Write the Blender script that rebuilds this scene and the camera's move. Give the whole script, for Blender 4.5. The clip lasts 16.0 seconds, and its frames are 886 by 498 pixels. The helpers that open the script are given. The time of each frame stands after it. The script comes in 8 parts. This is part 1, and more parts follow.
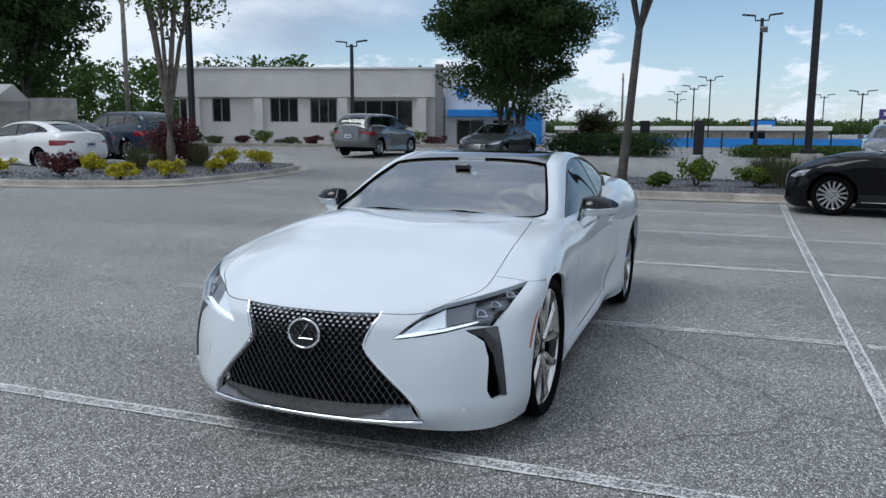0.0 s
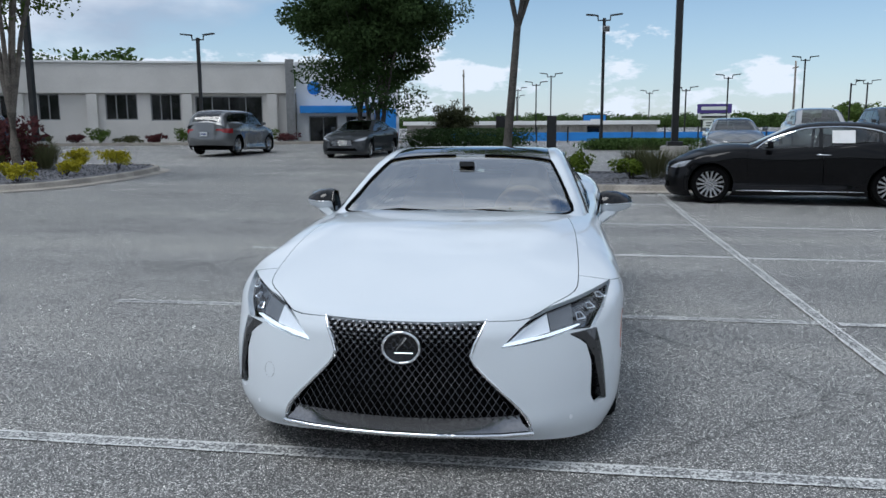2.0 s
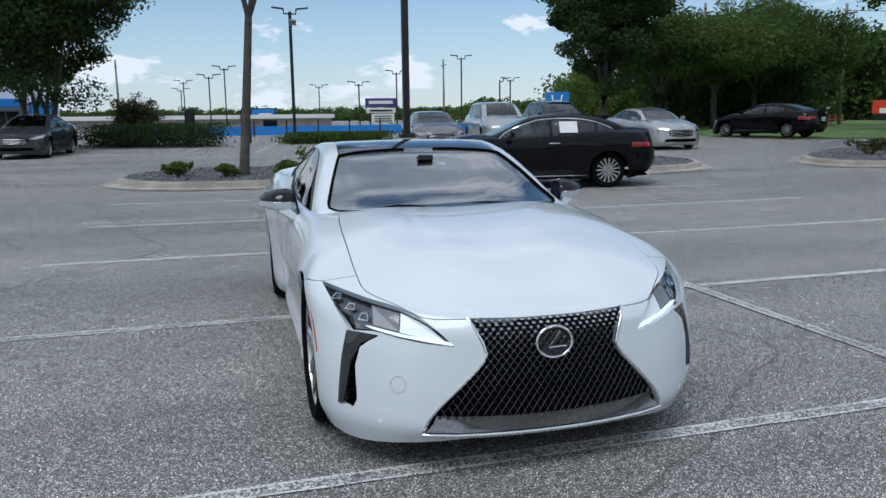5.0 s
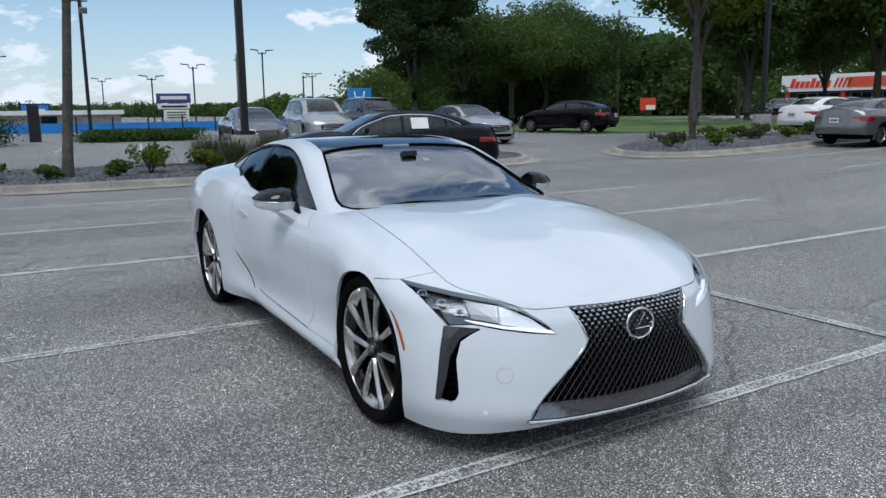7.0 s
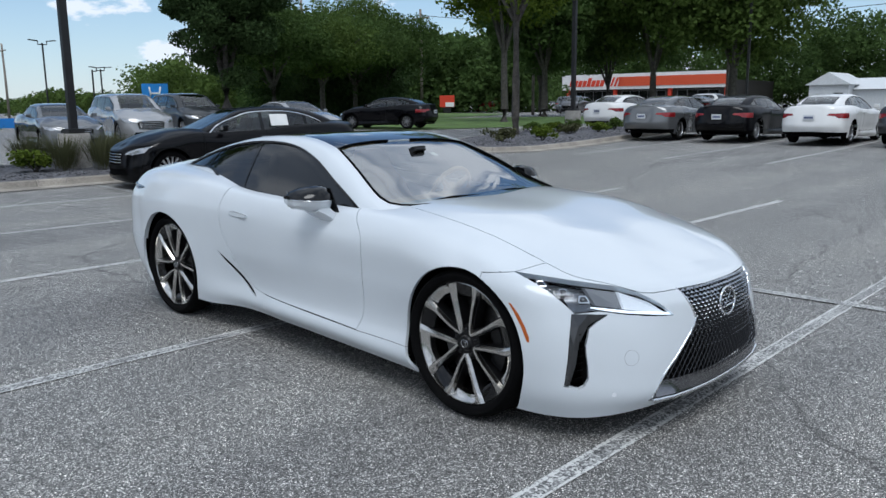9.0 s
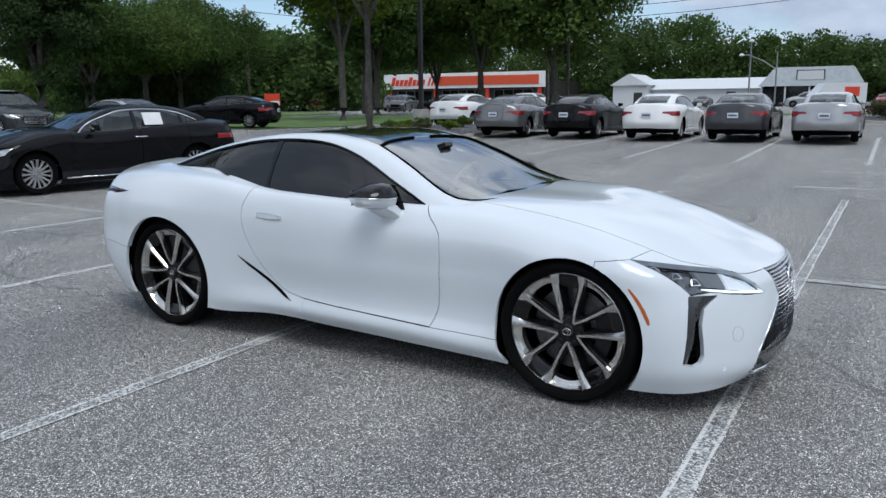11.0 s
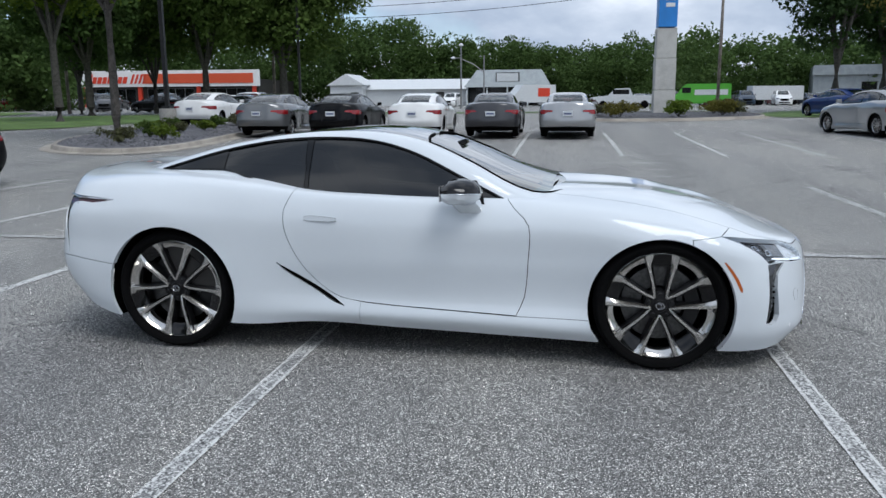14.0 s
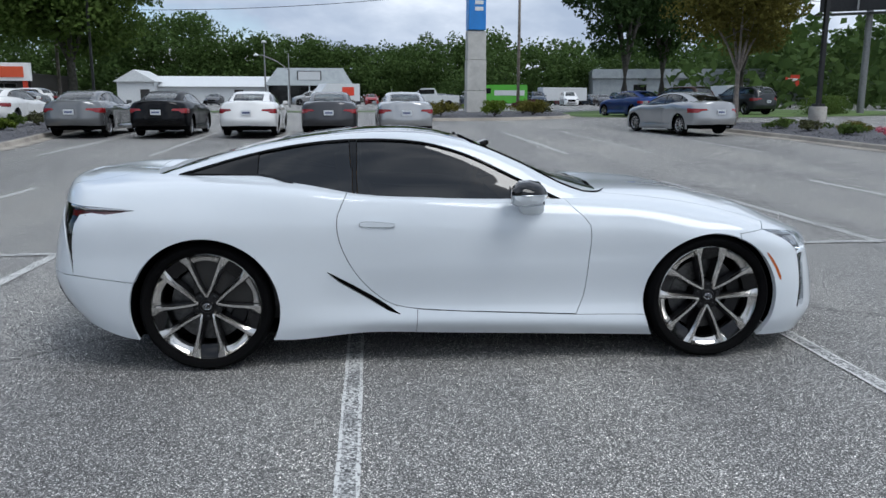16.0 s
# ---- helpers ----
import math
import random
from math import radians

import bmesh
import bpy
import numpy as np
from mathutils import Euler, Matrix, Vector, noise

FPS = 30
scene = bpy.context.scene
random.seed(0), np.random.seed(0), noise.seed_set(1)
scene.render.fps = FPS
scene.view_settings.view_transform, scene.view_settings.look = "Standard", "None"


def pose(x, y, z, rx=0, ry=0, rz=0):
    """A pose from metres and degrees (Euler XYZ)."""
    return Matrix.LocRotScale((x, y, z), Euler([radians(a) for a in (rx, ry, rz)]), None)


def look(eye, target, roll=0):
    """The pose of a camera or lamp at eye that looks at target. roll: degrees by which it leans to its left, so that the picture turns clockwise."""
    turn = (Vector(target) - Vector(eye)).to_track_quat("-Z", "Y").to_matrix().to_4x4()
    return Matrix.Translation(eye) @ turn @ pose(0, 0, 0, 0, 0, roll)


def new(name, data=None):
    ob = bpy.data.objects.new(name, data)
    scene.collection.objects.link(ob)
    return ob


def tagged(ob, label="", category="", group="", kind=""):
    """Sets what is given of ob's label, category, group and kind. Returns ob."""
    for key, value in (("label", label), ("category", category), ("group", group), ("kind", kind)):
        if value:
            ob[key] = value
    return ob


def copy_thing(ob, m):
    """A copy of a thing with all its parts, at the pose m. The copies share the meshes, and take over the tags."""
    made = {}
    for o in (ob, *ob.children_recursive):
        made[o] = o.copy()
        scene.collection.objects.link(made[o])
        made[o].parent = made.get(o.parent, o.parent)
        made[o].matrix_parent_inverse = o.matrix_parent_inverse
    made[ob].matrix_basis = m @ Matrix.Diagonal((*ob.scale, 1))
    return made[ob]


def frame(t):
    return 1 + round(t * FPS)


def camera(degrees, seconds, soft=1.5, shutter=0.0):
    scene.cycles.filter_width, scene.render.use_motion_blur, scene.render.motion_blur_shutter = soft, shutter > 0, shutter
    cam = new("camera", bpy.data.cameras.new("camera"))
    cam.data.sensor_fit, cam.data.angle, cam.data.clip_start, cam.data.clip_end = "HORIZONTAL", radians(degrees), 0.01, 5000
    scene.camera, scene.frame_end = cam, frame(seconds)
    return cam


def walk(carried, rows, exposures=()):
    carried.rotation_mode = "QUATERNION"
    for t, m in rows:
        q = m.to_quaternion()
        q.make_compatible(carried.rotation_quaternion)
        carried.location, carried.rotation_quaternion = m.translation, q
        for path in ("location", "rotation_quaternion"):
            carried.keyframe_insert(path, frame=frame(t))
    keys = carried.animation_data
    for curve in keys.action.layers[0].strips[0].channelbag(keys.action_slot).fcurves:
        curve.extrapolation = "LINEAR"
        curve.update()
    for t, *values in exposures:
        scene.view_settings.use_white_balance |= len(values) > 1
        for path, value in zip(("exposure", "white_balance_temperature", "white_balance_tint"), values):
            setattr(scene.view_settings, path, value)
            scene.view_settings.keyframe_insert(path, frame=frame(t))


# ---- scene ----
cam = camera(59.1, 16.0)
PATH = [
    (0, (0.089, 0.072, 1.468), (-0.585, 1.931, 1.165), 0.2),
    (0.5, (-0.172, 0.015, 1.463), (-0.763, 1.901, 1.158), 0.1),
    (1, (-0.453, -0.036, 1.476), (-0.95, 1.876, 1.169), -0.0),
    (1.5, (-0.755, -0.021, 1.469), (-1.149, 1.915, 1.158), -0.2),
    (2, (-1.038, -0.014, 1.471), (-1.317, 1.941, 1.158), -0.3),
    (2.5, (-1.351, -0.042, 1.476), (-1.502, 1.927, 1.161), -0.4),
    (3, (-1.667, -0.044, 1.468), (-1.676, 1.93, 1.15), -0.4),
    (3.5, (-1.995, -0.013, 1.475), (-1.856, 1.956, 1.153), -0.6),
    (4, (-2.34, -0.003, 1.472), (-2.052, 1.949, 1.145), -0.6),
    (4.5, (-2.67, 0.082, 1.478), (-2.242, 2.007, 1.146), -0.7),
    (5, (-2.974, 0.221, 1.479), (-2.409, 2.11, 1.144), -0.7),
    (7.5, (-4.414, 0.885, 1.496), (-3.269, 2.486, 1.142), -0.7),
    (8, (-4.687, 1.127, 1.499), (-3.439, 2.648, 1.142), -0.7),
    (8.5, (-4.944, 1.352, 1.49), (-3.598, 2.787, 1.13), -0.6),
    (9, (-5.216, 1.571, 1.492), (-3.781, 2.915, 1.129), -0.6),
    (11.5, (-6.218, 2.932, 1.487), (-4.459, 3.809, 1.115), -0.5),
    (12, (-6.382, 3.221, 1.479), (-4.573, 3.988, 1.105), -0.5),
    (12.5, (-6.531, 3.517, 1.482), (-4.678, 4.169, 1.107), -0.5),
    (13, (-6.619, 3.861, 1.487), (-4.729, 4.397, 1.111), -0.4),
    (13.5, (-6.725, 4.176, 1.48), (-4.806, 4.594, 1.103), -0.4),
    (14, (-6.802, 4.511, 1.49), (-4.861, 4.81, 1.113), -0.4),
    (14.5, (-6.81, 4.901, 1.49), (-4.853, 5.075, 1.111), -0.3),
    (15, (-6.828, 5.269, 1.483), (-4.864, 5.315, 1.104), -0.2),
    (15.5, (-6.834, 5.619, 1.498), (-4.872, 5.535, 1.117), -0.1),
    (16, (-6.759, 5.99, 1.504), (-4.807, 5.777, 1.123), 0.1),
]
walk(cam, [(t, look(eye, target, roll)) for t, eye, target, roll in PATH], [(0.0, 0.04, 5930, 8), (4.0, 0.01, 5910, 8), (8.0, 0.06, 5910, 8), (12.0, 0.16, 5980, 9), (16.0, 0.14, 5990, 9)])

# ---- sky, sun ----
SUN_EL, SUN_AZ = radians(60), radians(226)
world = bpy.data.worlds.new("sky")
scene.world = world
world.use_nodes = True


def build_sky(tree):
    n, l = tree.nodes, tree.links
    n.clear()
    out = n.new("ShaderNodeOutputWorld")
    bg = n.new("ShaderNodeBackground")
    sky = n.new("ShaderNodeTexSky")
    sky.sky_type, sky.sun_disc = "NISHITA", False
    sky.sun_elevation, sky.sun_rotation = SUN_EL, SUN_AZ
    sky.air_density, sky.dust_density, sky.ozone_density = 1.1, 0.2, 3.0
    co = n.new("ShaderNodeTexCoord")
    mp = n.new("ShaderNodeMapping")
    mp.inputs["Scale"].default_value = (1.0, 1.0, 2.4)
    mp.inputs["Location"].default_value = (0.35, 0.1, 0.0)
    l.new(co.outputs["Generated"], mp.inputs["Vector"])

    def tex(scale, detail, rough=0.55):
        t = n.new("ShaderNodeTexNoise")
        t.inputs["Scale"].default_value, t.inputs["Detail"].default_value, t.inputs["Roughness"].default_value = scale, detail, rough
        l.new(mp.outputs["Vector"], t.inputs["Vector"])
        return t

    def math_node(op, a, b):
        m = n.new("ShaderNodeMath")
        m.operation = op
        for i, v in enumerate((a, b)):
            if isinstance(v, (int, float)):
                m.inputs[i].default_value = v
            else:
                l.new(v, m.inputs[i])
        return m.outputs[0]

    def ramp(fac, stops):
        r = n.new("ShaderNodeValToRGB")
        els = r.color_ramp.elements
        while len(els) < len(stops):
            els.new(0.5)
        for e, (p, c) in zip(els, stops):
            e.position, e.color = p, (*c, 1)
        l.new(fac, r.inputs["Fac"])
        return r.outputs["Color"]

    def mixed(fac, a, b):
        m = n.new("ShaderNodeMixRGB")
        l.new(fac, m.inputs["Fac"])
        for i, v in ((1, a), (2, b)):
            if isinstance(v, tuple):
                m.inputs[i].default_value = (*v, 1)
            else:
                l.new(v, m.inputs[i])
        return m.outputs["Color"]
    # the sky clears towards the north, where low cumulus stands; elsewhere a broken grey cover
    dot = n.new("ShaderNodeVectorMath")
    dot.operation = "DOT_PRODUCT"
    dot.inputs[1].default_value = (0.38, 0.92, -0.8)
    l.new(co.outputs["Generated"], dot.inputs[0])
    clear = math_node("MULTIPLY", math_node("MAXIMUM", dot.outputs["Value"], -0.1), 0.64)
    cover = math_node("SUBTRACT", math_node("ADD", tex(1.9, 8).outputs["Fac"], 0.29), clear)
    cover_mask = ramp(cover, [(0.43, (0, 0, 0)), (0.56, (1, 1, 1))])
    cover_tone = ramp(tex(3.1, 6).outputs["Fac"], [(0.40, (4.2, 4.8, 5.8)), (0.50, (5.9, 6.4, 7.2)), (0.60, (8.6, 8.9, 9.4))])
    sep = n.new("ShaderNodeSeparateXYZ")
    l.new(co.outputs["Generated"], sep.inputs[0])
    low = ramp(sep.outputs["Z"], [(0.0, (0.08, 0.08, 0.08)), (0.06, (0.115, 0.115, 0.115)), (0.16, (0, 0, 0))])
    heap = math_node("ADD", tex(6.5, 8, 0.6).outputs["Fac"], low)
    heap_mask = ramp(heap, [(0.635, (0, 0, 0)), (0.68, (1, 1, 1))])
    haze = ramp(sep.outputs["Z"], [(0.0, (0.5, 0.5, 0.5)), (0.20, (0, 0, 0))])
    blue = mixed(haze, sky.outputs["Color"], (5.6, 6.9, 8.6))
    full = mixed(heap_mask, blue, (8.3, 8.6, 9.1))
    full = mixed(cover_mask, full, cover_tone)
    l.new(full, bg.inputs["Color"])
    bg.inputs["Strength"].default_value = 0.1
    l.new(bg.outputs["Background"], out.inputs["Surface"])


build_sky(world.node_tree)
sun = new("sun", bpy.data.lights.new("sun", "SUN"))
sun.data.energy, sun.data.angle, sun.data.color = 1.5, radians(30), (1.0, 0.96, 0.9)
sun.rotation_euler = (radians(90) - SUN_EL, 0, math.pi - SUN_AZ)

# ---- materials ----
MATS = {}


def ramp_colors(node, stops):
    els = node.color_ramp.elements
    while len(els) < len(stops):
        els.new(0.5)
    for e, (p, c) in zip(els, stops):
        e.position, e.color = p, (*c, 1)


def mat(name, color, rough=0.5, metal=0.0, var=0.12, scale=6.0, fine=60.0, bump=0.0, coat=0.0, spec=0.5, random_tint=0.0, space="Object"):
    """A surface with colour and gloss varied at two scales."""
    if name in MATS:
        return MATS[name]
    m = bpy.data.materials.new(name)
    m.use_nodes = True
    n, l = m.node_tree.nodes, m.node_tree.links
    b = n["Principled BSDF"]
    co = n.new("ShaderNodeTexCoord")
    t1, t2 = n.new("ShaderNodeTexNoise"), n.new("ShaderNodeTexNoise")
    t1.inputs["Scale"].default_value, t1.inputs["Detail"].default_value = scale, 5
    t2.inputs["Scale"].default_value, t2.inputs["Detail"].default_value = fine, 3
    add = n.new("ShaderNodeMath")
    add.operation = "ADD"
    r = n.new("ShaderNodeValToRGB")
    lo, hi = [max(0, c * (1 - var)) for c in color], [min(1, c * (1 + var)) for c in color]
    ramp_colors(r, [(0.7, lo), (1.0, hi)])
    half = n.new("ShaderNodeMath")
    half.operation = "MULTIPLY"
    half.inputs[1].default_value = 0.85
    for t in (t1, t2):
        l.new(co.outputs[space], t.inputs["Vector"])
    l.new(t1.outputs["Fac"], add.inputs[0])
    l.new(t2.outputs["Fac"], add.inputs[1])
    l.new(add.outputs[0], half.inputs[0])
    l.new(half.outputs[0], r.inputs["Fac"])
    last = r.outputs["Color"]
    if random_tint:
        info = n.new("ShaderNodeObjectInfo")
        hsv = n.new("ShaderNodeHueSaturation")
        mr = n.new("ShaderNodeMapRange")
        mr.inputs["To Min"].default_value, mr.inputs["To Max"].default_value = 1 - random_tint, 1 + random_tint
        l.new(info.outputs["Random"], mr.inputs["Value"])
        l.new(mr.outputs["Result"], hsv.inputs["Value"])
        l.new(last, hsv.inputs["Color"])
        last = hsv.outputs["Color"]
    l.new(last, b.inputs["Base Color"])
    mr = n.new("ShaderNodeMapRange")
    mr.inputs["To Min"].default_value, mr.inputs["To Max"].default_value = max(0.02, rough * 0.85), min(1, rough * 1.15)
    l.new(t1.outputs["Fac"], mr.inputs["Value"])
    l.new(mr.outputs["Result"], b.inputs["Roughness"])
    b.inputs["Metallic"].default_value = metal
    b.inputs["Specular IOR Level"].default_value = spec
    if coat:
        b.inputs["Coat Weight"].default_value, b.inputs["Coat Roughness"].default_value = coat, 0.03
    if bump:
        bp = n.new("ShaderNodeBump")
        bp.inputs["Strength"].default_value, bp.inputs["Distance"].default_value = bump, 0.01
        l.new(t2.outputs["Fac"], bp.inputs["Height"])
        l.new(bp.outputs["Normal"], b.inputs["Normal"])
    MATS[name] = m
    return m


def glass_mat(name, tint, rough=0.02, base=0.05):
    """Glass: a pane that mirrors more at a slant and lets tinted light through."""
    if name in MATS:
        return MATS[name]
    m = bpy.data.materials.new(name)
    m.use_nodes = True
    n, l = m.node_tree.nodes, m.node_tree.links
    n.clear()
    out = n.new("ShaderNodeOutputMaterial")
    tr, gl, mx, lw = n.new("ShaderNodeBsdfTransparent"), n.new("ShaderNodeBsdfGlossy"), n.new("ShaderNodeMixShader"), n.new("ShaderNodeLayerWeight")
    tr.inputs["Color"].default_value = (*tint, 1)
    gl.inputs["Roughness"].default_value = rough
    lw.inputs["Blend"].default_value = 0.5
    pw, mr = n.new("ShaderNodeMath"), n.new("ShaderNodeMapRange")
    pw.operation = "POWER"
    pw.inputs[1].default_value = 4.0
    mr.inputs["To Min"].default_value, mr.inputs["To Max"].default_value = base, 1.0
    l.new(lw.outputs["Facing"], pw.inputs[0])
    l.new(pw.outputs[0], mr.inputs["Value"])
    l.new(mr.outputs["Result"], mx.inputs["Fac"])
    l.new(tr.outputs[0], mx.inputs[1])
    l.new(gl.outputs[0], mx.inputs[2])
    l.new(mx.outputs[0], out.inputs["Surface"])
    MATS[name] = m
    return m


def asphalt_mat():
    m = bpy.data.materials.new("asphalt")
    m.use_nodes = True
    n, l = m.node_tree.nodes, m.node_tree.links
    b = n["Principled BSDF"]
    co = n.new("ShaderNodeTexCoord")

    def noise_node(scale, detail, rough=0.5):
        t = n.new("ShaderNodeTexNoise")
        t.inputs["Scale"].default_value, t.inputs["Detail"].default_value, t.inputs["Roughness"].default_value = scale, detail, rough
        l.new(co.outputs["Object"], t.inputs["Vector"])
        return t
    big, mid = noise_node(0.12, 4, 0.6), noise_node(1.1, 5, 0.65)

    def stones(scale, stops):
        v = n.new("ShaderNodeTexVoronoi")
        v.inputs["Scale"].default_value = scale
        l.new(co.outputs["Object"], v.inputs["Vector"])
        sp, r = n.new("ShaderNodeSeparateColor"), n.new("ShaderNodeValToRGB")
        ramp_colors(r, stops)
        l.new(v.outputs["Color"], sp.inputs["Color"])
        l.new(sp.outputs["Red"], r.inputs["Fac"])
        return v, r.outputs["Color"]
    grain, coarse = stones(195, [(0.0, (0.034, 0.034, 0.034)), (0.45, (0.141, 0.137, 0.130)), (0.78, (0.234, 0.228, 0.217)), (1.0, (0.86, 0.84, 0.79))])
    fine_v, fine_c = stones(240, [(0.0, (0.26, 0.26, 0.26)), (0.5, (0.88, 0.88, 0.88)), (1.0, (2.2, 2.2, 2.2))])
    chip = n.new("ShaderNodeMixRGB")
    chip.blend_type = "MULTIPLY"
    chip.inputs["Fac"].default_value = 1.0
    l.new(coarse, chip.inputs["Color1"])
    l.new(fine_c, chip.inputs["Color2"])
    dirt = n.new("ShaderNodeMixRGB")
    dirt.blend_type = "MULTIPLY"
    dirt.inputs["Fac"].default_value = 1.0
    rs = n.new("ShaderNodeValToRGB")
    ramp_colors(rs, [(0.3, (0.80, 0.80, 0.80)), (0.5, (1.0, 1.0, 1.0)), (0.72, (1.18, 1.17, 1.15))])
    mixn = n.new("ShaderNodeMath")
    mixn.operation = "MULTIPLY_ADD"
    mixn.inputs[1].default_value = 0.5
    l.new(big.outputs["Fac"], mixn.inputs[0])
    half = n.new("ShaderNodeMath")
    half.operation = "MULTIPLY"
    half.inputs[1].default_value = 0.5
    l.new(mid.outputs["Fac"], half.inputs[0])
    l.new(half.outputs[0], mixn.inputs[2])
    l.new(mixn.outputs[0], rs.inputs["Fac"])
    l.new(chip.outputs["Color"], dirt.inputs["Color1"])
    l.new(rs.outputs["Color"], dirt.inputs["Color2"])
    # fine cracks along the edges of large, wavering cells
    warp = n.new("ShaderNodeMixRGB")
    warp.blend_type = "ADD"
    warp.inputs["Fac"].default_value = 0.5
    wn = noise_node(1.3, 4)
    l.new(co.outputs["Object"], warp.inputs["Color1"])
    l.new(wn.outputs["Color"], warp.inputs["Color2"])
    cells = n.new("ShaderNodeTexVoronoi")
    cells.feature = "DISTANCE_TO_EDGE"
    cells.inputs["Scale"].default_value = 0.16
    l.new(warp.outputs["Color"], cells.inputs["Vector"])
    crack = n.new("ShaderNodeValToRGB")
    ramp_colors(crack, [(0.0, (0.50, 0.50, 0.50)), (0.0011, (1, 1, 1))])
    l.new(cells.outputs["Distance"], crack.inputs["Fac"])
    cm = n.new("ShaderNodeMixRGB")
    cm.blend_type = "MULTIPLY"
    cm.inputs["Fac"].default_value = 1.0
    l.new(dirt.outputs["Color"], cm.inputs["Color1"])
    l.new(crack.outputs["Color"], cm.inputs["Color2"])
    # scattered dark oil spots and long, faint tyre-worn streaks
    spots = n.new("ShaderNodeTexVoronoi")
    spots.inputs["Scale"].default_value = 0.55
    spots.inputs["Randomness"].default_value = 1.0
    l.new(warp.outputs["Color"], spots.inputs["Vector"])
    spot_r = n.new("ShaderNodeValToRGB")
    ramp_colors(spot_r, [(0.012, (0.45, 0.45, 0.45)), (0.045, (1, 1, 1))])
    l.new(spots.outputs["Distance"], spot_r.inputs["Fac"])
    lane_map, lane = n.new("ShaderNodeMapping"), n.new("ShaderNodeTexNoise")
    lane_map.inputs["Scale"].default_value = (0.09, 0.75, 1.0)
    lane.inputs["Scale"].default_value, lane.inputs["Detail"].default_value = 1.0, 5
    l.new(co.outputs["Object"], lane_map.inputs["Vector"])
    l.new(lane_map.outputs["Vector"], lane.inputs["Vector"])
    lane_r = n.new("ShaderNodeValToRGB")
    ramp_colors(lane_r, [(0.36, (0.80, 0.80, 0.81)), (0.5, (0.98, 0.98, 0.98)), (0.66, (1.14, 1.13, 1.11))])
    l.new(lane.outputs["Fac"], lane_r.inputs["Fac"])
    last = cm.outputs["Color"]
    for layer in (spot_r, lane_r):
        mul = n.new("ShaderNodeMixRGB")
        mul.blend_type = "MULTIPLY"
        mul.inputs["Fac"].default_value = 1.0
        l.new(last, mul.inputs["Color1"])
        l.new(layer.outputs["Color"], mul.inputs["Color2"])
        last = mul.outputs["Color"]
    l.new(last, b.inputs["Base Color"])
    b.inputs["Roughness"].default_value = 0.72
    b.inputs["Specular IOR Level"].default_value = 0.55
    bp = n.new("ShaderNodeBump")
    bp.inputs["Strength"].default_value, bp.inputs["Distance"].default_value = 0.35, 0.004
    l.new(grain.outputs["Distance"], bp.inputs["Height"])
    l.new(bp.outputs["Normal"], b.inputs["Normal"])
    MATS["asphalt"] = m
    return m


def worn_paint_mat(name, lo, hi):
    """Road marking worn through to the asphalt between its stones."""
    m = bpy.data.materials.new(name)
    m.use_nodes = True
    n, l = m.node_tree.nodes, m.node_tree.links
    b = n["Principled BSDF"]
    co = n.new("ShaderNodeTexCoord")
    v, w = n.new("ShaderNodeTexVoronoi"), n.new("ShaderNodeTexNoise")
    v.inputs["Scale"].default_value = 105
    w.inputs["Scale"].default_value, w.inputs["Detail"].default_value = 3.5, 6
    for t in (v, w):
        l.new(co.outputs["Object"], t.inputs["Vector"])
    sp, add, r, st, mx = n.new("ShaderNodeSeparateColor"), n.new("ShaderNodeMath"), n.new("ShaderNodeValToRGB"), n.new("ShaderNodeValToRGB"), n.new("ShaderNodeMixRGB")
    add.operation = "ADD"
    l.new(v.outputs["Color"], sp.inputs["Color"])
    l.new(sp.outputs["Green"], add.inputs[0])
    l.new(w.outputs["Fac"], add.inputs[1])
    half = n.new("ShaderNodeMath")
    half.operation = "MULTIPLY"
    half.inputs[1].default_value = 0.5
    l.new(add.outputs[0], half.inputs[0])
    ramp_colors(r, [(lo, (0, 0, 0)), (hi, (1, 1, 1))])
    ramp_colors(st, [(0.0, (0.055, 0.055, 0.056)), (0.5, (0.17, 0.17, 0.17)), (1.0, (0.36, 0.36, 0.35))])
    l.new(half.outputs[0], r.inputs["Fac"])
    l.new(sp.outputs["Red"], st.inputs["Fac"])
    l.new(r.outputs["Color"], mx.inputs["Fac"])
    l.new(st.outputs["Color"], mx.inputs["Color1"])
    mx.inputs["Color2"].default_value = (0.62, 0.62, 0.60, 1)
    l.new(mx.outputs["Color"], b.inputs["Base Color"])
    b.inputs["Roughness"].default_value = 0.85
    MATS[name] = m
    return m


asphalt_mat(), worn_paint_mat("road_paint", 0.30, 0.42), worn_paint_mat("road_paint_thin", 0.53, 0.68), worn_paint_mat("road_paint_fresh", 0.33, 0.55)
mat("concrete", (0.36, 0.34, 0.31), 0.85, var=0.25, scale=2.5, fine=40, bump=0.3)
mat("pale_concrete", (0.50, 0.49, 0.46), 0.85, var=0.14, scale=1.5, fine=40, bump=0.2)
mat("kerb", (0.33, 0.30, 0.26), 0.88, var=0.3, scale=1.5, fine=50, bump=0.3)
mat("stucco", (0.62, 0.60, 0.57), 0.9, var=0.07, scale=0.6, fine=25, bump=0.15)
mat("stucco_white", (0.74, 0.74, 0.73), 0.85, var=0.06, scale=0.7, fine=25, bump=0.1)
mat("blue_panel", (0.03, 0.22, 0.62), 0.35, var=0.1, scale=1.5)
mat("dark_metal", (0.02, 0.02, 0.021), 0.45, 0.3, var=0.2)
mat("grey_metal", (0.25, 0.25, 0.25), 0.45, 0.4, var=0.15)
mat("bark", (0.075, 0.068, 0.060), 0.95, var=0.4, scale=6, fine=30, bump=0.8)
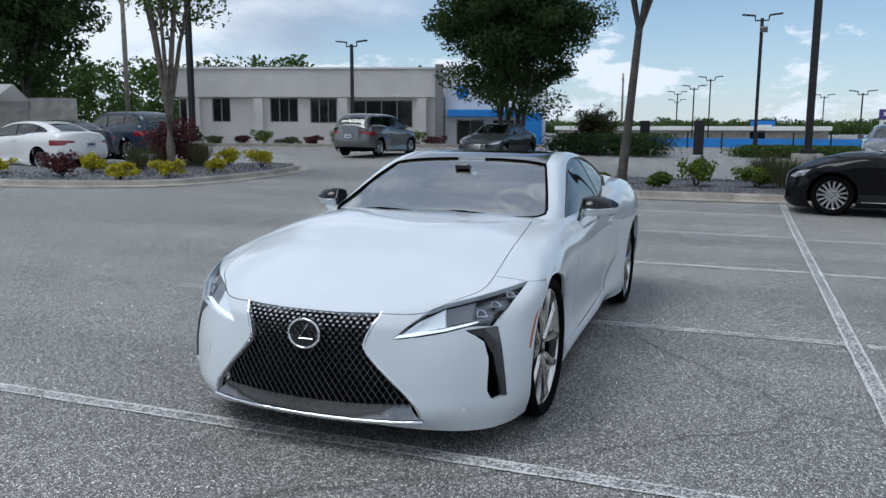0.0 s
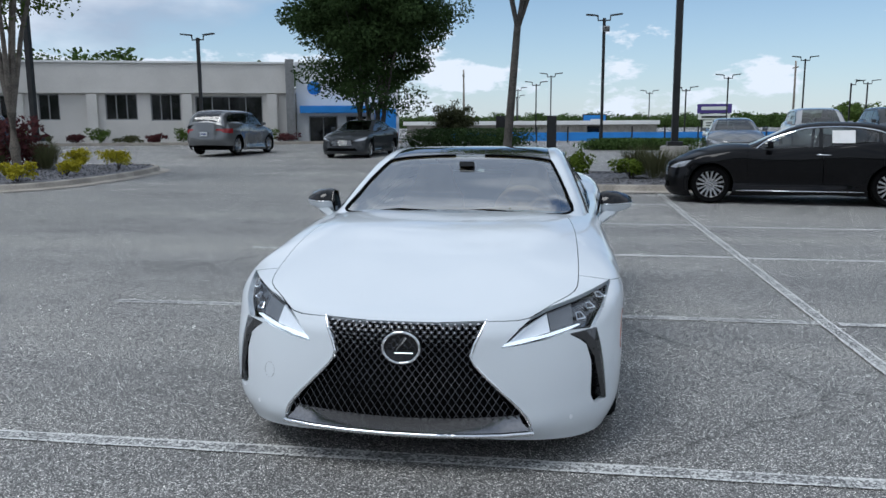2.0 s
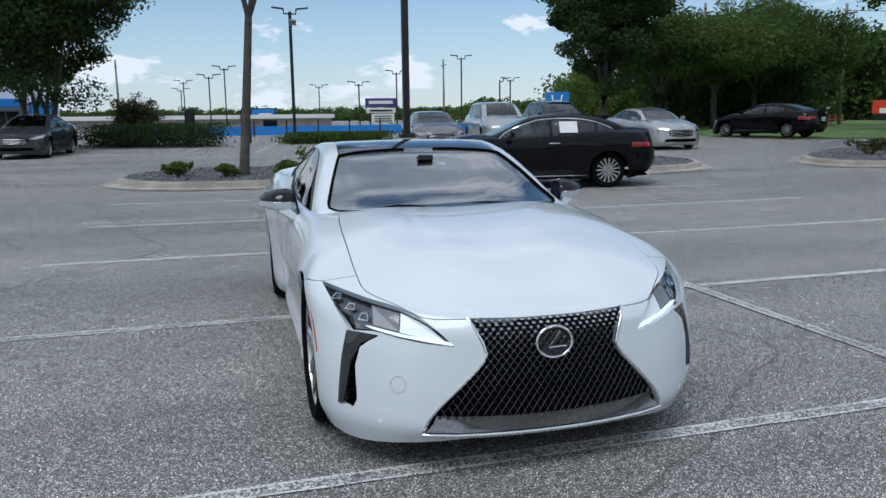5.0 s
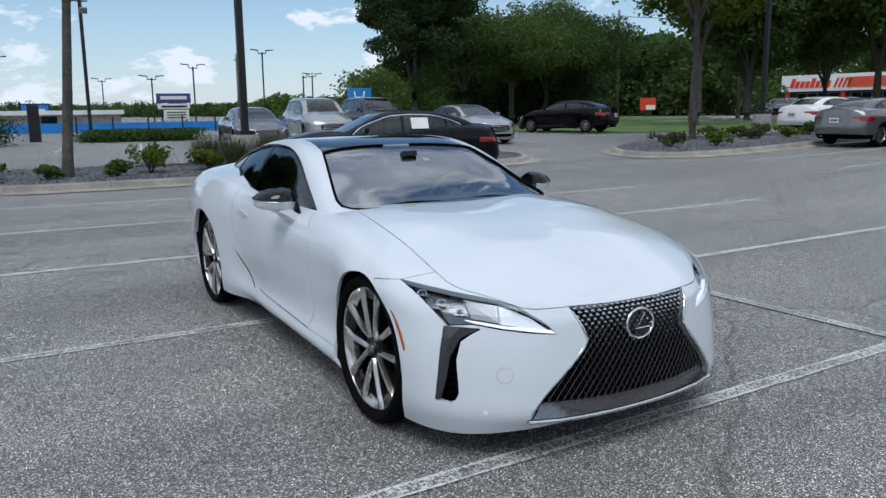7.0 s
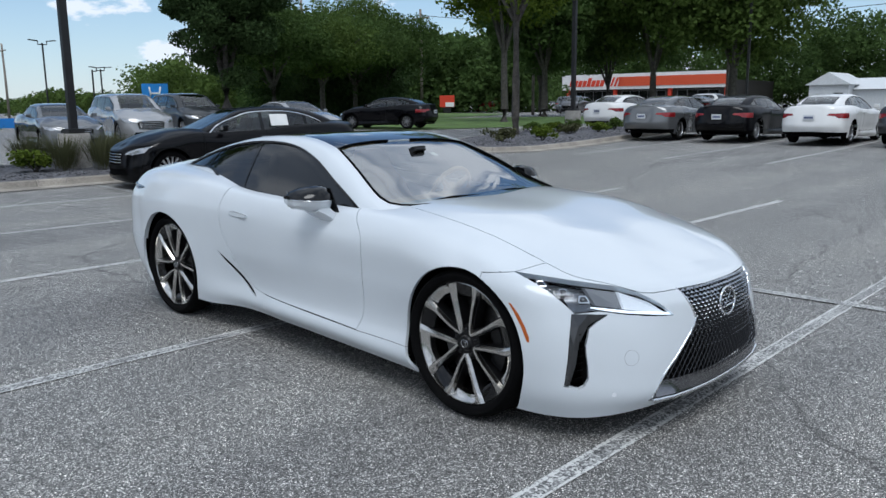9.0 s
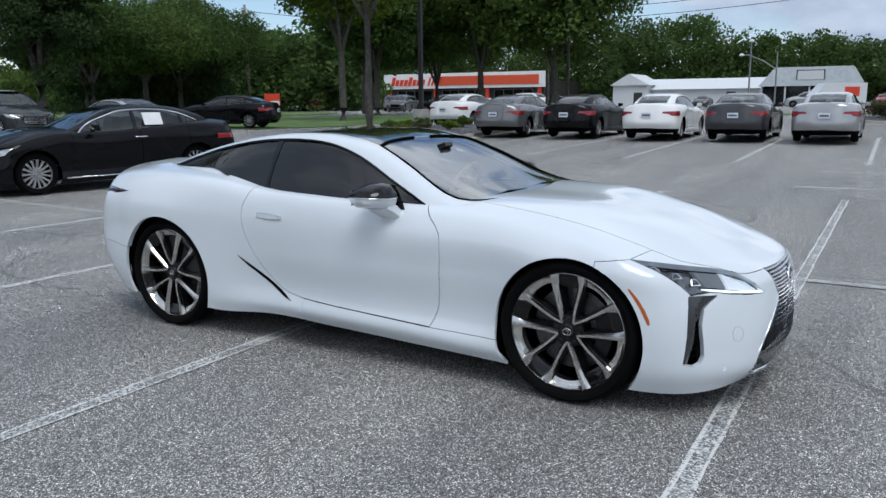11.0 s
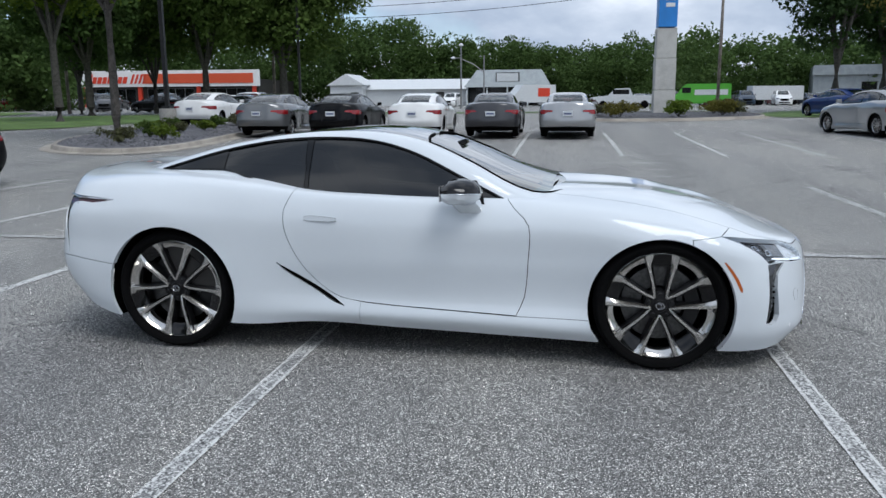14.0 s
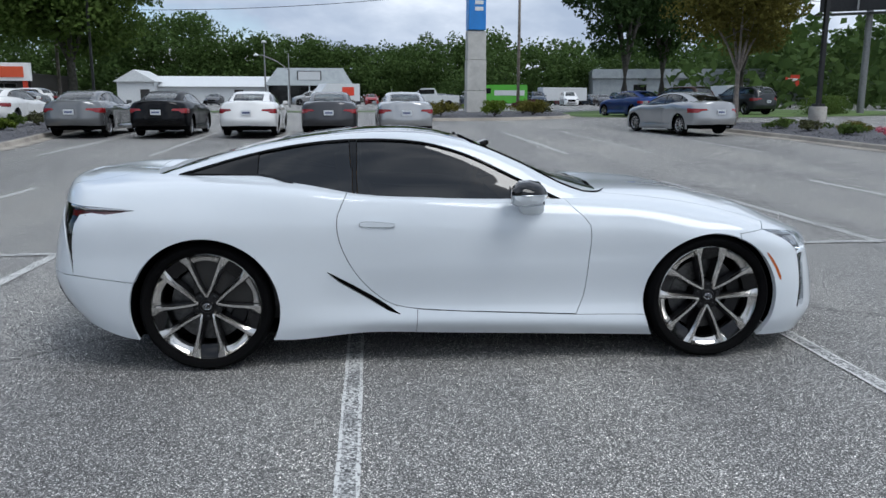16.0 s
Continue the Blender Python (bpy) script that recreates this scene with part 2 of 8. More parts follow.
mat("bark_grey", (.135, .118, .10), 0.95, var=0.35, scale=5, fine=30, bump=0.6)
mat("bark_pale", (0.22, 0.19, 0.165), 0.95, var=0.35, scale=5, fine=30, bump=0.6)
mat("grass", (0.09, 0.15, 0.035), 0.95, var=0.4, scale=0.7, fine=30, bump=0.5)
mat("gravel", (0.11, 0.11, 0.12), 0.95, var=0.5, scale=8, fine=45, bump=0.8, random_tint=0.3)
mat("window_dark", (0.012, 0.013, 0.014), 0.06, var=0.3, scale=1)

# ---- small building helpers ----
def gz(x, y):
    """Height of the lot, which rises gently all round."""
    r = math.hypot(x + 2, y - 4)
    return float(np.interp(r, [0, 9, 15, 22, 35, 60, 300], [0, 0, 0.07, 0.19, 0.42, 0.5, 0.5]))


def add_box(bm, size, m=None, bevel=0.0):
    """A box of that size standing on z = 0 at the matrix m, with bevelled edges."""
    r = bmesh.ops.create_cube(bm, size=1)
    vs = r["verts"]
    bmesh.ops.scale(bm, vec=size, verts=vs)
    bmesh.ops.translate(bm, vec=(0, 0, size[2] / 2), verts=vs)
    if bevel:
        es = list({e for v in vs for e in v.link_edges})
        res = bmesh.ops.bevel(bm, geom=es, offset=bevel, segments=2, affect="EDGES", profile=0.7)
        vs = list({v for f in res["faces"] for v in f.verts} | {v for v in vs if v.is_valid})
    if m is not None:
        bmesh.ops.transform(bm, matrix=m, verts=vs)
    return vs


def add_tube(bm, points, radii, sides=10, cap=True):
    """A tapering tube along points."""
    rings = []
    pts = [Vector(p) for p in points]
    for i, p in enumerate(pts):
        d = (pts[min(i + 1, len(pts) - 1)] - pts[max(i - 1, 0)]).normalized()
        q = d.to_track_quat("Z", "Y")
        rings.append([bm.verts.new(p + q @ Vector((radii[i] * math.cos(a), radii[i] * math.sin(a), 0))) for a in [k * math.tau / sides for k in range(sides)]])
    for a, b in zip(rings, rings[1:]):
        for k in range(sides):
            f = bm.faces.new((a[k], a[(k + 1) % sides], b[(k + 1) % sides], b[k]))
            f.smooth = True
    if cap:
        bm.faces.new(rings[0][::-1])
        bm.faces.new(rings[-1])
    return rings


def add_lathe(bm, profile, segs=32, m=None, smooth=True):
    """Turns the profile of (radius, z) round the z axis."""
    rings, made = [], []
    for r, z in profile:
        if r < 1e-6:
            rings.append([bm.verts.new((0, 0, z))])
        else:
            rings.append([bm.verts.new((r * math.cos(k * math.tau / segs), r * math.sin(k * math.tau / segs), z)) for k in range(segs)])
        made += rings[-1]
    for a, b in zip(rings, rings[1:]):
        for k in range(segs):
            k2 = (k + 1) % segs
            if len(a) == 1 and len(b) == 1:
                continue
            if len(a) == 1:
                f = bm.faces.new((a[0], b[k2], b[k]))
            elif len(b) == 1:
                f = bm.faces.new((a[k], a[k2], b[0]))
            else:
                f = bm.faces.new((a[k], a[k2], b[k2], b[k]))
            f.smooth = smooth
    if m is not None:
        bmesh.ops.transform(bm, matrix=m, verts=made)
    return made


def add_prism(bm, outline, z0, z1, m=None):
    """A flat outline of (x, y) raised from z0 to z1."""
    lo, hi = [bm.verts.new((x, y, z0)) for x, y in outline], [bm.verts.new((x, y, z1)) for x, y in outline]
    k = len(outline)
    for i in range(k):
        bm.faces.new((lo[i], lo[(i + 1) % k], hi[(i + 1) % k], hi[i]))
    bm.faces.new(hi), bm.faces.new(lo[::-1])
    if m is not None:
        bmesh.ops.transform(bm, matrix=m, verts=lo + hi)
    return lo + hi


def finish(bm, name, material, smooth=None):
    bmesh.ops.recalc_face_normals(bm, faces=bm.faces)
    me = bpy.data.meshes.new(name)
    bm.to_mesh(me)
    bm.free()
    for mm in (material if isinstance(material, (list, tuple)) else [material]):
        me.materials.append(mm if not isinstance(mm, str) else MATS[mm])
    if smooth is not None:
        me.shade_smooth()
        if smooth < 180:
            me.set_sharp_from_angle(angle=radians(smooth))
    return me


def part(name, bm, material, parent=None, label="", smooth=None, m=None):
    """Links a bmesh as one mesh object under a thing or under a part."""
    ob = new(name, finish(bm, name, material, smooth))
    if parent is not None:
        ob.parent = parent
    if m is not None:
        ob.matrix_basis = m
    if label:
        ob["label"] = label
    return ob


def box_part(name, size, material, parent, m=None, bevel=0.01, label=""):
    bm = bmesh.new()
    add_box(bm, size, m, bevel)
    return part(name, bm, material, parent, label)


def thing(name, m, label, category, group=""):
    ob = new(name)
    ob.matrix_basis = m
    return tagged(ob, label, category, group)


def struct(name, bm, material, label="", smooth=None):
    return tagged(part(name, bm, material, None, label, smooth), kind="structure")


def quads_mesh(name, verts, quads, material):
    """A mesh of loose quads from arrays."""
    me = bpy.data.meshes.new(name)
    me.vertices.add(len(verts))
    me.vertices.foreach_set("co", np.asarray(verts, dtype=np.float32).ravel())
    quads = np.asarray(quads, dtype=np.int32)
    me.loops.add(quads.size)
    me.loops.foreach_set("vertex_index", quads.ravel())
    me.polygons.add(len(quads))
    me.polygons.foreach_set("loop_start", np.arange(0, quads.size, 4, dtype=np.int32))
    me.update(calc_edges=True)
    me.materials.append(MATS[material])
    return me


# ---- ground ----
def build_ground():
    radii = [0, 2, 4, 6, 8, 10, 12, 14, 16, 18, 20, 22, 25, 28, 31, 35, 40, 46, 53, 60, 80, 120, 200, 400, 900, 2500]
    segs = 96
    bm = bmesh.new()
    rings = [[bm.verts.new((-2, 4, 0))]]
    for r in radii[1:]:
        rings.append([bm.verts.new((-2 + r * math.cos(k * math.tau / segs), 4 + r * math.sin(k * math.tau / segs), gz(-2 + r, 4))) for k in range(segs)])
    for a, b in zip(rings, rings[1:]):
        for k in range(segs):
            k2 = (k + 1) % segs
            bm.faces.new((a[0], b[k], b[k2]) if len(a) == 1 else (a[k], b[k], b[k2], a[k2]))
    struct("ground", bm, "asphalt", "grey weathered asphalt of a large car park", 180)


build_ground()


def strip(name, a, b, width, material, parent=None, lift=0.006, label="", double=False):
    """A painted line on the ground from a to b."""
    a, b = Vector((*a, 0)), Vector((*b, 0))
    d = (b - a).normalized()
    s = Vector((-d.y, d.x, 0))
    steps = max(1, int((b - a).length / 1.0))
    rng = random.Random(int(a.x * 100) + int(b.y * 37))
    bm = bmesh.new()
    rows = []
    for i in range(steps * 6 + 1):
        p = a.lerp(b, i / (steps * 6))
        w = width / 2
        row = []
        for k in (-w - rng.uniform(-0.004, 0.004), -w + .017 + rng.uniform(-.004, .004), w - .017 + rng.uniform(-.004, .004), w + rng.uniform(-0.004, 0.004)):
            q = p + s * k
            row.append(bm.verts.new((q.x, q.y, gz(q.x, q.y) + lift)))
        rows.append(row)
    for r0, r1 in zip(rows, rows[1:]):
        for k in range(3):
            f = bm.faces.new((r0[k], r0[k + 1], r1[k + 1], r1[k]))
            f.material_index = 1 if k == 1 else 0
    ob = part(name, bm, [material, "road_paint_thin" if material == "road_paint" else material], parent)
    return tagged(ob, label or "worn white parking line painted on the asphalt", "parking line", "parking lines", "structure")


def build_lines():
    for y0, x0, x1, y1 in ((3.25, -4.7, 6.9, 3.19), (6.07, -4.73, 1.0, 5.97), (5.95, 1.06, 6.9, 5.89), (9.04, -4.69, 1.0, 8.9), (8.85, 1.06, 6.9, 8.66),
                           (12.03, -4.67, 1.05, 11.75), (11.6, 1.1, 6.7, 11.25), (14.86, -4.6, 1.05, 14.5), (13.95, 4.6, 6.7, 13.72), (0.47, 0.9, 6.92, 0.46), (-2.3, 0.9, 6.8, -2.25)):
        strip("parking_line", (x0, y0), (x1, y1), 0.10, "road_paint" if y0 in (3.25, 6.07, 0.47) else "road_paint_fresh")
    strip("parking_line", (0.8, -6.0), (1.12, 16.5), 0.10, "road_paint", lift=0.010)
    for y in (-4.6, -1.65, 0.6, 3.06, 5.76, 8.4, 11.0, 13.6):
        strip("parking_line", (13.0, y), (22.5, y - (0.35 if y > 20 else 0)), 0.10, "road_paint_fresh")
    strip("parking_line", (11.25, 2.32), (11.25, 3.9), 0.10, "road_paint_fresh")
    strip("parking_line", (8.47, 2.46), (8.4, 4.07), 0.10, "road_paint_fresh")
    for x in (-11.5, -8.8, -6.1, -3.4, -0.7, 2.0):
        strip("parking_line", (x - 0.6, 29.2), (x + 0.2, 33.5), 0.10, "road_paint_fresh")


build_lines()

# ---- smooth lofted skins, cut into panels ----
def hermite_weights(knots, ts):
    """Rows of weights of a smooth curve through points at knots, read at ts."""
    k = np.asarray(knots, float)
    n = len(k)
    eye = np.eye(n)
    d = (eye[1:] - eye[:-1]) / (k[1:] - k[:-1])[:, None]
    h = k[1:] - k[:-1]
    m = np.zeros((n, n))
    m[0], m[-1] = d[0], d[-1]
    for i in range(1, n - 1):
        m[i] = (h[i] * d[i - 1] + h[i - 1] * d[i]) / (h[i - 1] + h[i])
    ts = np.clip(np.asarray(ts, float), k[0], k[-1])
    i = np.clip(np.searchsorted(k, ts, side="right") - 1, 0, n - 2)
    t = ((ts - k[i]) / h[i])[:, None]
    hh = h[i][:, None]
    return (2 * t**3 - 3 * t**2 + 1) * eye[i] + (t**3 - 2 * t**2 + t) * hh * m[i] + (-2 * t**3 + 3 * t**2) * eye[i + 1] + (t**3 - t**2) * hh * m[i + 1]


class Skin:
    """A half skin (y >= 0) through rows of control points; ghosts mirrored over y = 0 keep it smooth at the middle."""

    def __init__(self, rows, mirror_u=(True, True), mirror_v=(False, True)):
        c = np.asarray(rows, float)
        flip = np.array([1, -1, 1])
        if mirror_u[0]:
            c = np.concatenate([c[:, 1:2] * flip, c], 1)
        if mirror_u[1]:
            c = np.concatenate([c, c[:, -2:-1] * flip], 1)
        if mirror_v[0]:
            c = np.concatenate([c[1:2] * flip, c], 0)
        if mirror_v[1]:
            c = np.concatenate([c, c[-2:-1] * flip], 0)
        self.c = c
        du = np.linalg.norm(np.diff(c, axis=1), axis=2).mean(0)
        dv = np.linalg.norm(np.diff(c, axis=0), axis=2).mean(1)
        self.ku, self.kv = np.concatenate([[0], np.cumsum(du)]), np.concatenate([[0], np.cumsum(dv)])
        self.u0, self.u1 = self.ku[1 if mirror_u[0] else 0], self.ku[-2 if mirror_u[1] else -1]
        self.v0, self.v1 = self.kv[1 if mirror_v[0] else 0], self.kv[-2 if mirror_v[1] else -1]
        self.sign = 1.0
        top = self.normals(np.array([(self.u0 + self.u1) / 2]), np.array([self.v1 - 0.02]))
        self.sign = 1.0 if top[0][2] > 0 else -1.0

    def at(self, u, v):
        wu, wv = hermite_weights(self.ku, u), hermite_weights(self.kv, v)
        return np.einsum("ka,kb,bac->kc", wu, wv, self.c)

    def normals(self, u, v):
        e = 0.004
        du = self.at(u + e, v) - self.at(u - e, v)
        dv = self.at(u, v + e) - self.at(u, v - e)
        n = np.cross(du, dv)
        ln = np.linalg.norm(n, axis=1)
        n[ln < 1e-12] = (0, 0, 1)
        return n / np.maximum(ln, 1e-12)[:, None] * self.sign

    def grid(self, nu, nv, us=None, vs=None):
        """A bmesh of the half skin whose vertices remember their place on it."""
        bm = bmesh.new()
        lu, lv = bm.verts.layers.float.new("u"), bm.verts.layers.float.new("v")
        us = np.linspace(self.u0, self.u1, nu) if us is None else us
        vs = np.linspace(self.v0, self.v1, nv) if vs is None else vs
        uu, vv = np.meshgrid(us, vs)
        pts = self.at(uu.ravel(), vv.ravel())
        pts[:, 1] = np.maximum(pts[:, 1], 0)
        made = []
        for p, a, b in zip(pts, uu.ravel(), vv.ravel()):
            w = bm.verts.new(p)
            w[lu], w[lv] = a, b
            made.append(w)
        n = len(us)
        for j in range(len(vs) - 1):
            for i in range(n - 1):
                bm.faces.new((made[j * n + i], made[j * n + i + 1], made[(j + 1) * n + i + 1], made[(j + 1) * n + i]))
        return bm


def smooth_outline(points, closed=True, step=0.03):
    """A closed outline rounded through its points; a point given twice stays a corner."""
    out = []
    n = len(points)
    for i in range(n):
        p0, p1, p2, p3 = [np.array(points[(i + k) % n], float) for k in (-1, 0, 1, 2)]
        ln = np.linalg.norm(p2 - p1)
        if ln < 1e-9:
            continue
        m1 = (p2 - p0) / 2 if np.linalg.norm(p1 - p0) > 1e-9 else p2 - p1
        m2 = (p3 - p1) / 2 if np.linalg.norm(p3 - p2) > 1e-9 else p2 - p1
        m1 = m1 / max(np.linalg.norm(m1), 1e-9) * ln
        m2 = m2 / max(np.linalg.norm(m2), 1e-9) * ln
        k = max(1, int(ln / step))
        for s in range(k):
            t = s / k
            out.append(tuple((2 * t**3 - 3 * t**2 + 1) * p1 + (t**3 - 2 * t**2 + t) * m1 + (-2 * t**3 + 3 * t**2) * p2 + (t**3 - t**2) * m2))
    return out


AX = {"side": (0, 2), "top": (0, 1), "front": (1, 2)}


def cut_outline(bm, outline, view, keep=None):
    """Splits the skin's faces along an outline seen from that side."""
    a, b = AX[view]
    n = len(outline)
    lo, hi = np.min(outline, 0) - 0.05, np.max(outline, 0) + 0.05
    near = []

    def box_of(f):
        xs, ys = [v.co[a] for v in f.verts], [v.co[b] for v in f.verts]
        return f, min(xs), max(xs), min(ys), max(ys)
    for f in bm.faces:
        c = f.verts[0].co
        if lo[0] < c[a] < hi[0] and lo[1] < c[b] < hi[1] and (keep is None or keep(f.calc_center_median())):
            near.append(box_of(f))
    for i in range(n):
        p, q = np.array(outline[i]), np.array(outline[(i + 1) % n])
        d = q - p
        if np.linalg.norm(d) < 1e-9:
            continue
        nor = Vector((0, 0, 0))
        nor[a], nor[b] = -d[1], d[0]
        co = Vector((0, 0, 0))
        co[a], co[b] = p
        x0, x1, y0, y1 = min(p[0], q[0]) - 1e-4, max(p[0], q[0]) + 1e-4, min(p[1], q[1]) - 1e-4, max(p[1], q[1]) + 1e-4
        hit, rest = [], []
        for rec in near:
            if rec[2] < x0 or rec[1] > x1 or rec[4] < y0 or rec[3] > y1:
                rest.append(rec)
            else:
                hit.append(rec[0])
        if hit:
            geom = list({e for f in hit for e in f.edges}) + list({v for f in hit for v in f.verts}) + hit
            res = bmesh.ops.bisect_plane(bm, geom=geom, dist=1e-5, plane_co=co, plane_no=nor)
            near = rest + [box_of(f) for f in res["geom"] if isinstance(f, bmesh.types.BMFace)]


def inside(outline, x, y):
    """Which of the points lie in the outline."""
    ox, oy = np.array([p[0] for p in outline]), np.array([p[1] for p in outline])
    res = np.zeros(len(x), bool)
    j = len(ox) - 1
    for i in range(len(ox)):
        c = (oy[i] > y) != (oy[j] > y)
        with np.errstate(divide="ignore", invalid="ignore"):
            res ^= c & (x < (ox[j] - ox[i]) * (y - oy[i]) / (oy[j] - oy[i] + 1e-30) + ox[i])
        j = i
    return res


def sort_faces(bm, rules, default):
    """A label for each face: the first rule (label, outline, view, test) that holds its middle."""
    bm.faces.ensure_lookup_table()
    c = np.array([f.calc_center_median() for f in bm.faces])
    lab = np.array([default] * len(c), dtype=object)
    done = np.zeros(len(c), bool)
    for name, outline, view, test in rules:
        a, b = AX[view]
        ok = inside(outline, c[:, a], c[:, b]) & ~done
        if test is not None:
            for i in np.nonzero(ok)[0]:
                ok[i] = test(c[i])
        lab[ok] = name
        done |= ok
    return lab


def panel(bm, skin, faces, sides=(1,), offset=0.0, gap=0.0022, rim=0.016):
    """The vertices, faces and loop normals of one panel: its skin with turned-in edges, on one or both sides."""
    lu, lv = bm.verts.layers.float["u"], bm.verts.layers.float["v"]
    vid, vs = {}, []
    polys = []
    for f in faces:
        ring = []
        for v in f.verts:
            if v not in vid:
                vid[v] = len(vs)
                vs.append(v)
            ring.append(vid[v])
        polys.append(ring)
    co = np.array([v.co for v in vs])
    nor = skin.normals(np.array([v[lu] for v in vs]), np.array([v[lv] for v in vs]))
    count = {}
    for ring in polys:
        for i in range(len(ring)):
            e = (ring[i], ring[(i + 1) % len(ring)])
            count[e] = count.get(e, 0) + 1
    border = [e for e in count if (e[1], e[0]) not in count and not (abs(co[e[0]][1]) < 1e-4 and abs(co[e[1]][1]) < 1e-4)]
    if gap and border:
        pull = np.zeros_like(co)
        edge_set = {frozenset(e) for e in border}
        for ring in polys:
            c = co[ring].mean(0)
            for i in range(len(ring)):
                e = frozenset((ring[i], ring[(i + 1) % len(ring)]))
                if e in edge_set:
                    i0, i1 = ring[i], ring[(i + 1) % len(ring)]
                    d = co[i1] - co[i0]
                    d = d / max(np.linalg.norm(d), 1e-9)
                    w = c - co[i0]
                    w = w - d * (w @ d)
                    ln = np.linalg.norm(w)
                    if ln > 1e-6:
                        pull[i0] += w / ln
                        pull[i1] += w / ln
        ln = np.linalg.norm(pull, axis=1)
        ok = ln > 1e-6
        pull[ok] = pull[ok] / ln[ok][:, None] * gap
        pull[np.abs(co[:, 1]) < 1e-4, 1] = 0
        co = co + pull
    co = co + nor * offset
    # wind the faces with the normals
    vote = 0.0
    for r in polys:
        fn = np.cross(co[r[1]] - co[r[0]], co[r[2]] - co[r[0]])
        vote += fn @ nor[r[0]]
    if vote < 0:
        polys = [r[::-1] for r in polys]
        border = [(b_, a_) for a_, b_ in border]
    verts, faces_out, normals = [], [], []
    for s in sides:
        base = len(verts)
        flip = np.array([1, s, 1])
        verts += list(co * flip)
        for r in polys:
            rr = r if s > 0 else r[::-1]
            faces_out.append([base + i for i in rr])
            normals += [tuple(nor[i] * flip) for i in rr]
        if rim:
            low, nb = {}, len(verts)
            for e in border:
                for i in e:
                    if i not in low:
                        low[i] = len(verts)
                        verts.append((co[i] - nor[i] * rim) * flip)
            for a_, b_ in border:
                q = [base + b_, base + a_, low[a_], low[b_]]
                q = q if s > 0 else q[::-1]
                fnn = np.cross(np.array(verts[q[1]]) - np.array(verts[q[0]]), np.array(verts[q[2]]) - np.array(verts[q[1]]))
                ln = np.linalg.norm(fnn)
                faces_out.append(q)
                normals += [tuple(fnn / ln if ln > 1e-12 else (0, 0, 1))] * 4
    return verts, faces_out, normals


def panel_part(name, data, material, parent, label=""):
    verts, faces, normals = data
    me = bpy.data.meshes.new(name)
    me.from_pydata([tuple(v) for v in verts], [], faces)
    me.materials.append(MATS[material])
    me.shade_smooth()
    if len(me.loops) == len(normals):
        me.normals_split_custom_set(normals)
    ob = new(name, me)
    ob.parent = parent
    if label:
        ob["label"] = label
    return ob


# ---- the white coupe ----
mat("pearl_white", (0.665, 0.705, 0.74), 0.3, var=0.012, scale=2, fine=900, coat=1.0, spec=0.05)
MATS["pearl_white"].node_tree.nodes["Principled BSDF"].inputs["Coat IOR"].default_value = 1.5
mat("gloss_black", (0.004, 0.004, 0.0045), 0.08, var=0.2, coat=0.15, spec=0.35)
mat("matt_black", (0.003, 0.003, 0.0032), 0.8, var=0.3, scale=20, fine=200, spec=0.03)
mat("rubber", (0.004, 0.004, 0.0042), 0.8, var=0.25, scale=8, fine=120, bump=0.12, spec=0.06)
mat("chrome", (0.75, 0.76, 0.78), 0.08, 1.0, var=0.05)
mat("dark_chrome", (0.23, 0.23, 0.24), 0.16, 1.0, var=0.1)
mat("wheel_silver", (0.60, 0.585, 0.56), 0.20, 1.0, var=0.06, scale=3)
mat("wheel_dark", (0.010, 0.010, 0.011), 0.35, 0.4, var=0.15)
mat("disc_iron", (0.10, 0.10, 0.10), 0.35, 1.0, var=0.2, scale=30)
mat("tan_leather", (0.58, 0.37, 0.20), 0.55, var=0.12, scale=8, fine=150, bump=0.12)
mat("dash_dark", (0.03, 0.028, 0.026), 0.6, var=0.2, fine=200, bump=0.1)
mat("grille_metal", (0.085, 0.085, 0.088), 0.22, 1.0, var=0.1)
mat("grille_stud", (0.66, 0.66, 0.67), 0.16, 1.0, var=0.1)
mat("smoked", (0.06, 0.062, 0.066), 0.18, 0.5, var=0.1, coat=0.5)
mat("lamp_inside", (0.16, 0.165, 0.175), 0.2, 0.8, var=0.2, scale=15)
mat("lamp_grey", (0.17, 0.175, 0.185), 0.3, 0.4, var=0.1)
mat("lamp_white", (0.85, 0.87, 0.9), 0.25, var=0.02)
mat("strip_light", (0.85, 0.87, 0.9), 0.25, var=0.02)
MATS["strip_light"].node_tree.nodes["Principled BSDF"].inputs["Emission Color"].default_value = (0.9, 0.95, 1, 1)
MATS["strip_light"].node_tree.nodes["Principled BSDF"].inputs["Emission Strength"].default_value = 0.7
mat("amber", (0.42, 0.09, 0.01), 0.2, var=0.1, coat=0.6)
mat("red_lens", (0.05, 0.004, 0.005), 0.12, var=0.15, coat=0.7)
mat("roof_black", (0.012, 0.013, 0.016), 0.05, var=0.1, coat=1.0)
glass_mat("windscreen", (0.62, 0.70, 0.63), base=0.46)
glass_mat("tinted", (0.032, 0.034, 0.033), base=0.08)
glass_mat("lamp_glass", (0.93, 0.95, 0.97), base=0.03)

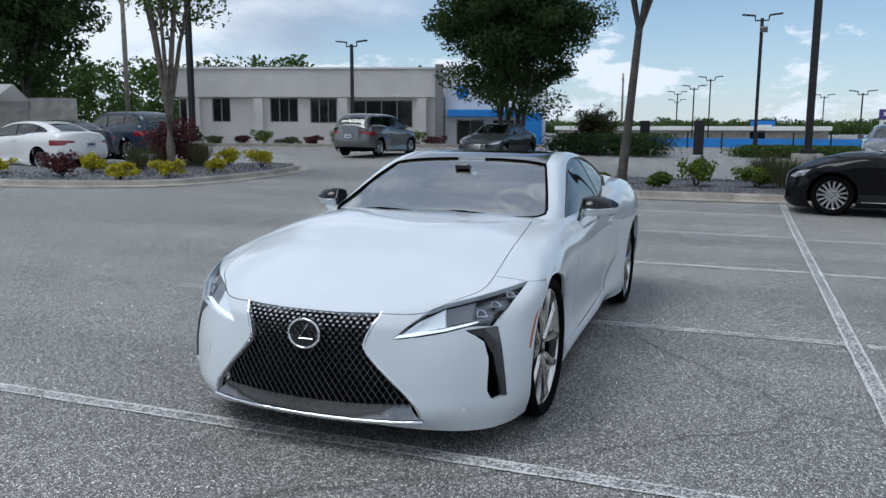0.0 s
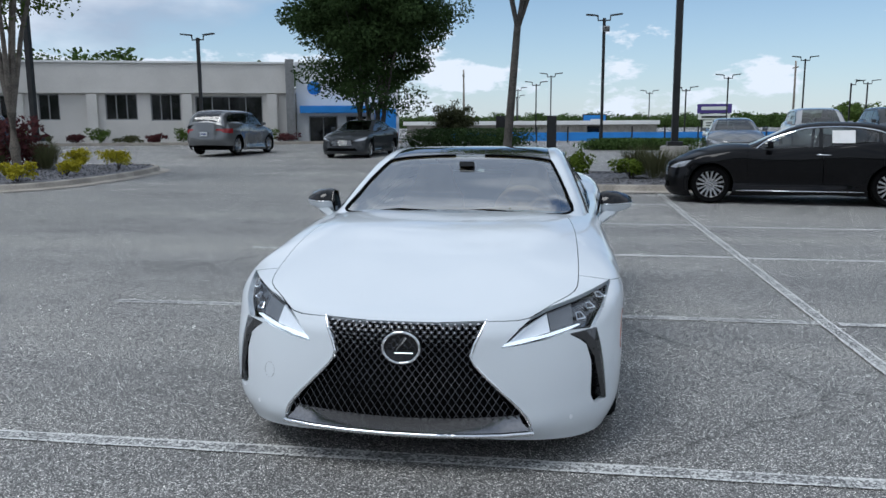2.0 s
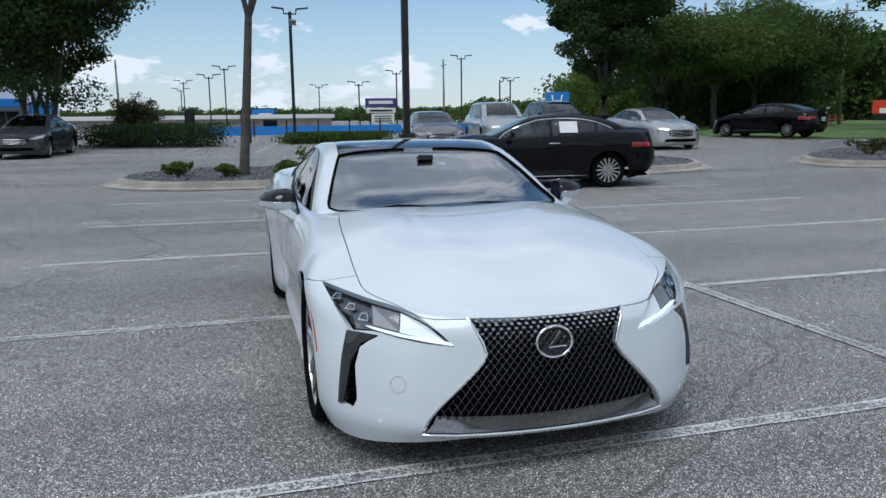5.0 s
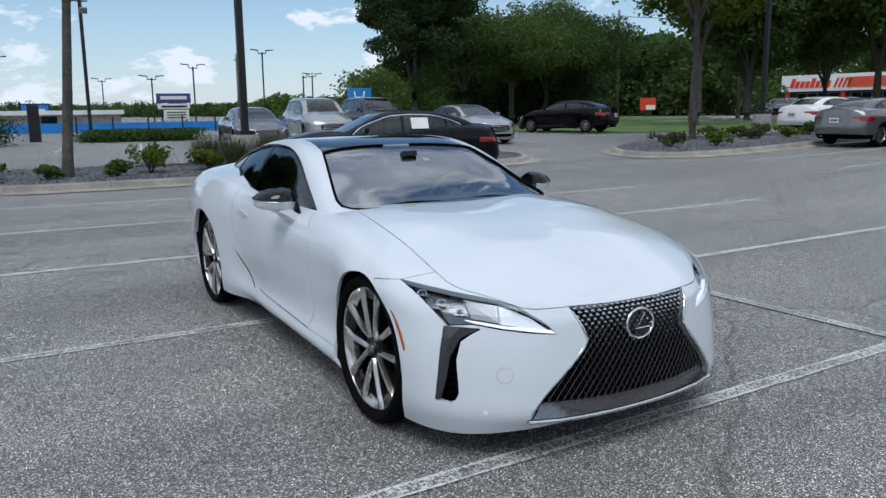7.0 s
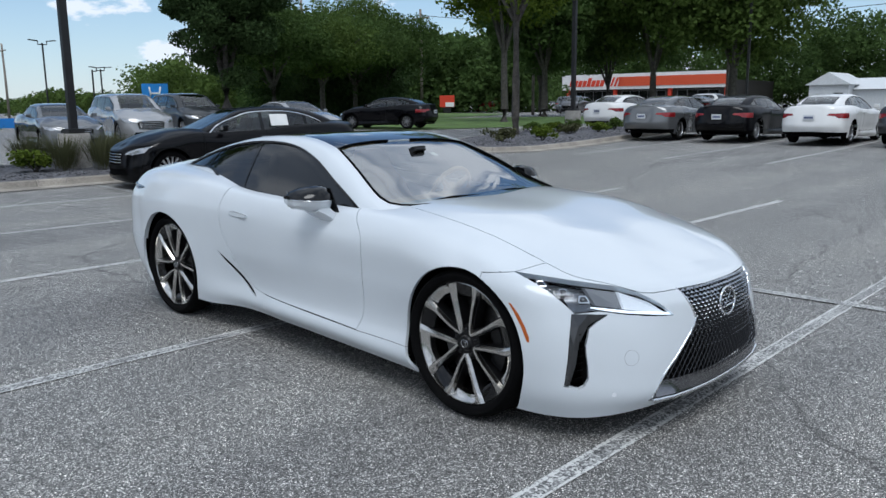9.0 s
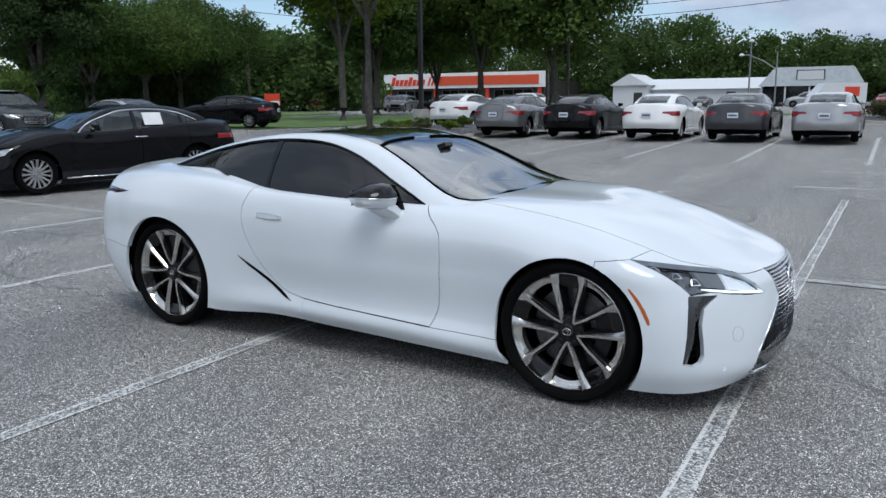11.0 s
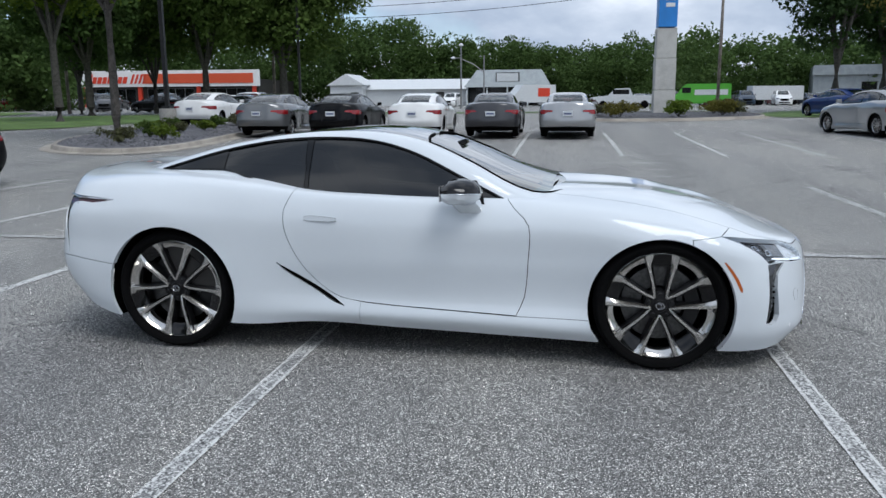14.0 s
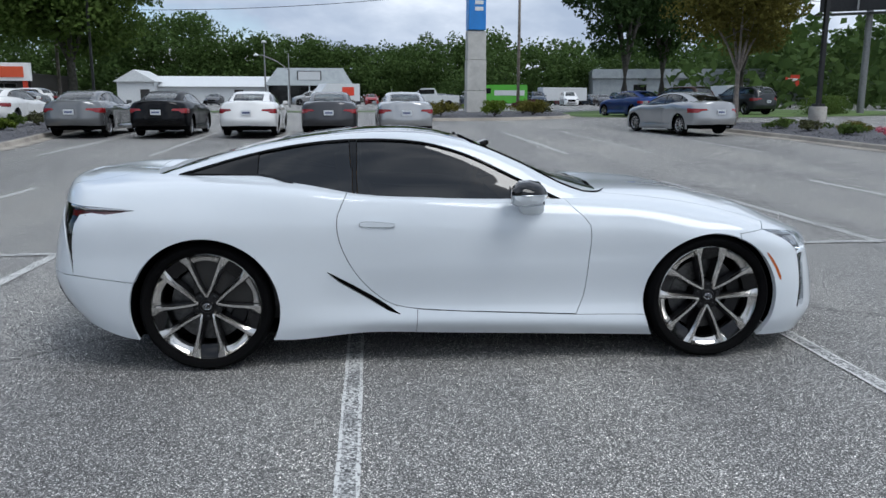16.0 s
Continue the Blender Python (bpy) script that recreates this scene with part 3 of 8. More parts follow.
BODY = [
    # lower edge, sill, lower side, waist, shoulder, crown, inner crown, spine: each from nose to tail
    [(.85, 0, .165), (.83, .30, .160), (.765, .53, .140), (.63, .73, .118), (.47, .835, .115), (.05, .895, .13), (-.45, .865, .142), (-.85, .855, .152),
     (-1.5, .85, .172), (-2.0, .855, .186), (-2.4, .905, .168), (-2.87, .925, .2), (-3.28, .885, .19), (-3.52, .80, .265), (-3.70, .45, .30), (-3.74, 0, .30)],
    [(.91, 0, .225), (.885, .30, .220), (.82, .54, .212), (.685, .735, .215), (.515, .868, .215), (.05, .935, .22), (-.45, .915, .214), (-.85, .912, .228),
     (-1.5, .908, .244), (-2.0, .890, .250), (-2.4, .925, .25), (-2.87, .945, .28), (-3.28, .91, .28), (-3.57, .82, .35), (-3.76, .45, .38), (-3.80, 0, .38)],
    [(.920, 0, .33), (.895, .30, .33), (.82, .54, .33), (.68, .74, .34), (.51, .885, .35), (.05, .945, .35), (-.45, .884, .345), (-.85, .883, .345),
     (-1.5, .884, .35), (-2.0, .876, .360), (-2.4, .93, .38), (-2.87, .958, .40), (-3.28, .925, .42), (-3.60, .84, .45), (-3.80, .46, .46), (-3.84, 0, .46)],
    [(.900, 0, .56), (.872, .30, .56), (.785, .52, .56), (.635, .74, .565), (.458, .89, .57), (.0, .945, .60), (-.45, .902, .60), (-.85, .902, .60),
     (-1.5, .908, .60), (-2.0, .905, .60), (-2.4, .938, .62), (-2.87, .96, .64), (-3.28, .925, .64), (-3.60, .845, .64), (-3.80, .46, .62), (-3.83, 0, .62)],
    [(.878, 0, .635), (.85, .30, .635), (.755, .515, .64), (.58, .735, .675), (.372, .89, .705), (-.02, .93, .745), (-.45, .905, .79), (-.85, .905, .80),
     (-1.5, .905, .80), (-2.0, .912, .82), (-2.4, .935, .84), (-2.87, .948, .86), (-3.28, .915, .86), (-3.55, .84, .86), (-3.74, .46, .86), (-3.77, 0, .87)],
    [(.832, 0, .676), (.806, .30, .678), (.69, .51, .70), (.485, .705, .745), (.25, .84, .785), (-.06, .85, .84), (-.45, .84, .890), (-.82, .83, .915),
     (-1.5, .868, .915), (-2.0, .868, .945), (-2.4, .885, .985), (-2.87, .86, 1.012), (-3.25, .825, 1.01), (-3.50, .75, 1.0), (-3.68, .45, 1.025), (-3.70, 0, 1.045)],
    [(.765, 0, .70), (.735, .22, .706), (.60, .36, .755), (.39, .50, .82), (.18, .63, .858), (-.08, .67, .908), (-.45, .69, .940), (-.80, .69, .951),
     (-1.5, .80, .95), (-2.0, .79, .975), (-2.4, .78, 1.03), (-2.87, .73, 1.056), (-3.22, .66, 1.06), (-3.45, .55, 1.055), (-3.60, .33, 1.06), (-3.66, 0, 1.06)],
    [(.70, 0, .722), (.66, 0, .738), (.50, 0, .80), (.34, 0, .855), (.18, 0, .893), (-.08, 0, .942), (-.45, 0, .964), (-.80, 0, .968),
     (-1.5, 0, 1.0), (-2.0, 0, 1.0), (-2.4, 0, 1.0), (-2.87, 0, 1.02), (-3.20, 0, 1.06), (-3.42, 0, 1.075), (-3.56, 0, 1.07), (-3.62, 0, 1.066)],
]

# cabin: base, mid side, rail, roof edge, roof, middle: from windscreen foot to tail
CABIN_X = (-.42, -.62, -.85, -1.10, -1.36, -1.62, -1.90, -2.20, -2.50, -2.80, -3.05, -3.30, -3.45)
CABIN_BASE_Y = (.70, .80, .838, .848, .850, .850, .848, .83, .80, .745, .69, .63, .60)
CABIN_BASE_Z = (.90, .86, .84, .84, .84, .84, .86, .90, .97, 1.00, 1.00, .99, .97)
CABIN_RAIL_Y = (.66, .735, .715, .672, .632, .608, .598, .592, .586, .578, .568, .55, .54)
CABIN_RAIL_Z = (.90, .925, .998, 1.118, 1.220, 1.273, 1.288, 1.272, 1.230, 1.166, 1.096, 1.012, .963)
CABIN_MID_Z = (.948, .990, 1.057, 1.160, 1.258, 1.310, 1.318, 1.296, 1.254, 1.188, 1.116, 1.036, .980)


def cabin_rows():
    base, mid, rail, edge, top, middle = [], [], [], [], [], []
    for x, by, bz, ry, rz, cz in zip(CABIN_X, CABIN_BASE_Y, CABIN_BASE_Z, CABIN_RAIL_Y, CABIN_RAIL_Z, CABIN_MID_Z):
        base.append((x, by, bz))
        mid.append((x, by + (ry - by) * 0.5 + 0.012, bz + (rz - bz) * 0.53))
        rail.append((x, ry, rz))
        edge.append((x, ry * 0.84, rz + (cz - rz) * 0.58))
        top.append((x, ry * 0.47, rz + (cz - rz) * 0.91))
        middle.append((x, 0, cz))
    return [base, mid, rail, edge, top, middle]


def circle_outline(cx, cz, r, n=56):
    return [(cx + r * math.cos(k * math.tau / n), cz + r * math.sin(k * math.tau / n)) for k in range(n)]


FRONT_ARCH, REAR_ARCH = circle_outline(0.0, .352, .392), circle_outline(-2.868, .352, .404)
GRILLE = smooth_outline([(-.2, .664), (-.2, .664), (.2, .664), (.345, .668), (.345, .668), (.287, .535), (.30, .50), (.42, .375), (.515, .27), (.545, .195), (.545, .195), (.3, .178), (-.2, .172), (-.2, .172)], step=.04)
HEADLIGHT = smooth_outline([(.868, .757), (.868, .757), (.72, .722), (.60, .696), (.545, .677), (.487, .634), (.412, .562), (.412, .562), (.50, .569), (.613, .585), (.70, .604), (.715, .606), (.795, .598), (.795, .598), (.832, .67)], step=.04)
VENT = smooth_outline([(.805, .594), (.805, .594), (.76, .592), (.69, .588), (.69, .588), (.762, .535), (.784, .46), (.784, .37), (.784, .315), (.797, .282), (.815, .268), (.852, .280), (.852, .280), (.842, .40), (.828, .50)], step=.04)
DOOR = smooth_outline([(-2.085, 1.1), (-2.085, 1.1), (-2.085, .99), (-2.14, .87), (-2.13, .72), (-2.03, .52), (-1.88, .375), (-1.77, .338), (-1.57, .32), (-1.09, .297), (-.79, .283), (-.79, .283), (-.745, .385), (-.725, .60), (-.725, .80), (-.80, .88), (-.855, .94), (-.86, 1.1), (-.86, 1.1)], step=.05)
SILL = [(-.2, -.1), (-.2, .268), (-.5, .274), (-.79, .279), (-1.09, .293), (-1.57, .316), (-1.70, .326), (-1.72, -.1)]
HOOD = smooth_outline([(-.75, -.1), (-.75, -.1), (-.72, .40), (-.64, .63), (-.50, .672), (-.20, .705), (.12, .72), (.40, .722), (.50, .705), (.64, .60), (.73, .52), (.785, .42), (.82, .31), (.846, .15), (.852, -.1), (.852, -.1)], step=.05)
BUMPER_F = [(.15, -.1), (.15, .742), (.30, .757), (.40, .80), (1.2, .80), (1.2, -.1)]
BUMPER_R = [(-3.1, -.1), (-3.1, .515), (-3.27, .52), (-3.54, .552), (-4.2, .57), (-4.2, -.1)]
TAIL_LAMP = smooth_outline([(-3.22, .908), (-3.22, .908), (-3.38, .890), (-3.515, .884), (-3.562, .76), (-3.570, .56), (-3.570, .56), (-3.60, .72), (-3.66, .85), (-3.95, .89), (-3.95, .89), (-3.95, .935), (-3.95, .935), (-3.5, .926)], step=.05)
SLOT = smooth_outline([(-2.20, .555), (-2.20, .555), (-2.06, .472), (-1.93, .390), (-1.80, .300), (-1.80, .300), (-1.86, .318), (-2.0, .405), (-2.14, .498)], step=.04)
TRUNK = smooth_outline([(-3.30, -.1), (-3.30, -.1), (-3.31, .45), (-3.36, .56), (-3.50, .60), (-3.62, .58), (-3.80, .5), (-3.95, -.1), (-3.95, -.1)], step=.06)
CABIN_HOLE = [(-.70, -.1), (-.68, .45), (-.72, .63), (-.88, .79), (-1.5, .81), (-2.05, .80), (-2.45, .74), (-2.9, .66), (-3.15, .58), (-3.22, .3), (-3.24, -.1)]
SIDE_GLASS = smooth_outline([(-.80, .895), (-.80, .895), (-1.23, .921), (-1.58, .946), (-2.10, .973), (-2.31, 1.003), (-2.50, 1.066), (-2.58, 1.078), (-3.03, 1.072), (-3.03, 1.072), (-2.62, 1.186), (-2.28, 1.247), (-1.95, 1.266), (-1.66, 1.248), (-1.40, 1.178), (-1.14, 1.058)], step=.06)
WINDSCREEN = smooth_outline([(-.44, -.1), (-.44, -.1), (-.46, .30), (-.60, .62), (-.72, .694), (-.80, .69), (-1.34, .545), (-1.34, .545), (-1.385, .3), (-1.395, -.1), (-1.395, -.1)], step=.06)
ROOF_PANEL = smooth_outline([(-1.40, -.1), (-1.40, -.1), (-1.39, .3), (-1.345, .545), (-1.345, .545), (-1.62, .52), (-2.0, .505), (-2.43, .50), (-2.43, .50), (-2.45, .25), (-2.455, -.1), (-2.455, -.1)], step=.06)
REAR_GLASS = smooth_outline([(-2.462, -.1), (-2.462, -.1), (-2.456, .25), (-2.438, .50), (-2.438, .50), (-2.8, .475), (-3.10, .455), (-3.32, .44), (-3.32, .44), (-3.35, .2), (-3.36, -.1), (-3.36, -.1)], step=.06)


def build_hero():
    car = thing("sports_coupe", pose(-1.636, 3.949, 0, 0, 0, -91.14), "pearl white two-door sports coupe with a glossy black roof", "car")
    skin = Skin(BODY)
    bm = skin.grid(250, 74)
    side = lambda c: c.y > 0.35
    ahead = lambda c: c.x > 0.2
    for outline, view, keep in ((FRONT_ARCH, "side", side), (REAR_ARCH, "side", side), (GRILLE, "front", ahead), (HEADLIGHT, "front", ahead), (VENT, "front", ahead), (DOOR, "side", side),
                                (SILL, "side", side), (HOOD, "top", lambda c: c.z > .6 and c.x > -.9), (BUMPER_F, "side", lambda c: c.x > 0 and c.y > .3), (BUMPER_R, "side", lambda c: c.x < -2.9),
                                (TAIL_LAMP, "side", lambda c: c.x < -3), (SLOT, "side", side), (TRUNK, "top", lambda c: c.x < -3.2 and c.z > .9), (CABIN_HOLE, "top", lambda c: c.z > .88)):
        cut_outline(bm, outline, view, keep)
    rules = [("gone", FRONT_ARCH, "side", lambda p: p[1] > .35), ("gone", REAR_ARCH, "side", lambda p: p[1] > .35), ("gone", CABIN_HOLE, "top", lambda p: p[2] > .88),
             ("grille", GRILLE, "front", lambda p: p[0] > .5), ("headlight", HEADLIGHT, "front", lambda p: p[0] > .2), ("vent", VENT, "front", lambda p: p[0] > .2),
             ("slot", SLOT, "side", lambda p: p[1] > .35), ("hood", HOOD, "top", lambda p: p[2] > .6), ("door", DOOR, "side", lambda p: p[1] > .35), ("sill", SILL, "side", lambda p: p[1] > .35),
             ("bumper_f", BUMPER_F, "side", None), ("tail", TAIL_LAMP, "side", lambda p: p[0] < -3), ("bumper_r", BUMPER_R, "side", None), ("trunk", TRUNK, "top", lambda p: p[2] > .95),
             ("fender", [(-.9, -1), (-.9, 2), (2, 2), (2, -1)], "side", None)]
    lab = sort_faces(bm, rules, "quarter")
    bm.faces.ensure_lookup_table()
    groups = {}
    for f, k in zip(bm.faces, lab):
        groups.setdefault(k, []).append(f)
    W = "pearl_white"
    panel_part("bonnet", panel(bm, skin, groups["hood"], (1, -1)), W, car)
    front = panel_part("front_bumper", panel(bm, skin, groups["bumper_f"], (1, -1), rim=.03), W, car)
    panel_part("rear_bumper", panel(bm, skin, groups["bumper_r"], (1, -1)), W, car)
    panel_part("boot_lid", panel(bm, skin, groups["trunk"], (1, -1)), W, car)
    for s in (1, -1):
        door = panel_part("door", panel(bm, skin, groups["door"], (s,)), W, car)
        panel_part("front_wing", panel(bm, skin, groups["fender"], (s,)), W, car)
        panel_part("rear_wing", panel(bm, skin, groups["quarter"], (s,), rim=.03), W, car)
        panel_part("sill", panel(bm, skin, groups["sill"], (s,), gap=.0007), W, car)
        lens = panel_part("headlight", panel(bm, skin, groups["headlight"], (s,), offset=-.05, rim=0), "lamp_inside", car, "headlight with dark inner housing under clear cover")
        cover = panel_part("cover", panel(bm, skin, groups["headlight"], (s,), offset=-.002), "lamp_glass", lens, "clear headlight cover")
        tail = panel_part("tail_lamp", panel(bm, skin, groups["tail"], (s,), offset=-.006), "gloss_black", car, "dark tail lamp with a red lens")
        panel_part("air_duct", panel(bm, skin, groups["vent"], (s,), offset=-.07, rim=0), "matt_black", car, "black front air duct")
        panel_part("side_intake", panel(bm, skin, groups["slot"], (s,), offset=-.004, rim=0), "matt_black", car, "black slot ahead of the rear wheel")
        hero_lamp_details(lens, tail, car, skin, s)
        hero_door_details(door, s)
    hero_grille(car, skin, panel(bm, skin, groups["grille"], (1, -1), offset=-.055, rim=0))
    bm.free()
    # dark inner shell behind the gaps
    lin = skin.grid(90, 30)
    rim_rules = [("gone", circle_outline(0, .36, .44), "side", lambda p: p[1] > .3), ("gone", circle_outline(-2.868, .36, .45), "side", lambda p: p[1] > .3),
                 ("gone", CABIN_HOLE, "top", lambda p: p[2] > .8), ("gone", GRILLE, "front", lambda p: p[0] > .5), ("gone", HEADLIGHT, "front", lambda p: p[0] > .2), ("gone", VENT, "front", lambda p: p[0] > .2)]
    keep = [f for f, k in zip(lin.faces, sort_faces(lin, rim_rules, "in")) if k == "in"]
    panel_part("inner_shell", panel(lin, skin, keep, (1, -1), offset=-.03, gap=0, rim=0), "matt_black", car, "black inner structure behind the panel gaps")
    lin.free()
    hero_cabin(car)
    hero_wheels(car)
    hero_under(car)
    hero_interior(car)
    hero_mirrors(car)
    return car


def find_uv(skin, x=None, y=None, z=None):
    """The place on the skin nearest to the given coordinates (those that are None do not count)."""
    us, vs = np.linspace(skin.u0, skin.u1, 240), np.linspace(skin.v0, skin.v1, 90)
    uu, vv = [a.ravel() for a in np.meshgrid(us, vs)]
    p = skin.at(uu, vv)
    d = sum((p[:, i] - c) ** 2 for i, c in ((0, x), (1, y), (2, z)) if c is not None)
    i = int(np.argmin(d))
    return uu[i], vv[i]


FRONTS = {}


def front_of(skin, view):
    if view not in FRONTS:
        FRONTS[view] = Front(skin, view)
    return FRONTS[view]


class Front:
    """Reads the front or side of the skin as a height over (y, z) or (x, z)."""

    def __init__(self, skin, view, test=None):
        us, vs = np.linspace(skin.u0, skin.u1, 260), np.linspace(skin.v0, skin.v1, 100)
        uu, vv = [a.ravel() for a in np.meshgrid(us, vs)]
        p = skin.at(uu, vv)
        ok = (test(p) if test is not None else (p[:, 0] > 0.25 if view == "front" else (p[:, 1] > 0.3)))
        self.p, self.n = p[ok], skin.normals(uu[ok], vv[ok])
        self.ab = AX[view]
        s = self.n[:, {"front": 0, "side": 1, "top": 2}[view]]
        if (s > 0).mean() < 0.5:
            self.n = -self.n

    def at(self, a, b):
        d = (self.p[:, self.ab[0]] - a) ** 2 + (self.p[:, self.ab[1]] - b) ** 2
        i = np.argpartition(d, 4)[:4]
        w = 1 / (d[i] + 1e-7)
        w /= w.sum()
        p = (self.p[i] * w[:, None]).sum(0)
        p[self.ab[0]], p[self.ab[1]] = a, b
        n = (self.n[i] * w[:, None]).sum(0)
        return p, n / np.linalg.norm(n)


def ribbon(bm, pts, radius, sides=6, flat=None):
    """A closed or open moulding along points."""
    add_tube(bm, pts, [radius] * len(pts), sides)


def hero_grille(car, skin, backing):
    grille = panel_part("grille", backing, "matt_black", car, "black spindle grille with fine diamond mesh and chrome frame")
    look_f = front_of(skin, "front")
    ys = np.linspace(0, .56, 30)
    zs = np.linspace(.17, .68, 30)
    # depth of the front over height and width, as a table
    tab = np.array([[look_f.at(abs(y), z)[0][0] for y in ys] for z in zs])

    def depth(y, z):
        fy, fz = np.clip(abs(y) / .56 * 29, 0, 28.999), np.clip((z - .17) / .51 * 29, 0, 28.999)
        i, j = int(fz), int(fy)
        a, b = fz - i, fy - j
        return (tab[i, j] * (1 - a) * (1 - b) + tab[i + 1, j] * a * (1 - b) + tab[i, j + 1] * (1 - a) * b + tab[i + 1, j + 1] * a * b)
    ring = [(y, z) for y, z in GRILLE if y > 0.0]
    full = ring + [(-y, z) for y, z in ring[::-1]]
    # mesh: crossing bars that widen towards the foot, with a raised stud at each crossing
    bars, studs = bmesh.new(), bmesh.new()
    rows = 19
    z_of = lambda r: .655 - (.655 - .262) * (0.70 * r / rows + 0.30 * (r / rows) ** 2)
    nodes = {}
    for r in range(rows + 1):
        z = z_of(r)
        step = .031 + .002 * r / rows
        for k in range(-26, 27):
            y = (k + (0.5 if r % 2 else 0.0)) * step
            nodes[r, k] = (y, z)
    test = lambda y, z: inside(full, np.array([y]), np.array([z]))[0]
    half = lambda r: .0021 - .0003 * r / rows
    ok = {key: test(*p) for key, p in nodes.items()}
    for (r, k), (y, z) in nodes.items():
        if not ok[r, k]:
            continue
        x = depth(y, z) - .008
        if r < 15:
            s = .0148 - .0008 * r if r < 11 else .0048
            v = [studs.verts.new(c) for c in ((x - .004, y - s, z), (x - .004, y, z + s * .62), (x - .004, y + s, z), (x - .004, y, z - s * .62), (x + .012, y, z + .001))]
            for i in range(4):
                studs.faces.new((v[i], v[(i + 1) % 4], v[4]))
        for dk in ((0, 1) if r % 2 else (-1, 0)):
            key = (r + 1, k + dk)
            if key in nodes and ok[key]:
                y2, z2 = nodes[key]
                add_tube(bars, [(x, y, z), (depth(y2, z2) - .008, y2, z2)], [half(r)] * 2, 4, False)
    part("mesh", bars, "grille_metal", grille, "dark diamond mesh", 40)
    part("stud_mesh", studs, "grille_stud", grille, "dark chrome studs on the mesh")["kind"] = "stuff"
    # frame
    for s in (1, -1):
        fr = bmesh.new()
        pts = [(depth(y, z) - .004, s * y, z) for y, z in ring if not (z < .2 and y < .5) and not (z > .655 and y < .33)]
        ribbon(fr, pts, .0075, 8)
        part("frame", fr, "chrome", grille, "polished chrome frame", 60)
    lip = bmesh.new()
    low = [(y, .183 + .012 * (y / .54) ** 2) for y in np.linspace(-.545, .545, 41)]
    ribbon(lip, [(depth(y, z) + .012, y, z) for y, z in low], .011, 8)
    part("lower_lip", lip, "chrome", grille, "bright chrome lower lip", 60)
    tray = bmesh.new()
    cols = []
    for y in np.linspace(-.53, .53, 41):
        z0, z1 = .196 + .012 * (y / .54) ** 2, .262 + .006 * (y / .5) ** 2
        yy = y * (1 - .06)
        cols.append([tray.verts.new((depth(y, z0) + .004, y, z0)), tray.verts.new((depth(y, z0) - .004, yy, (z0 + z1) / 2)), tray.verts.new((depth(yy, z1) - .028, yy * .97, z1))])
    for a, b in zip(cols, cols[1:]):
        for i in range(2):
            tray.faces.new((a[i], b[i], b[i + 1], a[i + 1]))
    part("lower_trim", tray, "dark_chrome", grille, "grey satin trim under the mesh", 60)
    # emblem: ring and slanted stroke
    em = bmesh.new()
    m = Matrix.Translation((.884, 0, .563)) @ Matrix.Rotation(radians(84), 4, "Y") @ Matrix.Scale(.80, 4, Vector((1, 0, 0)))
    add_lathe(em, [(0, .004), (.056, .004), (.066, .010), (.082, .012), (.089, .004), (.091, -.03), (0, -.03)], 40, m)
    emblem = part("badge", em, "gloss_black", grille, "round badge with chrome ring", 40)
    rg = bmesh.new()
    rim = [(.894 - .006 * math.sin(a), .078 * math.cos(a), .563 + .064 * math.sin(a)) for a in np.linspace(0, math.tau, 41)]
    add_tube(rg, rim, [.0062] * 41, 8, False)
    add_tube(rg, [(.895, .022, .608), (.898, -.026, .543), (.898, .050, .543)], [.006, .007, .005], 6)
    part("ring", rg, "chrome", emblem, "chrome ring and stroke", 60)


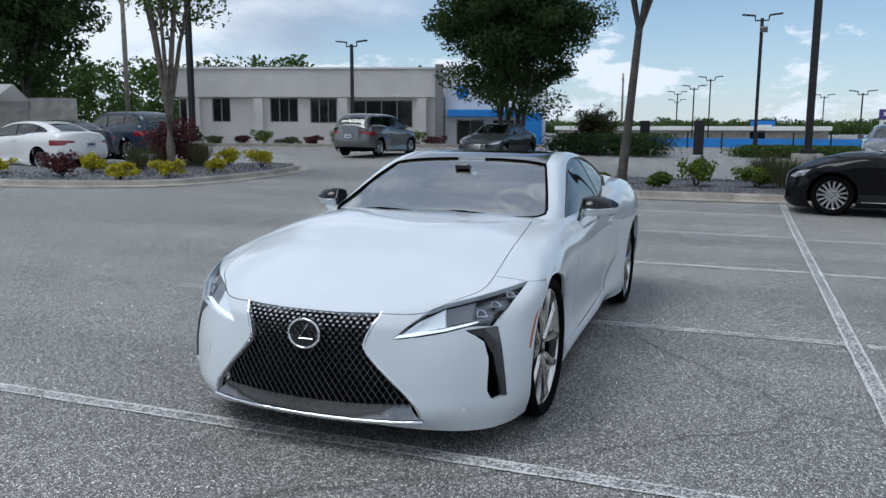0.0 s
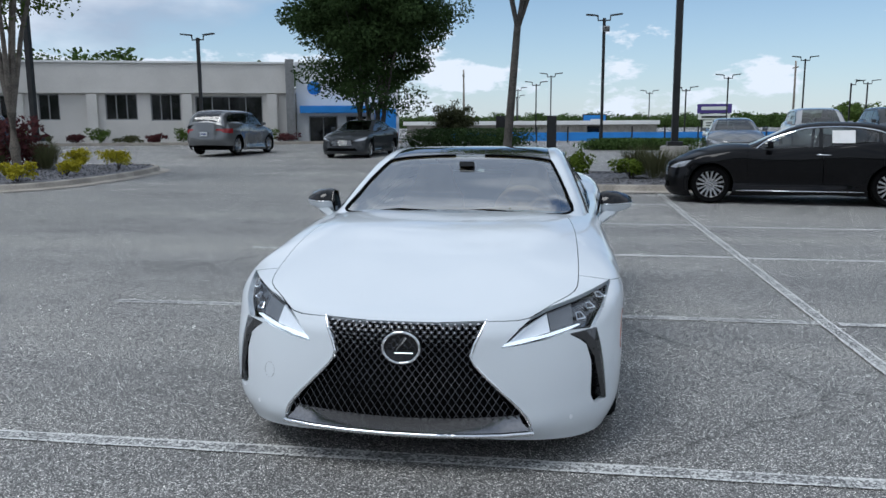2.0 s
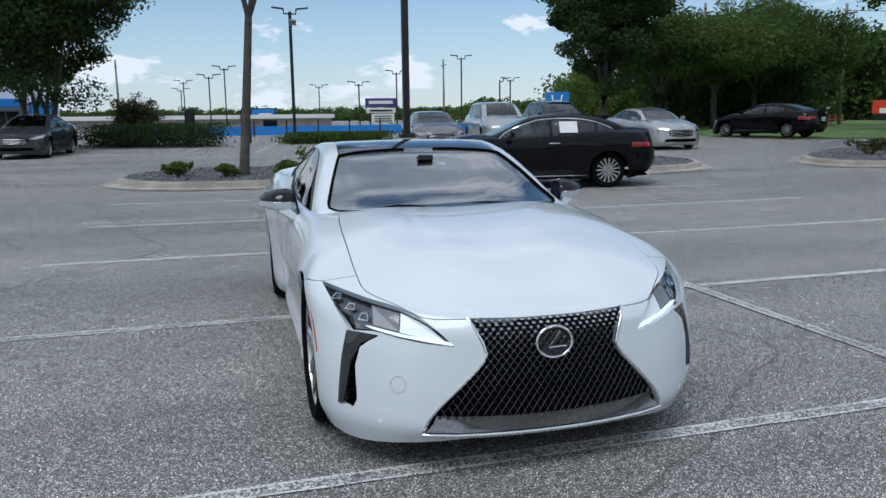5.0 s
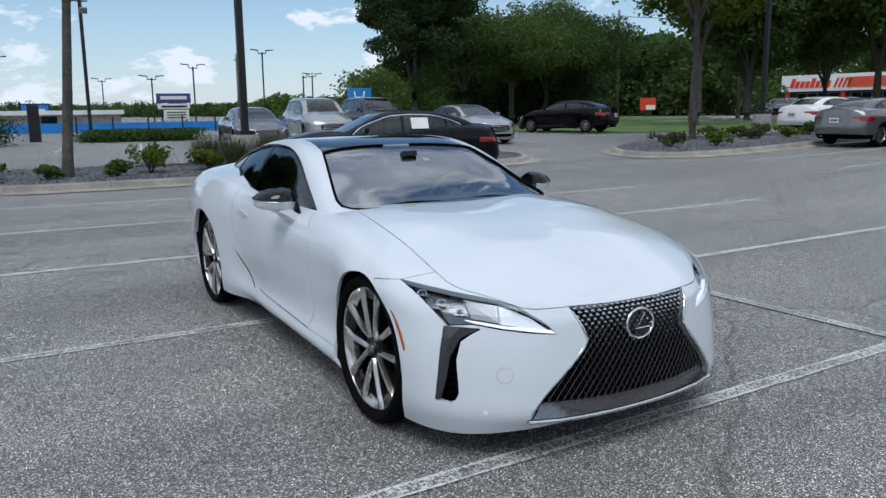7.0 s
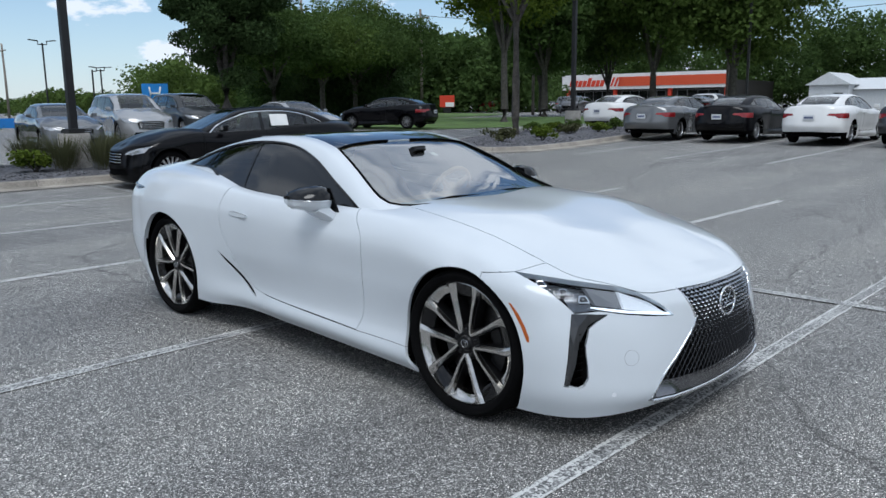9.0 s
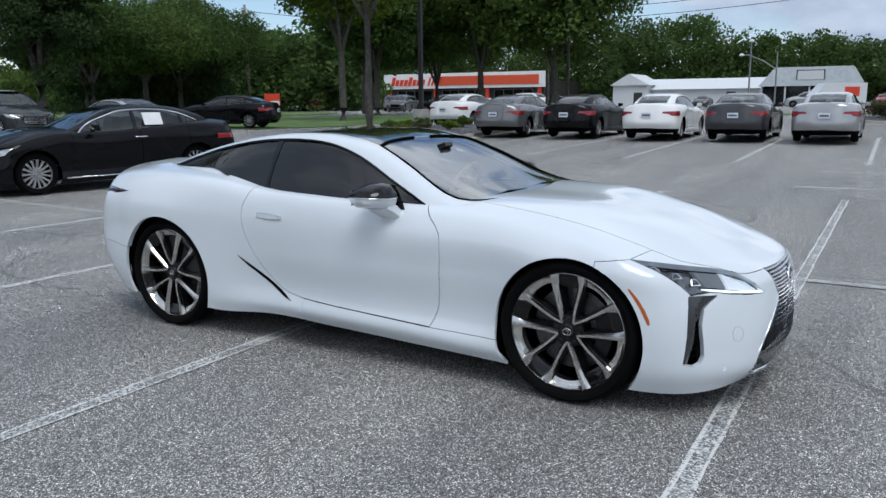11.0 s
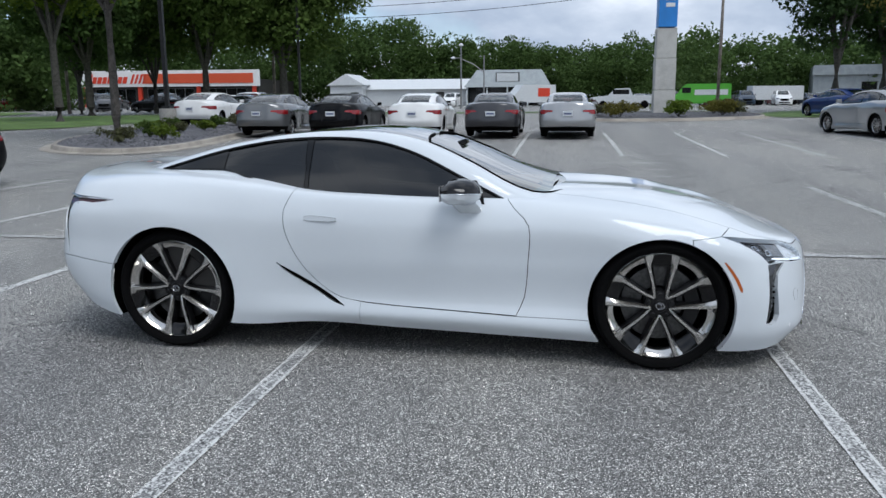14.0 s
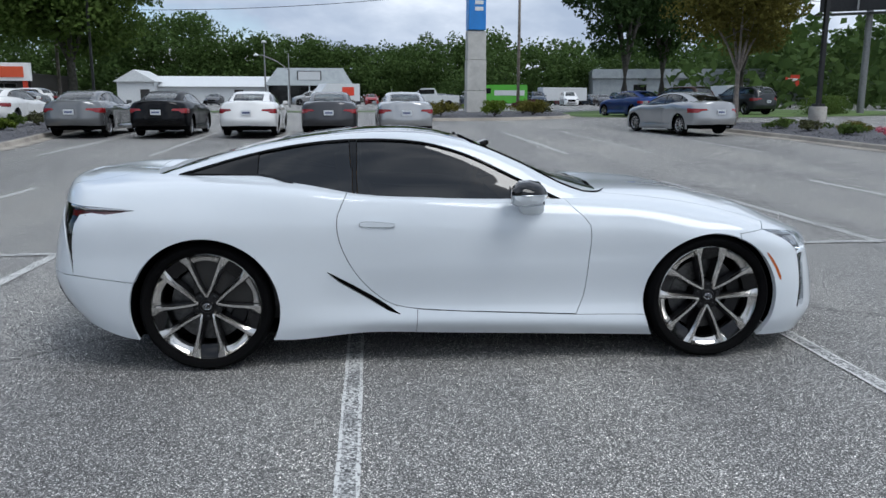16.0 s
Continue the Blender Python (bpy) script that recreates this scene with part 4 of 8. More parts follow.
def hero_lamp_details(lens, tail, car, skin, s):
    look_f = front_of(skin, "front")
    # three angular projectors behind the cover, each a bright bracket round a dark lens
    for y, z in ((.828, .728), (.785, .695), (.745, .662)):
        p, n = look_f.at(y, z)
        c = p - n * .030
        m = Matrix.Translation((c[0], c[1] * s, c[2])) @ Vector((n[0], n[1] * s, n[2])).to_track_quat("Z", "Y").to_matrix().to_4x4()
        bm = bmesh.new()
        tri = [(-.024, -.013), (.024, -.013), (.010, .016), (-.016, .016)]
        for (x0, y0), (x1, y1) in zip(tri, tri[1:] + tri[:1]):
            add_tube(bm, [m @ Vector((x0, y0, .004)), m @ Vector((x1, y1, .004))], [.0032] * 2, 6)
        part("projector", bm, "chrome", lens, "bright angular lamp bracket", 50)
        bm = bmesh.new()
        add_lathe(bm, [(.014, -.012), (.014, 0), (.010, .005), (0, .007)], 16, m)
        part("projector_lens", bm, "smoked", lens, "", 50)
    # grey inner panel between the projectors and the pale wedge
    bm = bmesh.new()
    vs = []
    for y, z in ((.622, .612), (.715, .632), (.70, .708), (.602, .686)):
        p, n = look_f.at(y, z)
        p = p - n * .026
        vs.append(bm.verts.new((p[0], p[1] * s, p[2])))
    vs2 = [bm.verts.new(v.co + Vector((-.02, 0, 0))) for v in vs]
    bm.faces.new(vs), bm.faces.new(vs2[::-1])
    for i in range(4):
        bm.faces.new((vs[i], vs2[i], vs2[(i + 1) % 4], vs[(i + 1) % 4]))
    part("inner_panel", bm, "lamp_grey", lens, "grey inner panel")
    # white tick of the running light along the lower edge
    line = [(.416, .565), (.50, .574), (.613, .590), (.70, .609), (.735, .620)]
    top = [(.430, .577), (.50, .588), (.60, .600), (.69, .617), (.735, .624)]
    bm = bmesh.new()
    rows = []
    for a, b in zip(line, top):
        pa, na = look_f.at(*a)
        pb, nb = look_f.at(*b)
        rows.append([bm.verts.new((p[0], p[1] * s, p[2])) for p in (pa - na * .008, pb - nb * .008, pb - nb * .03, pa - na * .03)])
    for r0, r1 in zip(rows, rows[1:]):
        for i in range(4):
            bm.faces.new((r0[i], r0[(i + 1) % 4], r1[(i + 1) % 4], r1[i]))
    part("light_strip", bm, "strip_light", lens, "white running light strip")
    # pale reflector wedge between strip and upper edge, towards the nose
    bm = bmesh.new()
    quad = [(.440, .574), (.615, .607), (.595, .684), (.50, .634)]
    vs = []
    for y, z in quad:
        p, n = look_f.at(y, z)
        p = p - n * .02
        vs.append(bm.verts.new((p[0], p[1] * s, p[2])))
    vs2 = [bm.verts.new(v.co + Vector((-.02, 0, 0))) for v in vs]
    bm.faces.new(vs), bm.faces.new(vs2[::-1])
    for i in range(4):
        bm.faces.new((vs[i], vs2[i], vs2[(i + 1) % 4], vs[(i + 1) % 4]))
    part("reflector", bm, "lamp_white", lens, "pale reflector")
    # dark blade over the duct
    bm = bmesh.new()
    rows = []
    for (y0, z0), (y1, z1) in (((.806, .598), (.695, .590)), ((.826, .54), (.762, .548)), ((.838, .46), (.802, .468)), ((.848, .37), (.820, .375)), ((.856, .284), (.838, .283))):
        (p0, n0), (p1, n1) = look_f.at(y0, z0), look_f.at(y1, z1)
        mid = (p0 + p1) / 2 + (n0 + n1) / 2 * .004
        rows.append([bm.verts.new((p[0], p[1] * s, p[2])) for p in (p0 - n0 * .004, mid, p1 - n1 * .006, p1 - n1 * .04, p0 - n0 * .04)])
    for r0, r1 in zip(rows, rows[1:]):
        for i in range(5):
            bm.faces.new((r0[i], r0[(i + 1) % 5], r1[(i + 1) % 5], r1[i]))
    part("duct_blade", bm, "smoked", car, "smoky dark blade below the headlight")
    # slats in the duct
    bm = bmesh.new()
    for k in range(7):
        z = .50 - k * .032
        p, n = look_f.at(.775 + .003 * k, z)
        add_box(bm, (.03, .04 - .003 * k, .006), Matrix.Translation((p[0] - .035, s * p[1], z)) @ Matrix.Rotation(radians(-25), 4, "Y"))
    part("duct_slats", bm, "matt_black", car)
    # amber side marker
    look_s = front_of(skin, "side")
    bm = bmesh.new()
    rows = []
    for x, z in ((.318, .628), (.352, .585), (.385, .535), (.408, .487), (.415, .466)):
        w = .0095 if .47 < z < .62 else .005
        row = []
        for dx in (-w, w):
            p, n = look_s.at(x + dx, z)
            row.append(p)
        rows.append([bm.verts.new((p[0], (p[1] + o) * s, p[2])) for p, o in ((row[0], -.01), (row[0], .0015), (row[1], .0015), (row[1], -.01))])
    for r0, r1 in zip(rows, rows[1:]):
        for i in range(4):
            bm.faces.new((r0[i], r0[(i + 1) % 4], r1[(i + 1) % 4], r1[i]))
    bm.faces.new(rows[0]), bm.faces.new(rows[-1][::-1])
    part("side_marker", bm, "amber", car, "amber side marker lamp")
    # red lens and chrome spear of the tail lamp
    bm = bmesh.new()
    rows = []
    for x, z0, z1 in ((-3.27, .899, .903), (-3.38, .885, .900), (-3.48, .878, .902), (-3.56, .875, .905)):
        (p0, n0), (p1, n1) = look_s.at(x, z0), look_s.at(x, z1)
        rows.append([bm.verts.new((p[0], (p[1] + o) * s, p[2])) for p, o in ((p0, -.015), (p0, .001), (p1, .001), (p1, -.015))])
    for r0, r1 in zip(rows, rows[1:]):
        for i in range(4):
            bm.faces.new((r0[i], r0[(i + 1) % 4], r1[(i + 1) % 4], r1[i]))
    part("lens", bm, "red_lens", tail, "dark red lens")
    bm = bmesh.new()
    pts = []
    for x, z in ((-3.215, .907), (-3.35, .911), (-3.48, .916), (-3.58, .925)):
        p, n = look_s.at(x, z)
        pts.append((p[0], (p[1] + .001) * s, p[2]))
    add_tube(bm, pts, [.002, .006, .008, .008], 6)
    part("trim_strip", bm, "chrome", tail, "chrome strip", 60)
    # dark outlet at the lower corner of the rear bumper
    look_r = Front(skin, "front", lambda q: q[:, 0] < -3.2)
    bm = bmesh.new()
    rows = []
    for z, y0, y1 in ((.50, .70, .715), (.45, .60, .73), (.38, .58, .74), (.335, .60, .73)):
        row = []
        for y, o in ((y0, -.02), (y0, .003), (y1, .003), (y1, -.02)):
            q, n = look_r.at(y, z)
            row.append(bm.verts.new((q[0] - o, y * s, z)))
        rows.append(row)
    for r0, r1 in zip(rows, rows[1:]):
        for i in range(4):
            bm.faces.new((r0[i], r0[(i + 1) % 4], r1[(i + 1) % 4], r1[i]))
    bm.faces.new(rows[0]), bm.faces.new(rows[-1][::-1])
    part("rear_outlet", bm, "gloss_black", car, "gloss black rear outlet")
    # parking sensor
    p, n = look_f.at(.70, .24)
    bm = bmesh.new()
    m = Matrix.Translation((p[0], p[1] * s, p[2])) @ Vector((n[0], n[1] * s, n[2])).to_track_quat("Z", "Y").to_matrix().to_4x4()
    add_lathe(bm, [(.010, -.004), (.010, .0008), (.0085, .0008), (.008, .0002), (0, .0004)], 20, m)
    part("parking_sensor", bm, "lamp_white", car, "", 40)

    if s < 0:
        # round cover over the towing eye
        p, n = look_f.at(.63, .40)
        bm = bmesh.new()
        m = Matrix.Translation((p[0], p[1] * s, p[2])) @ Vector((n[0], n[1] * s, n[2])).to_track_quat("Z", "Y").to_matrix().to_4x4()
        add_tube(bm, [m @ Vector((.034 * math.cos(a), .034 * math.sin(a), -.0006)) for a in np.linspace(0, math.tau, 33)], [.0005] * 33, 5, False)
        part("tow_cover_gap", bm, "lamp_grey", car, "fine round seam of the towing eye cover")


def hero_door_details(door, s):
    # flush handle: an outlined blade
    bm = bmesh.new()
    prof = smooth_outline([(-2.018, .812), (-2.018, .828), (-1.99, .835), (-1.86, .826), (-1.825, .820), (-1.825, .808), (-1.86, .803), (-1.99, .806)], step=.02)
    lo = [bm.verts.new((x, s * .895, z)) for x, z in prof]
    hi = [bm.verts.new((x, s * .9195, z)) for x, z in prof]
    k = len(prof)
    for i in range(k):
        bm.faces.new((lo[i], lo[(i + 1) % k], hi[(i + 1) % k], hi[i]))
    bm.faces.new(hi)
    handle = part("door_handle", bm, "pearl_white", door, "flush white door handle")
    bm = bmesh.new()
    pts = [(x, s * .9165, z) for x, z in prof]
    add_tube(bm, pts + pts[:1], [.0015] * (k + 1), 5, False)
    part("handle_gap", bm, "matt_black", door)


def hero_cabin(car):
    skin = Skin(cabin_rows(), mirror_u=(False, False))
    bm = skin.grid(130, 56)
    rules = []
    for name, outline, view, keep in (("side", SIDE_GLASS, "side", lambda c: c.y > .4), ("screen", WINDSCREEN, "top", lambda c: c.z > .9), ("roof", ROOF_PANEL, "top", lambda c: c.z > 1.1), ("rear", REAR_GLASS, "top", lambda c: c.z > .95)):
        cut_outline(bm, outline, view, keep)
        rules.append((name, outline, view, {"side": lambda p: p[1] > .45, "screen": lambda p: p[2] > .9, "roof": lambda p: p[2] > 1.1, "rear": lambda p: p[2] > .95}[name]))
    lines = ([(-2.055, .9), (-2.025, .9), (-2.055, 1.4), (-2.085, 1.4)], [(-2.60, .9), (-2.58, .9), (-2.58, 1.4), (-2.60, 1.4)])
    for o in lines:
        cut_outline(bm, o, "side", lambda c: c.y > .4)
    bm.faces.ensure_lookup_table()
    lab = sort_faces(bm, rules, "frame")
    groups = {}
    for f, k in zip(bm.faces, lab):
        c = f.calc_center_median()
        if k == "side":
            bar = -2.04 - (c.z - 1.0) * .06
            k = "trim" if c.x < -2.59 else ("window" if c.x > bar + .016 else ("quarter" if c.x < bar - .016 else "bar"))
        if k == "frame" and c.x > -.55 and c.z < 1.2:
            continue
        if k == "frame" and c.x < -2.9 and c.y < .55:
            k = "trim"
        groups.setdefault(k, []).append(f)
    panel_part("roof_frame", panel(bm, skin, groups["frame"], (1, -1), rim=.02), "pearl_white", car, "white pillars and roof rails")
    panel_part("windscreen", panel(bm, skin, groups["screen"], (1, -1), offset=-.006), "windscreen", car, "raked clear windscreen")
    panel_part("roof_panel", panel(bm, skin, groups["roof"], (1, -1), offset=-.003), "roof_black", car, "glossy black roof panel")
    panel_part("rear_window", panel(bm, skin, groups["rear"], (1, -1), offset=-.004), "roof_black", car, "dark rear window")
    side_look, top_look = Front(skin, "side", lambda p: p[:, 1] > .45), Front(skin, "top", lambda p: p[:, 2] > .9)
    for s in (1, -1):
        win = panel_part("side_window", panel(bm, skin, groups["window"], (s,), offset=-.007), "tinted", car, "dark tinted door window")
        panel_part("quarter_window", panel(bm, skin, groups["quarter"], (s,), offset=-.007), "tinted", car, "dark tinted rear quarter window")
        panel_part("pillar_trim", panel(bm, skin, groups["bar"], (s,), offset=-.004), "gloss_black", car)
        panel_part("rear_pillar_trim", panel(bm, skin, groups["trim"], (s,), offset=-.003), "gloss_black", car, "gloss black trim behind the rear window")
        # dark moulding round the glass
        mould = bmesh.new()
        pts = []
        for x, z in SIDE_GLASS:
            q, n = side_look.at(x, z)
            pts.append((q[0], s * (q[1] + .001), q[2]))
        add_tube(mould, pts + pts[:1], [.0075] * (len(pts) + 1), 6, False)
        part("window_moulding", mould, "gloss_black", car, "", 60)
        # windscreen surround
        ws = bmesh.new()
        sk = [(x, y) for x, y in WINDSCREEN if y > .05]
        pts = []
        for x, y in sk:
            q, n = top_look.at(x, y)
            pts.append((q[0], s * q[1], q[2] - .001))
        add_tube(ws, pts, [.0085] * len(pts), 6)
        part("windscreen_seal", ws, "matt_black", car, "", 60)
    bm.free()
    # cowl and wipers in front of the screen
    bm = bmesh.new()
    rows = []
    for y in np.linspace(-.66, .66, 25):
        k = abs(y) / .66
        x0 = -.52 - .14 * k ** 2
        rows.append([bm.verts.new((x0 - .20 + .02 * k, y, .948 - .04 * k)), bm.verts.new((x0 - .08, y, .940 - .035 * k)), bm.verts.new((x0 + .0, y, .940 - .04 * k))])
    for r0, r1 in zip(rows, rows[1:]):
        for i in range(2):
            bm.faces.new((r0[i], r0[i + 1], r1[i + 1], r1[i]))
    part("cowl", bm, "matt_black", car, "black cowl below the windscreen", 60)
    for y0, y1 in ((.50, -.08), (-.10, -.56)):
        bm = bmesh.new()
        add_tube(bm, [(-.585, y0, .972 - .03 * abs(y0)), (-.60, (y0 + y1) / 2, .978), (-.615, y1, .974 - .03 * abs(y1))], [.007, .006, .004], 6)
        part("wiper", bm, "matt_black", car)


def wheel_mesh():
    """Rim with ten paired spokes, made once."""
    parts = {}
    bm = bmesh.new()
    add_lathe(bm, [(.270, .040), (.2735, .055), (.279, .052), (.279, .044)], 72)
    parts["rim"] = (finish(bm, "rim", "wheel_silver", 40), "bright machined rim edge")
    bm = bmesh.new()
    add_lathe(bm, [(.243, -.16), (.268, -.15), (.262, -.08), (.262, .02), (.270, .041)], 64)
    parts["barrel"] = (finish(bm, "barrel", "wheel_dark", 40), "dark wheel barrel")
    bm = bmesh.new()
    add_lathe(bm, [(.262, -.125), (.30, -.132), (.335, -.125), (.356, -.10), (.3645, -.06), (.3655, 0.0), (.362, .04), (.352, .066), (.338, .078), (.320, .075), (.307, .066), (.302, .054), (.296, .0)], 96)
    parts["tyre"] = (finish(bm, "tyre", "rubber", 40), "black low-profile tyre")
    # ten spokes in five pairs: each pair leaves the hub in a narrow point, spreads and flares into the rim
    stations = [(.048, .06, .0105, .032), (.066, .18, .0110, .037), (.092, .27, .0115, .041), (.13, .318, .0118, .044), (.175, .335, .0125, .046), (.215, .345, .0150, .048), (.247, .365, .0205, .049), (.272, .395, .0280, .050)]
    for kind in ("face", "back"):
        bm = bmesh.new()
        for k in range(5):
            base = math.radians(90 + 72 * k)
            for sgn in (1, -1):
                rings = []
                for r, a, w, h in stations:
                    ang = base + sgn * a
                    c = Vector((r * math.cos(ang), r * math.sin(ang), 0))
                    t = Vector((-math.sin(ang), math.cos(ang), 0)) * sgn
                    if kind == "face":
                        prof = ((-w, h - .020), (-w * .72, h + .003), (w * .30, h + .004), (w, h - .010))
                    else:
                        prof = ((-w * 1.15, h - .075), (-w * 1.1, h - .018), (w * 1.1, h - .010), (w * 1.35, h - .075))
                    rings.append([bm.verts.new(c + t * o + Vector((0, 0, z))) for o, z in prof])
                for a, b in zip(rings, rings[1:]):
                    for i in range(4):
                        bm.faces.new((a[i], a[(i + 1) % 4], b[(i + 1) % 4], b[i]))
                bm.faces.new(rings[0]), bm.faces.new(rings[-1][::-1])
        parts["spoke_" + kind] = (finish(bm, "spoke", "wheel_silver" if kind == "face" else "wheel_dark", 50), "polished twin spokes" if kind == "face" else "dark spoke backs")
    for k in range(5):
        # bright dished web between the two spokes of a pair
        bm = bmesh.new()
        base = math.radians(90 + 72 * k)
        rows = []
        for a in np.linspace(-.36, .36, 13):
            ang = base + a
            dip = .010 * (1 - (a / .36) ** 2)
            rows.append([bm.verts.new((r * math.cos(ang), r * math.sin(ang), z)) for r, z in ((.222 + dip, -.010), (.228 + dip, .022), (.258, .030), (.270, .050), (.270, .0))])
        for r0, r1 in zip(rows, rows[1:]):
            for i in range(5):
                bm.faces.new((r0[i], r0[(i + 1) % 5], r1[(i + 1) % 5], r1[i]))
        bm.faces.new(rows[0]), bm.faces.new(rows[-1][::-1])
        parts["outer_web%d" % k] = (finish(bm, "outer_web", "wheel_silver", 40), "")
        # black insert at the rim between neighbouring pairs
        bm = bmesh.new()
        base += radians(36)
        rows = []
        for a in np.linspace(-.20, .20, 7):
            ang = base + a
            rows.append([bm.verts.new((r * math.cos(ang), r * math.sin(ang), z)) for r, z in ((.205, .0), (.207, .022), (.225, .034), (.270, .046), (.270, .01))])
        for r0, r1 in zip(rows, rows[1:]):
            for i in range(5):
                bm.faces.new((r0[i], r0[(i + 1) % 5], r1[(i + 1) % 5], r1[i]))
        bm.faces.new(rows[0]), bm.faces.new(rows[-1][::-1])
        parts["rim_insert%d" % k] = (finish(bm, "rim_insert", "gloss_black", 40), "")
    bm = bmesh.new()
    add_lathe(bm, [(0, .040), (.030, .040), (.033, .036), (.036, .028), (.075, .022), (.082, .005), (.08, -.06), (0, -.06)], 40)
    for k in range(5):
        a = math.radians(54 + 72 * k)
        add_lathe(bm, [(.010, .018), (.010, .030), (.006, .033), (0, .033)], 6, Matrix.Translation((.057 * math.cos(a), .057 * math.sin(a), 0)))
    parts["hub"] = (finish(bm, "hub", "wheel_dark", 40), "dark hub with five nuts")
    bm = bmesh.new()
    add_tube(bm, [(.020 * math.cos(a), .016 * math.sin(a), .0415) for a in np.linspace(0, math.tau, 25)], [.0018] * 25, 5, False)
    add_tube(bm, [(-.003, .013, .0415), (-.008, -.007, .0415), (.010, -.007, .0415)], [.0018] * 3, 5)
    parts["hub_badge"] = (finish(bm, "hub_badge", "chrome"), "")
    bm = bmesh.new()
    add_lathe(bm, [(.09, -.045), (.192, -.045), (.194, -.052), (.194, -.072), (.09, -.072)], 56)
    parts["brake_disc"] = (finish(bm, "brake_disc", "disc_iron", 30), "grey brake disc")
    bm = bmesh.new()
    rows = []
    for a in np.linspace(math.radians(-32), math.radians(32), 9):
        rows.append([bm.verts.new((r * math.cos(a), r * math.sin(a), z)) for r, z in ((.13, -.03), (.14, -.012), (.215, -.012), (.222, -.03), (.222, -.1), (.13, -.1))])
    for r0, r1 in zip(rows, rows[1:]):
        for i in range(6):
            bm.faces.new((r0[i], r0[(i + 1) % 6], r1[(i + 1) % 6], r1[i]))
    bm.faces.new(rows[0]), bm.faces.new(rows[-1][::-1])
    parts["brake_caliper"] = (finish(bm, "brake_caliper", "wheel_dark", 30), "dark brake caliper")
    bm = bmesh.new()
    add_lathe(bm, [(.262, -.14), (.25, -.15), (0, -.15)], 40)
    parts["barrel_back"] = (finish(bm, "barrel_back", "matt_black", 40), "")
    return parts


def hero_wheels(car):
    meshes = wheel_mesh()
    for x, turn in ((0.0, 180), (-2.868, 0)):
        for s in (1, -1):
            wheel = new("wheel", meshes["tyre"][0])
            wheel.parent = car
            wheel["label"] = "wheel with low-profile tyre and polished twin-spoke rim"
            wheel.matrix_basis = Matrix.Translation((x, s * .838, .364)) @ Matrix.Rotation(radians(-90 * s), 4, "X") @ Matrix.Rotation(radians(turn), 4, "Z")
            for key, (me, label) in meshes.items():
                if key == "tyre":
                    continue
                ob = new("spoke_set" if key.startswith("spoke") else me.name.split(".")[0], me)
                ob.parent = wheel
                ob.matrix_basis = Matrix.Diagonal((1.085, 1.085, 1, 1))
                if key == "brake_caliper":
                    ob.matrix_basis = Matrix.Rotation(radians(0 if (x < -1) == (s < 0) else 180), 4, "Z")
                if label:
                    ob["label"] = label


def hero_under(car):
    bm = bmesh.new()
    add_prism(bm, [(.74, .45), (.45, .76), (-.5, .80), (-2.4, .80), (-3.3, .78), (-3.62, .4), (-3.62, -.4), (-3.3, -.78), (-2.4, -.80), (-.5, -.80), (.45, -.76), (.74, -.45)], .185, .215)
    part("underbody", bm, "matt_black", car, "black underbody")
    for x, r in ((0, .40), (-2.868, .412)):
        for s in (1, -1):
            bm = bmesh.new()
            n = 40
            rows = []
            for a in np.linspace(-.42, math.pi + .42, n):
                rows.append([bm.verts.new((x + r * math.cos(a), s * y, max(.17, .352 + r * math.sin(a)))) for y in (.885, .60)])
            for r0, r1 in zip(rows, rows[1:]):
                bm.faces.new((r0[0], r0[1], r1[1], r1[0]))
            bm.faces.new([row[1] for row in rows])
            part("wheel_arch_liner", bm, "matt_black", car, "", 60)


